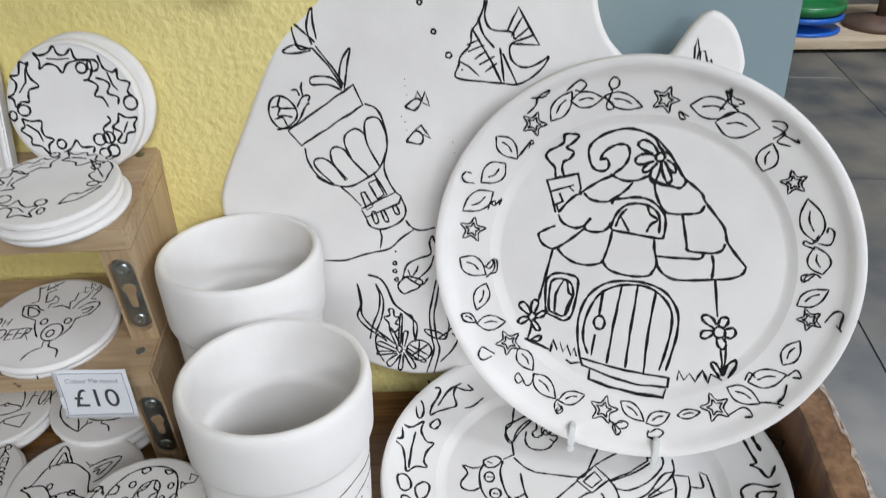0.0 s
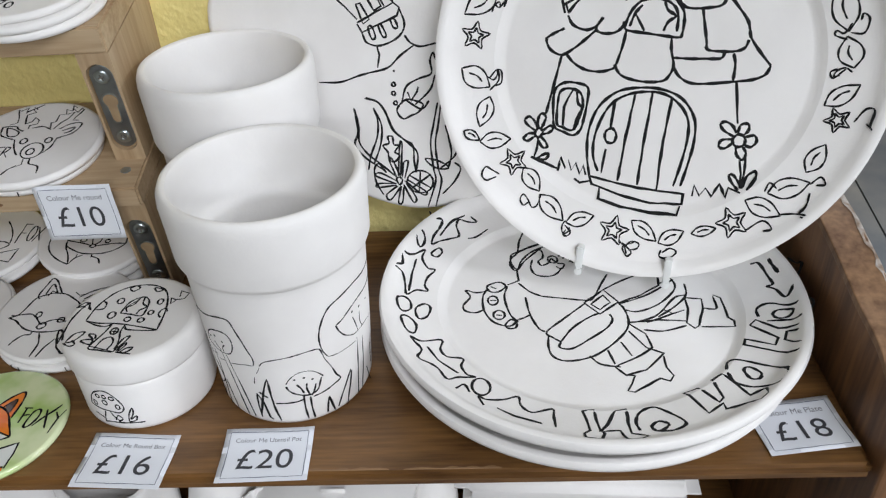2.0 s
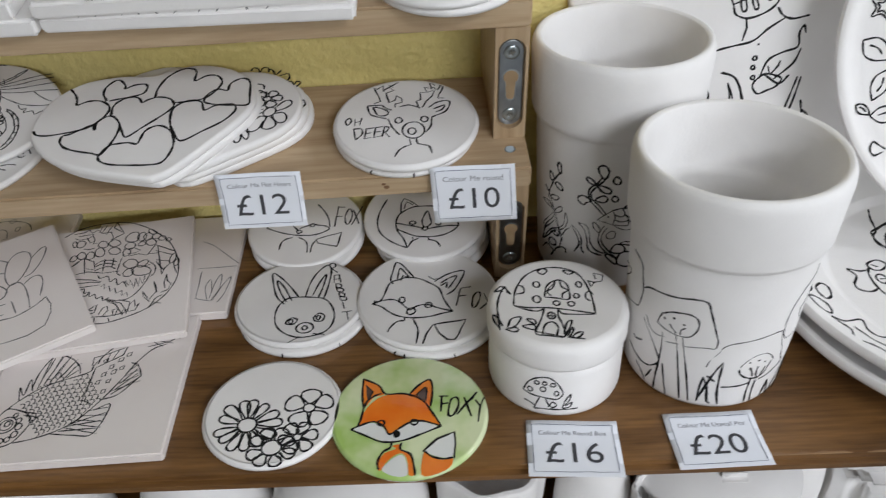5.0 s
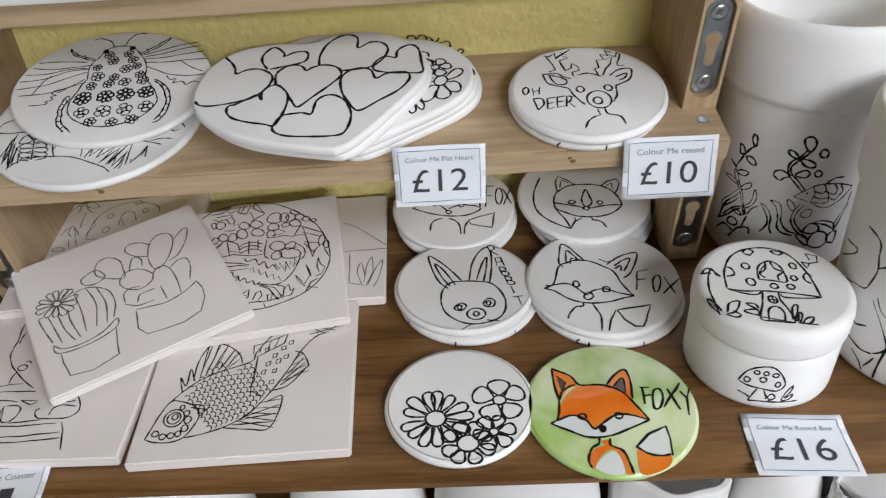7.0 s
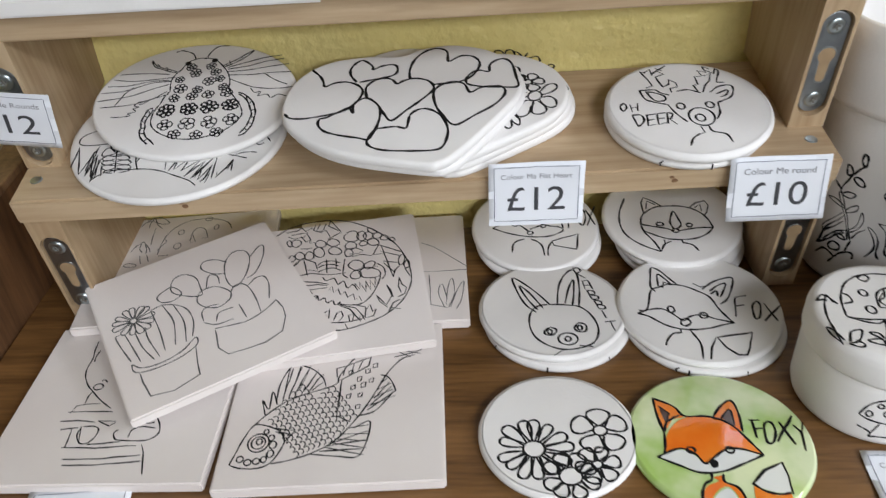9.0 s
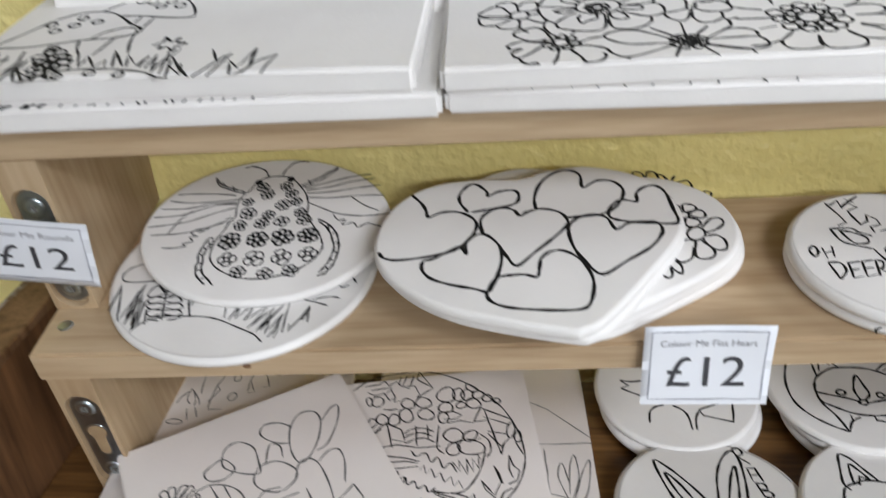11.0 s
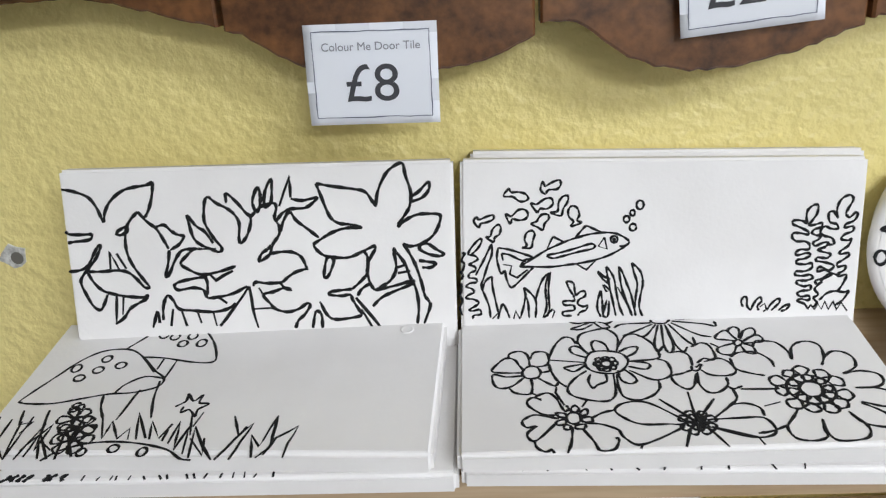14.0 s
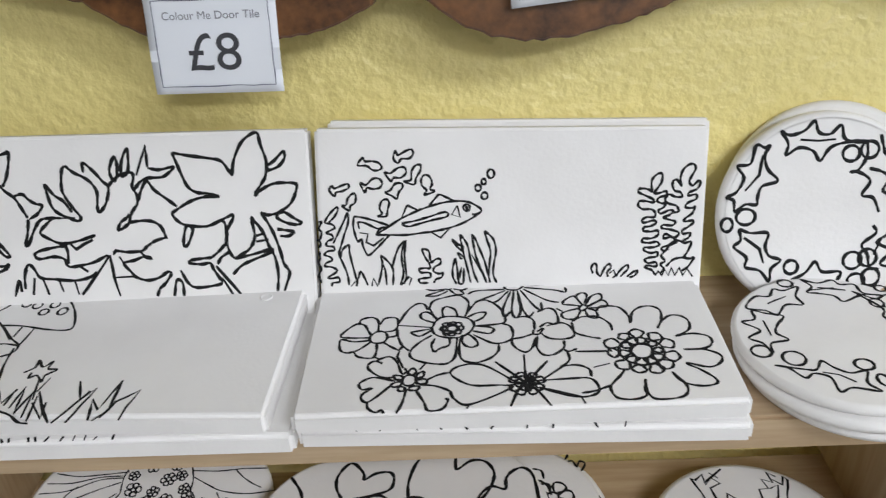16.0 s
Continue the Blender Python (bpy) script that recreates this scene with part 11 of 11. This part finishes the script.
round_box()
PLATE_PROF = [(0, 0), (0.085, 0), (0.095, 0.004), (0.13, 0.010), (0.150, 0.0145), (0.1555, 0.019), (0.1575, 0.0235), (0.1560, 0.0275), (0.1530, 0.0284), (0.1495, 0.0262), (0.1465, 0.0225), (0.1430, 0.0195), (0.138, 0.0178), (0.118, 0.0134), (0.1145, 0.0126), (0.1115, 0.0108), (0.1085, 0.0085), (0.106, 0.0080), (0, 0.008)]


def on_plate(s=1.0):
    rs, zs = [p[0] * s for p in PLATE_PROF[:8:-1]], [p[1] * s for p in PLATE_PROF[:8:-1]]

    def fn(u, v):
        r = math.hypot(u, v)
        z = float(np.interp(r, rs, zs))
        k = float(np.interp(r + 0.001, rs, zs) - np.interp(r - 0.001, rs, zs)) / 0.002
        d = Vector((u / r, v / r, 0)) if r > 1e-6 else Vector((0, 0, 0))
        return Vector((u, v, z)), (Vector((0, 0, 1)) - d * k).normalized()
    return fn


def plate_body(t, s=1.0):
    p = [(r * s, z * s) for r, z in PLATE_PROF]
    part("underside", lathe(p[:8], 144), BISQUE, t)
    part("rim", lathe(p[7:15], 144), BISQUE, t)
    part("well", lathe(p[14:], 144), BISQUE, t)


def plates():
    for dx, dy, dz, s, last in ((-0.0035, -0.0005, 0.0, 1.0, False), (0.0, 0.0, 0.019, 1.02, True)):
        t = thing("dinner_plate", pose(0.128 + dx, 0.491 + dy, dz), "white bisque plate outlined with a festive figure and holly" if last else "plain white bisque plate under another plate", "plate", "dinner plates")
        plate_body(t, s)
        if last:
            draw(draw_santa, t, on_plate(s), INK)


plates()
PN = Vector((-0.2939, -0.9293, 0.2238)).normalized()
PC = Vector((0.1702, 0.552, 0.1943))


def facing(origin, normal, roll=0):
    z = Vector(normal).normalized()
    x = Vector((0, 0, 1)).cross(z).normalized()
    y = z.cross(x)
    return Matrix.Translation(origin) @ Matrix((x, y, z)).transposed().to_4x4() @ pose(0, 0, 0, 0, 0, roll)


def standing_plate():
    m = facing(PC - PN * 0.012, PN)
    t = thing("standing_plate", m, "white bisque plate with a toadstool cottage, upright on a stand", "plate")
    plate_body(t, 1.008)
    draw(draw_gnome, t, on_plate(), INK)
    s = thing("plate_stand", m, "small white plastic plate stand holding the upright plate", "plate stand")
    for x in (-0.0335, 0.0335):
        part("front_peg", box(x - 0.0028, x + 0.0028, -0.157, -0.139, 0.021, 0.030, 0.001), PEG, s, smooth=False)
        part("arm", box(x - 0.0028, x + 0.0028, -0.163, -0.157, -0.075, 0.030, 0.001), PEG, s, smooth=False)
        part("back_strut", box(x - 0.0028, x + 0.0028, -0.165, -0.02, -0.011, -0.004, 0.001), PEG, s, smooth=False)


standing_plate()


def palette_dish():
    m = facing((-0.02, 0.64, 0.20), (-0.08, -0.99, 0.12))
    t = thing("palette_dish", m, "large white bisque palette-shaped dish with underwater outlines, against the wall", "dish")
    out = spline([(-0.072, 0.177), (-0.098, 0.133), (-0.120, 0.087), (-0.147, 0.032), (-0.155, 0.006), (-0.150, -0.020), (-0.115, -0.075), (-0.072, -0.130), (-0.036, -0.153), (0.015, -0.166), (0.07, -0.152),
                  (0.14, -0.11), (0.22, -0.03), (0.268, 0.06), (0.279, 0.114), (0.279, 0.131), (0.269, 0.154), (0.253, 0.165), (0.239, 0.157), (0.222, 0.131), (0.205, 0.120), (0.187, 0.131), (0.172, 0.149), (0.164, 0.174), (0.16, 0.22), (0.12, 0.27), (0.04, 0.28), (-0.03, 0.245)], 6, True)
    part("body", slab(out, 0.013, 0.005, 5), BISQUE, t, m=pose(0, 0, -0.013))
    draw(draw_dish, t, on_plane(0), INK)


palette_dish()


def disc_mesh(r, thick, hole=None, e=None):
    """A round biscuit with softly rounded rims, with a hanging hole where hole = (x, y, radius)."""
    e = e or min(0.0032, thick * 0.42)
    n = 72
    prof = [(r - e * 1.2, 0), (r - e, 0), (r - e * 0.35, e * 0.25), (r, e), (r, thick - e), (r - e * 0.35, thick - e * 0.25), (r - e, thick), (r - e * 1.2, thick)]
    if not hole:
        return lathe([(0, 0)] + prof + [(0, thick)], n)
    bm = lathe(prof, n)
    hx, hy, hr = hole
    ends = {}
    for z in (0, thick):
        ends[z] = [bm.verts.new((hx + hr * math.cos(2 * math.pi * k / 14), hy + hr * math.sin(2 * math.pi * k / 14), z)) for k in range(14)]
    for k in range(14):
        q = (k + 1) % 14
        bm.faces.new((ends[0][k], ends[0][q], ends[thick][q], ends[thick][k]))
    bm.edges.ensure_lookup_table()
    for z in (0, thick):
        loop = [ed for ed in bm.edges if all(abs(v.co.z - z) < 1e-7 for v in ed.verts)]
        bmesh.ops.triangle_fill(bm, use_beauty=True, use_dissolve=False, edges=loop)
    return bm


def round_blank(m, r, thick, label, painter=None, hole=None, mat=None, ink=None, group="round blanks", name="coaster", cat="coaster", squash=1.0):
    t = thing(name, m, label, cat, group)
    bm = disc_mesh(r, thick, hole)
    for v in bm.verts:
        v.co.y *= squash
    part("body", bm, mat or BISQUE, t)
    if painter:
        draw(painter, t, on_plane(thick), ink or INK)
    return t


def rim_marks(t, r, angles):
    """Stray outliner ticks that run over the rim of a blank."""
    def ticks(p):
        p.w = 1.1
        for a in angles:
            u = radians(a) * 57
            p.st(u, 1.0, u + p.rnd.uniform(-1, 1.5), 3.2, u + p.rnd.uniform(-1, 2), 5.6)
    draw(ticks, t, on_drum(lambda z: r), INK, "stray black ticks on the rim", "rim_mark")


# on the table
round_blank(pose(-0.405, 0.4045, 0), 0.0490, 0.006, "white bisque round blank outlined with daisies", draw_daisies, (0.008, 0.040, 0.0022))
fox = round_blank(pose(-0.309, 0.3975, 0), 0.0545, 0.006, "shiny glazed round with an orange fox on green", None, None, GLAZE_GREEN, name="glazed_fox_round")
draw(draw_foxy_orange, fox, on_plane(0.006), GLAZE_ORANGE, "orange glazed fox patches", "orange_patch")
draw(draw_foxy_white, fox, on_plane(0.006), GLAZE_WHITE, "white glazed cheeks, chest and tail tip", "white_patch")
draw(draw_foxy_brown, fox, on_plane(0.0062), GLAZE_DARK, "brown inner ears", "inner_ear")
draw(draw_foxy_nose, fox, on_plane(0.0064), INK, "black nose", "nose")
draw(draw_foxy, fox, on_plane(0.0062), INK)
under = "plain white bisque round blank under another"
rim_marks(round_blank(pose(-0.396, 0.512, 0), 0.0525, 0.006, under), 0.0525, (-58, -12, 38))
round_blank(pose(-0.399, 0.516, 0.006), 0.0529, 0.006, "white bisque round blank outlined with a rabbit", draw_rabbit, (-0.008, 0.0385, 0.0022))
rim_marks(round_blank(pose(-0.293, 0.508, 0.0), 0.0565, 0.006, under), 0.0565, (-30, -22, 18))
round_blank(pose(-0.296, 0.512, 0.0085, 3), 0.0571, 0.006, "white bisque round blank outlined with a fox", draw_foxa, (0.012, 0.047, 0.0022))
for x, y, z in ((-0.403, 0.603, 0.0078), (-0.294, 0.600, 0.0152), (-0.292, 0.598, 0.0078)):
    round_blank(pose(x, y, z, 8), 0.0505, 0.006, under)
round_blank(pose(-0.405, 0.609, 0.0145, 8), 0.0512, 0.006, "white bisque round blank outlined with a fox under the shelf", draw_foxb)
round_blank(pose(-0.2975, 0.606, 0.0225, 8), 0.0545, 0.006, "white bisque round blank outlined with a curled fox under the shelf", draw_foxc)


def square_tile(m, label, painter, ink, size=0.140, name="square_tile"):
    t = thing(name, m, label, "tile", "square coaster tiles")
    h = size / 2
    part("body", box(-h, h, -h, h, 0, 0.008, 0.0012, 2), BISQUE_PINK, t, smooth=False)
    if painter:
        draw(painter, t, on_plane(0.008), ink, "thin hand-drawn lines", raised=0.00015)
    return t


square_tile(pose(-0.684, 0.574, 0.0083, 0, 0, 6), "pale square tile pencilled with a toadstool", draw_toadt, FADED)
square_tile(pose(-0.53, 0.574, 0, 0, 0, 2.4), "pale square tile pencilled with leaves", draw_sail, FADED, 0.138)
square_tile(pose(-0.686, 0.437, 0, 0, 0, 0), "pale square tile outlined with a bird and striped cake", draw_bird, INK)
square_tile(pose(-0.5445, 0.4335, 0, 0, 0, 2.5), "pale square tile outlined with a scaly fish", draw_fishc, INK, 0.138)
square_tile(pose(-0.5613, 0.5343, 0.0234, 6) @ pose(0, 0, -0.008, 0, 0, 9.2), "pale square tile outlined with a flowery hen", draw_hen, INK)
square_tile(pose(-0.6438, 0.4995, 0.0308, 6) @ pose(0, 0, -0.008, 0, 0, 31), "pale square tile pencilled with potted cacti, lying askew", draw_cact, FADED)

# on the lower shelf board
rim_marks(round_blank(on_unit(0.168, 0.0475, SH1), 0.0540, 0.0068, under), 0.0540, (-28, 6))
round_blank(on_unit(0.1693, 0.0465, SH1 + 0.0070), 0.0557, 0.0072, "white bisque round blank outlined with a deer", draw_deer, (-0.004, 0.043, 0.0022))
round_blank(on_unit(-0.181, 0.0560, SH1), 0.0752, 0.006, "white bisque round blank outlined with a fern and grass", draw_fern, (0.060, 0.010, 0.002))
round_blank(on_unit(-0.171, 0.0755, SH1 + 0.0145, 9), 0.0725, 0.006, "white bisque oval blank outlined with a flowery bee", draw_bee, squash=0.80)


def heart_outline():
    """A plump lopsided heart with a blunt tip."""
    half = [(-0.003, 0.066), (-0.0275, 0.067), (-0.055, 0.060), (-0.074, 0.038), (-0.079, 0.005), (-0.0675, -0.021), (-0.038, -0.043), (0.012, -0.058), (0.024, -0.0575), (0.034, -0.050),
            (0.054, -0.024), (0.077, 0.012), (0.079, 0.040), (0.063, 0.066), (0.036, 0.0775), (0.012, 0.074)]
    return spline(half, 6, True)


def heart_blank(m, label, painter, thick=0.0075):
    t = thing("heart_blank", m, label, "heart", "flat heart blanks")
    part("body", slab(heart_outline(), thick, thick * 0.38, 4), BISQUE, t)
    if painter:
        draw(painter, t, on_plane(thick), INK)


heart_blank(on_unit(0.008, 0.0585, SH1, 0, 0, -22), "plain white bisque heart at the bottom of a pile", None)
heart_blank(on_unit(0.0055, 0.055, SH1 + 0.0072, 0, 0, -21), "white bisque heart with petals along its edge, in a pile", draw_heart_edge)
heart_blank(on_unit(0.0015, 0.050, SH1 + 0.0142, 0, 0, -22), "white bisque heart outlined with flowers", draw_heartflw)
heart_blank(on_unit(-0.0195, 0.030, SH1 + 0.0218, 0, 0, 1), "plain white bisque heart in the middle of a pile", None, 0.0064)
heart_blank(on_unit(-0.0225, 0.027, 0.0475), "white bisque heart outlined with many small hearts", draw_hearts, 0.0068)


# on the upper shelf board
def door_tile(m, label, painter, w=0.202, d=0.097, thick=0.0125, holes=(), bevel=0.004):
    t = thing("door_tile", m, label, "tile", "door tiles")
    bm = box(-w / 2, w / 2, -d / 2, d / 2, 0, thick, 0.0022, 3)
    part("body", bm, BISQUE, t, smooth=False)
    if painter:
        draw(painter, t, on_plane(thick), INK)
    for x, y in holes:
        part("hanging_hole", lathe([(0.0036, -0.0002), (0.0034, 0.0004), (0.0026, 0.0003), (0.0022, -0.0001), (0, -0.00005)], 16), BISQUE, t, "shallow dimpled hanging hole", m=pose(x, y, thick + 0.0002))
    return t


def heavy_edge_marks(p):
    """Blots where the outliner ran over the front edge."""
    p.w = 2.2
    for x in (-97, -93, -90, -86, -79, -75, -70):
        p.ln(x, -44.5, x - p.rnd.uniform(0, 3), -46.5, x - p.rnd.uniform(1, 4), -48.8)
    p.w = 1.3
    for k in range(16):
        x = -62 + k * 5.6 + p.rnd.uniform(-2, 2)
        p.st(x, p.rnd.uniform(-46.5, -45), x + p.rnd.uniform(-1, 2), -48.9)


def edge_marks(p):
    for k in range(11):
        x = -88 + k * 13 + p.rnd.uniform(-4, 4)
        p.st(x, p.rnd.uniform(-46, -44), x + p.rnd.uniform(-2, 3), -48.6)


door_tile(on_unit(-0.1659, 0.0655, SH2, 0, 0, 0.5), "white bisque door tile under another", heavy_edge_marks, 0.211, 0.0985)
door_tile(on_unit(-0.1744, 0.0695, SH2 + 0.0125, 0, 0, -1.5), "white bisque door tile outlined with toadstools and grass", draw_toadst, 0.211, 0.1005, holes=((-0.0895, 0.0395), (0.0850, 0.0405)))
door_tile(on_unit(0.0426, 0.0675, SH2, 0, 0, -0.6), "white bisque door tile under another", edge_marks, thick=0.0112)
door_tile(on_unit(0.0401, 0.0676, SH2 + 0.0112, 0, 0, 1.0), "white bisque door tile outlined with flowers", draw_flowt, thick=0.0118)


def leaning_tile(m, x0, x1, y0, y1, label, painter, roll=0):
    t = thing("door_tile", m, label, "tile", "door tiles")
    part("body", box(x0, x1, y0, y1, -0.0125, 0, 0.0015, 2), BISQUE, t, m=pose(0, 0, 0, 0, 0, roll), smooth=False)
    if painter:
        draw(painter, t, on_plane(0), INK)


LEAN_L = facing((-0.615, 0.6193, 0.3514), (0.0623, -0.9823, 0.1767))
LEAN_R = facing((-0.41, 0.6195, 0.305), (0.03, -0.985, 0.17))
leaning_tile(LEAN_L, -0.1275, 0.0765, -0.103, 0.0103, "white bisque door tile outlined with large leaves, leaning on the wall", draw_leaf, -1.3)
leaning_tile(LEAN_R, -0.1265, 0.0755, -0.058, 0.0515, "white bisque door tile outlined with fish and seaweed, leaning", draw_fisht, -1.9)
leaning_tile(LEAN_R @ pose(0.003, 0.003, -0.0135), -0.1245, 0.0765, -0.058, 0.0515, "plain white bisque door tile leaning on the wall", None, -1.9)

ROUND_LEAN = facing((-0.2714, 0.635, 0.321), (0, -0.985, 0.17)) @ pose(0.001, -0.0185, 0)
round_blank(ROUND_LEAN @ pose(0.006, 0.004, -0.020), 0.0548, 0.0095, "plain white bisque round blank leaning on the wall")
round_blank(ROUND_LEAN @ pose(0, 0, -0.0095), 0.0543, 0.0095, "white bisque round blank with a holly wreath, leaning", draw_holly, (-0.019, 0.034, 0.0026))
for k, (dx, dy) in enumerate(((0.005, -0.003), (0.001, -0.004))):
    round_blank(on_unit(0.200 + dx, 0.070 + dy, SH2 + 0.006 * k), 0.0520, 0.006, under)
round_blank(on_unit(0.200, 0.070, SH2 + 0.012), 0.0515, 0.006, "white bisque round blank with a holly wreath, lying flat", draw_hollyf)
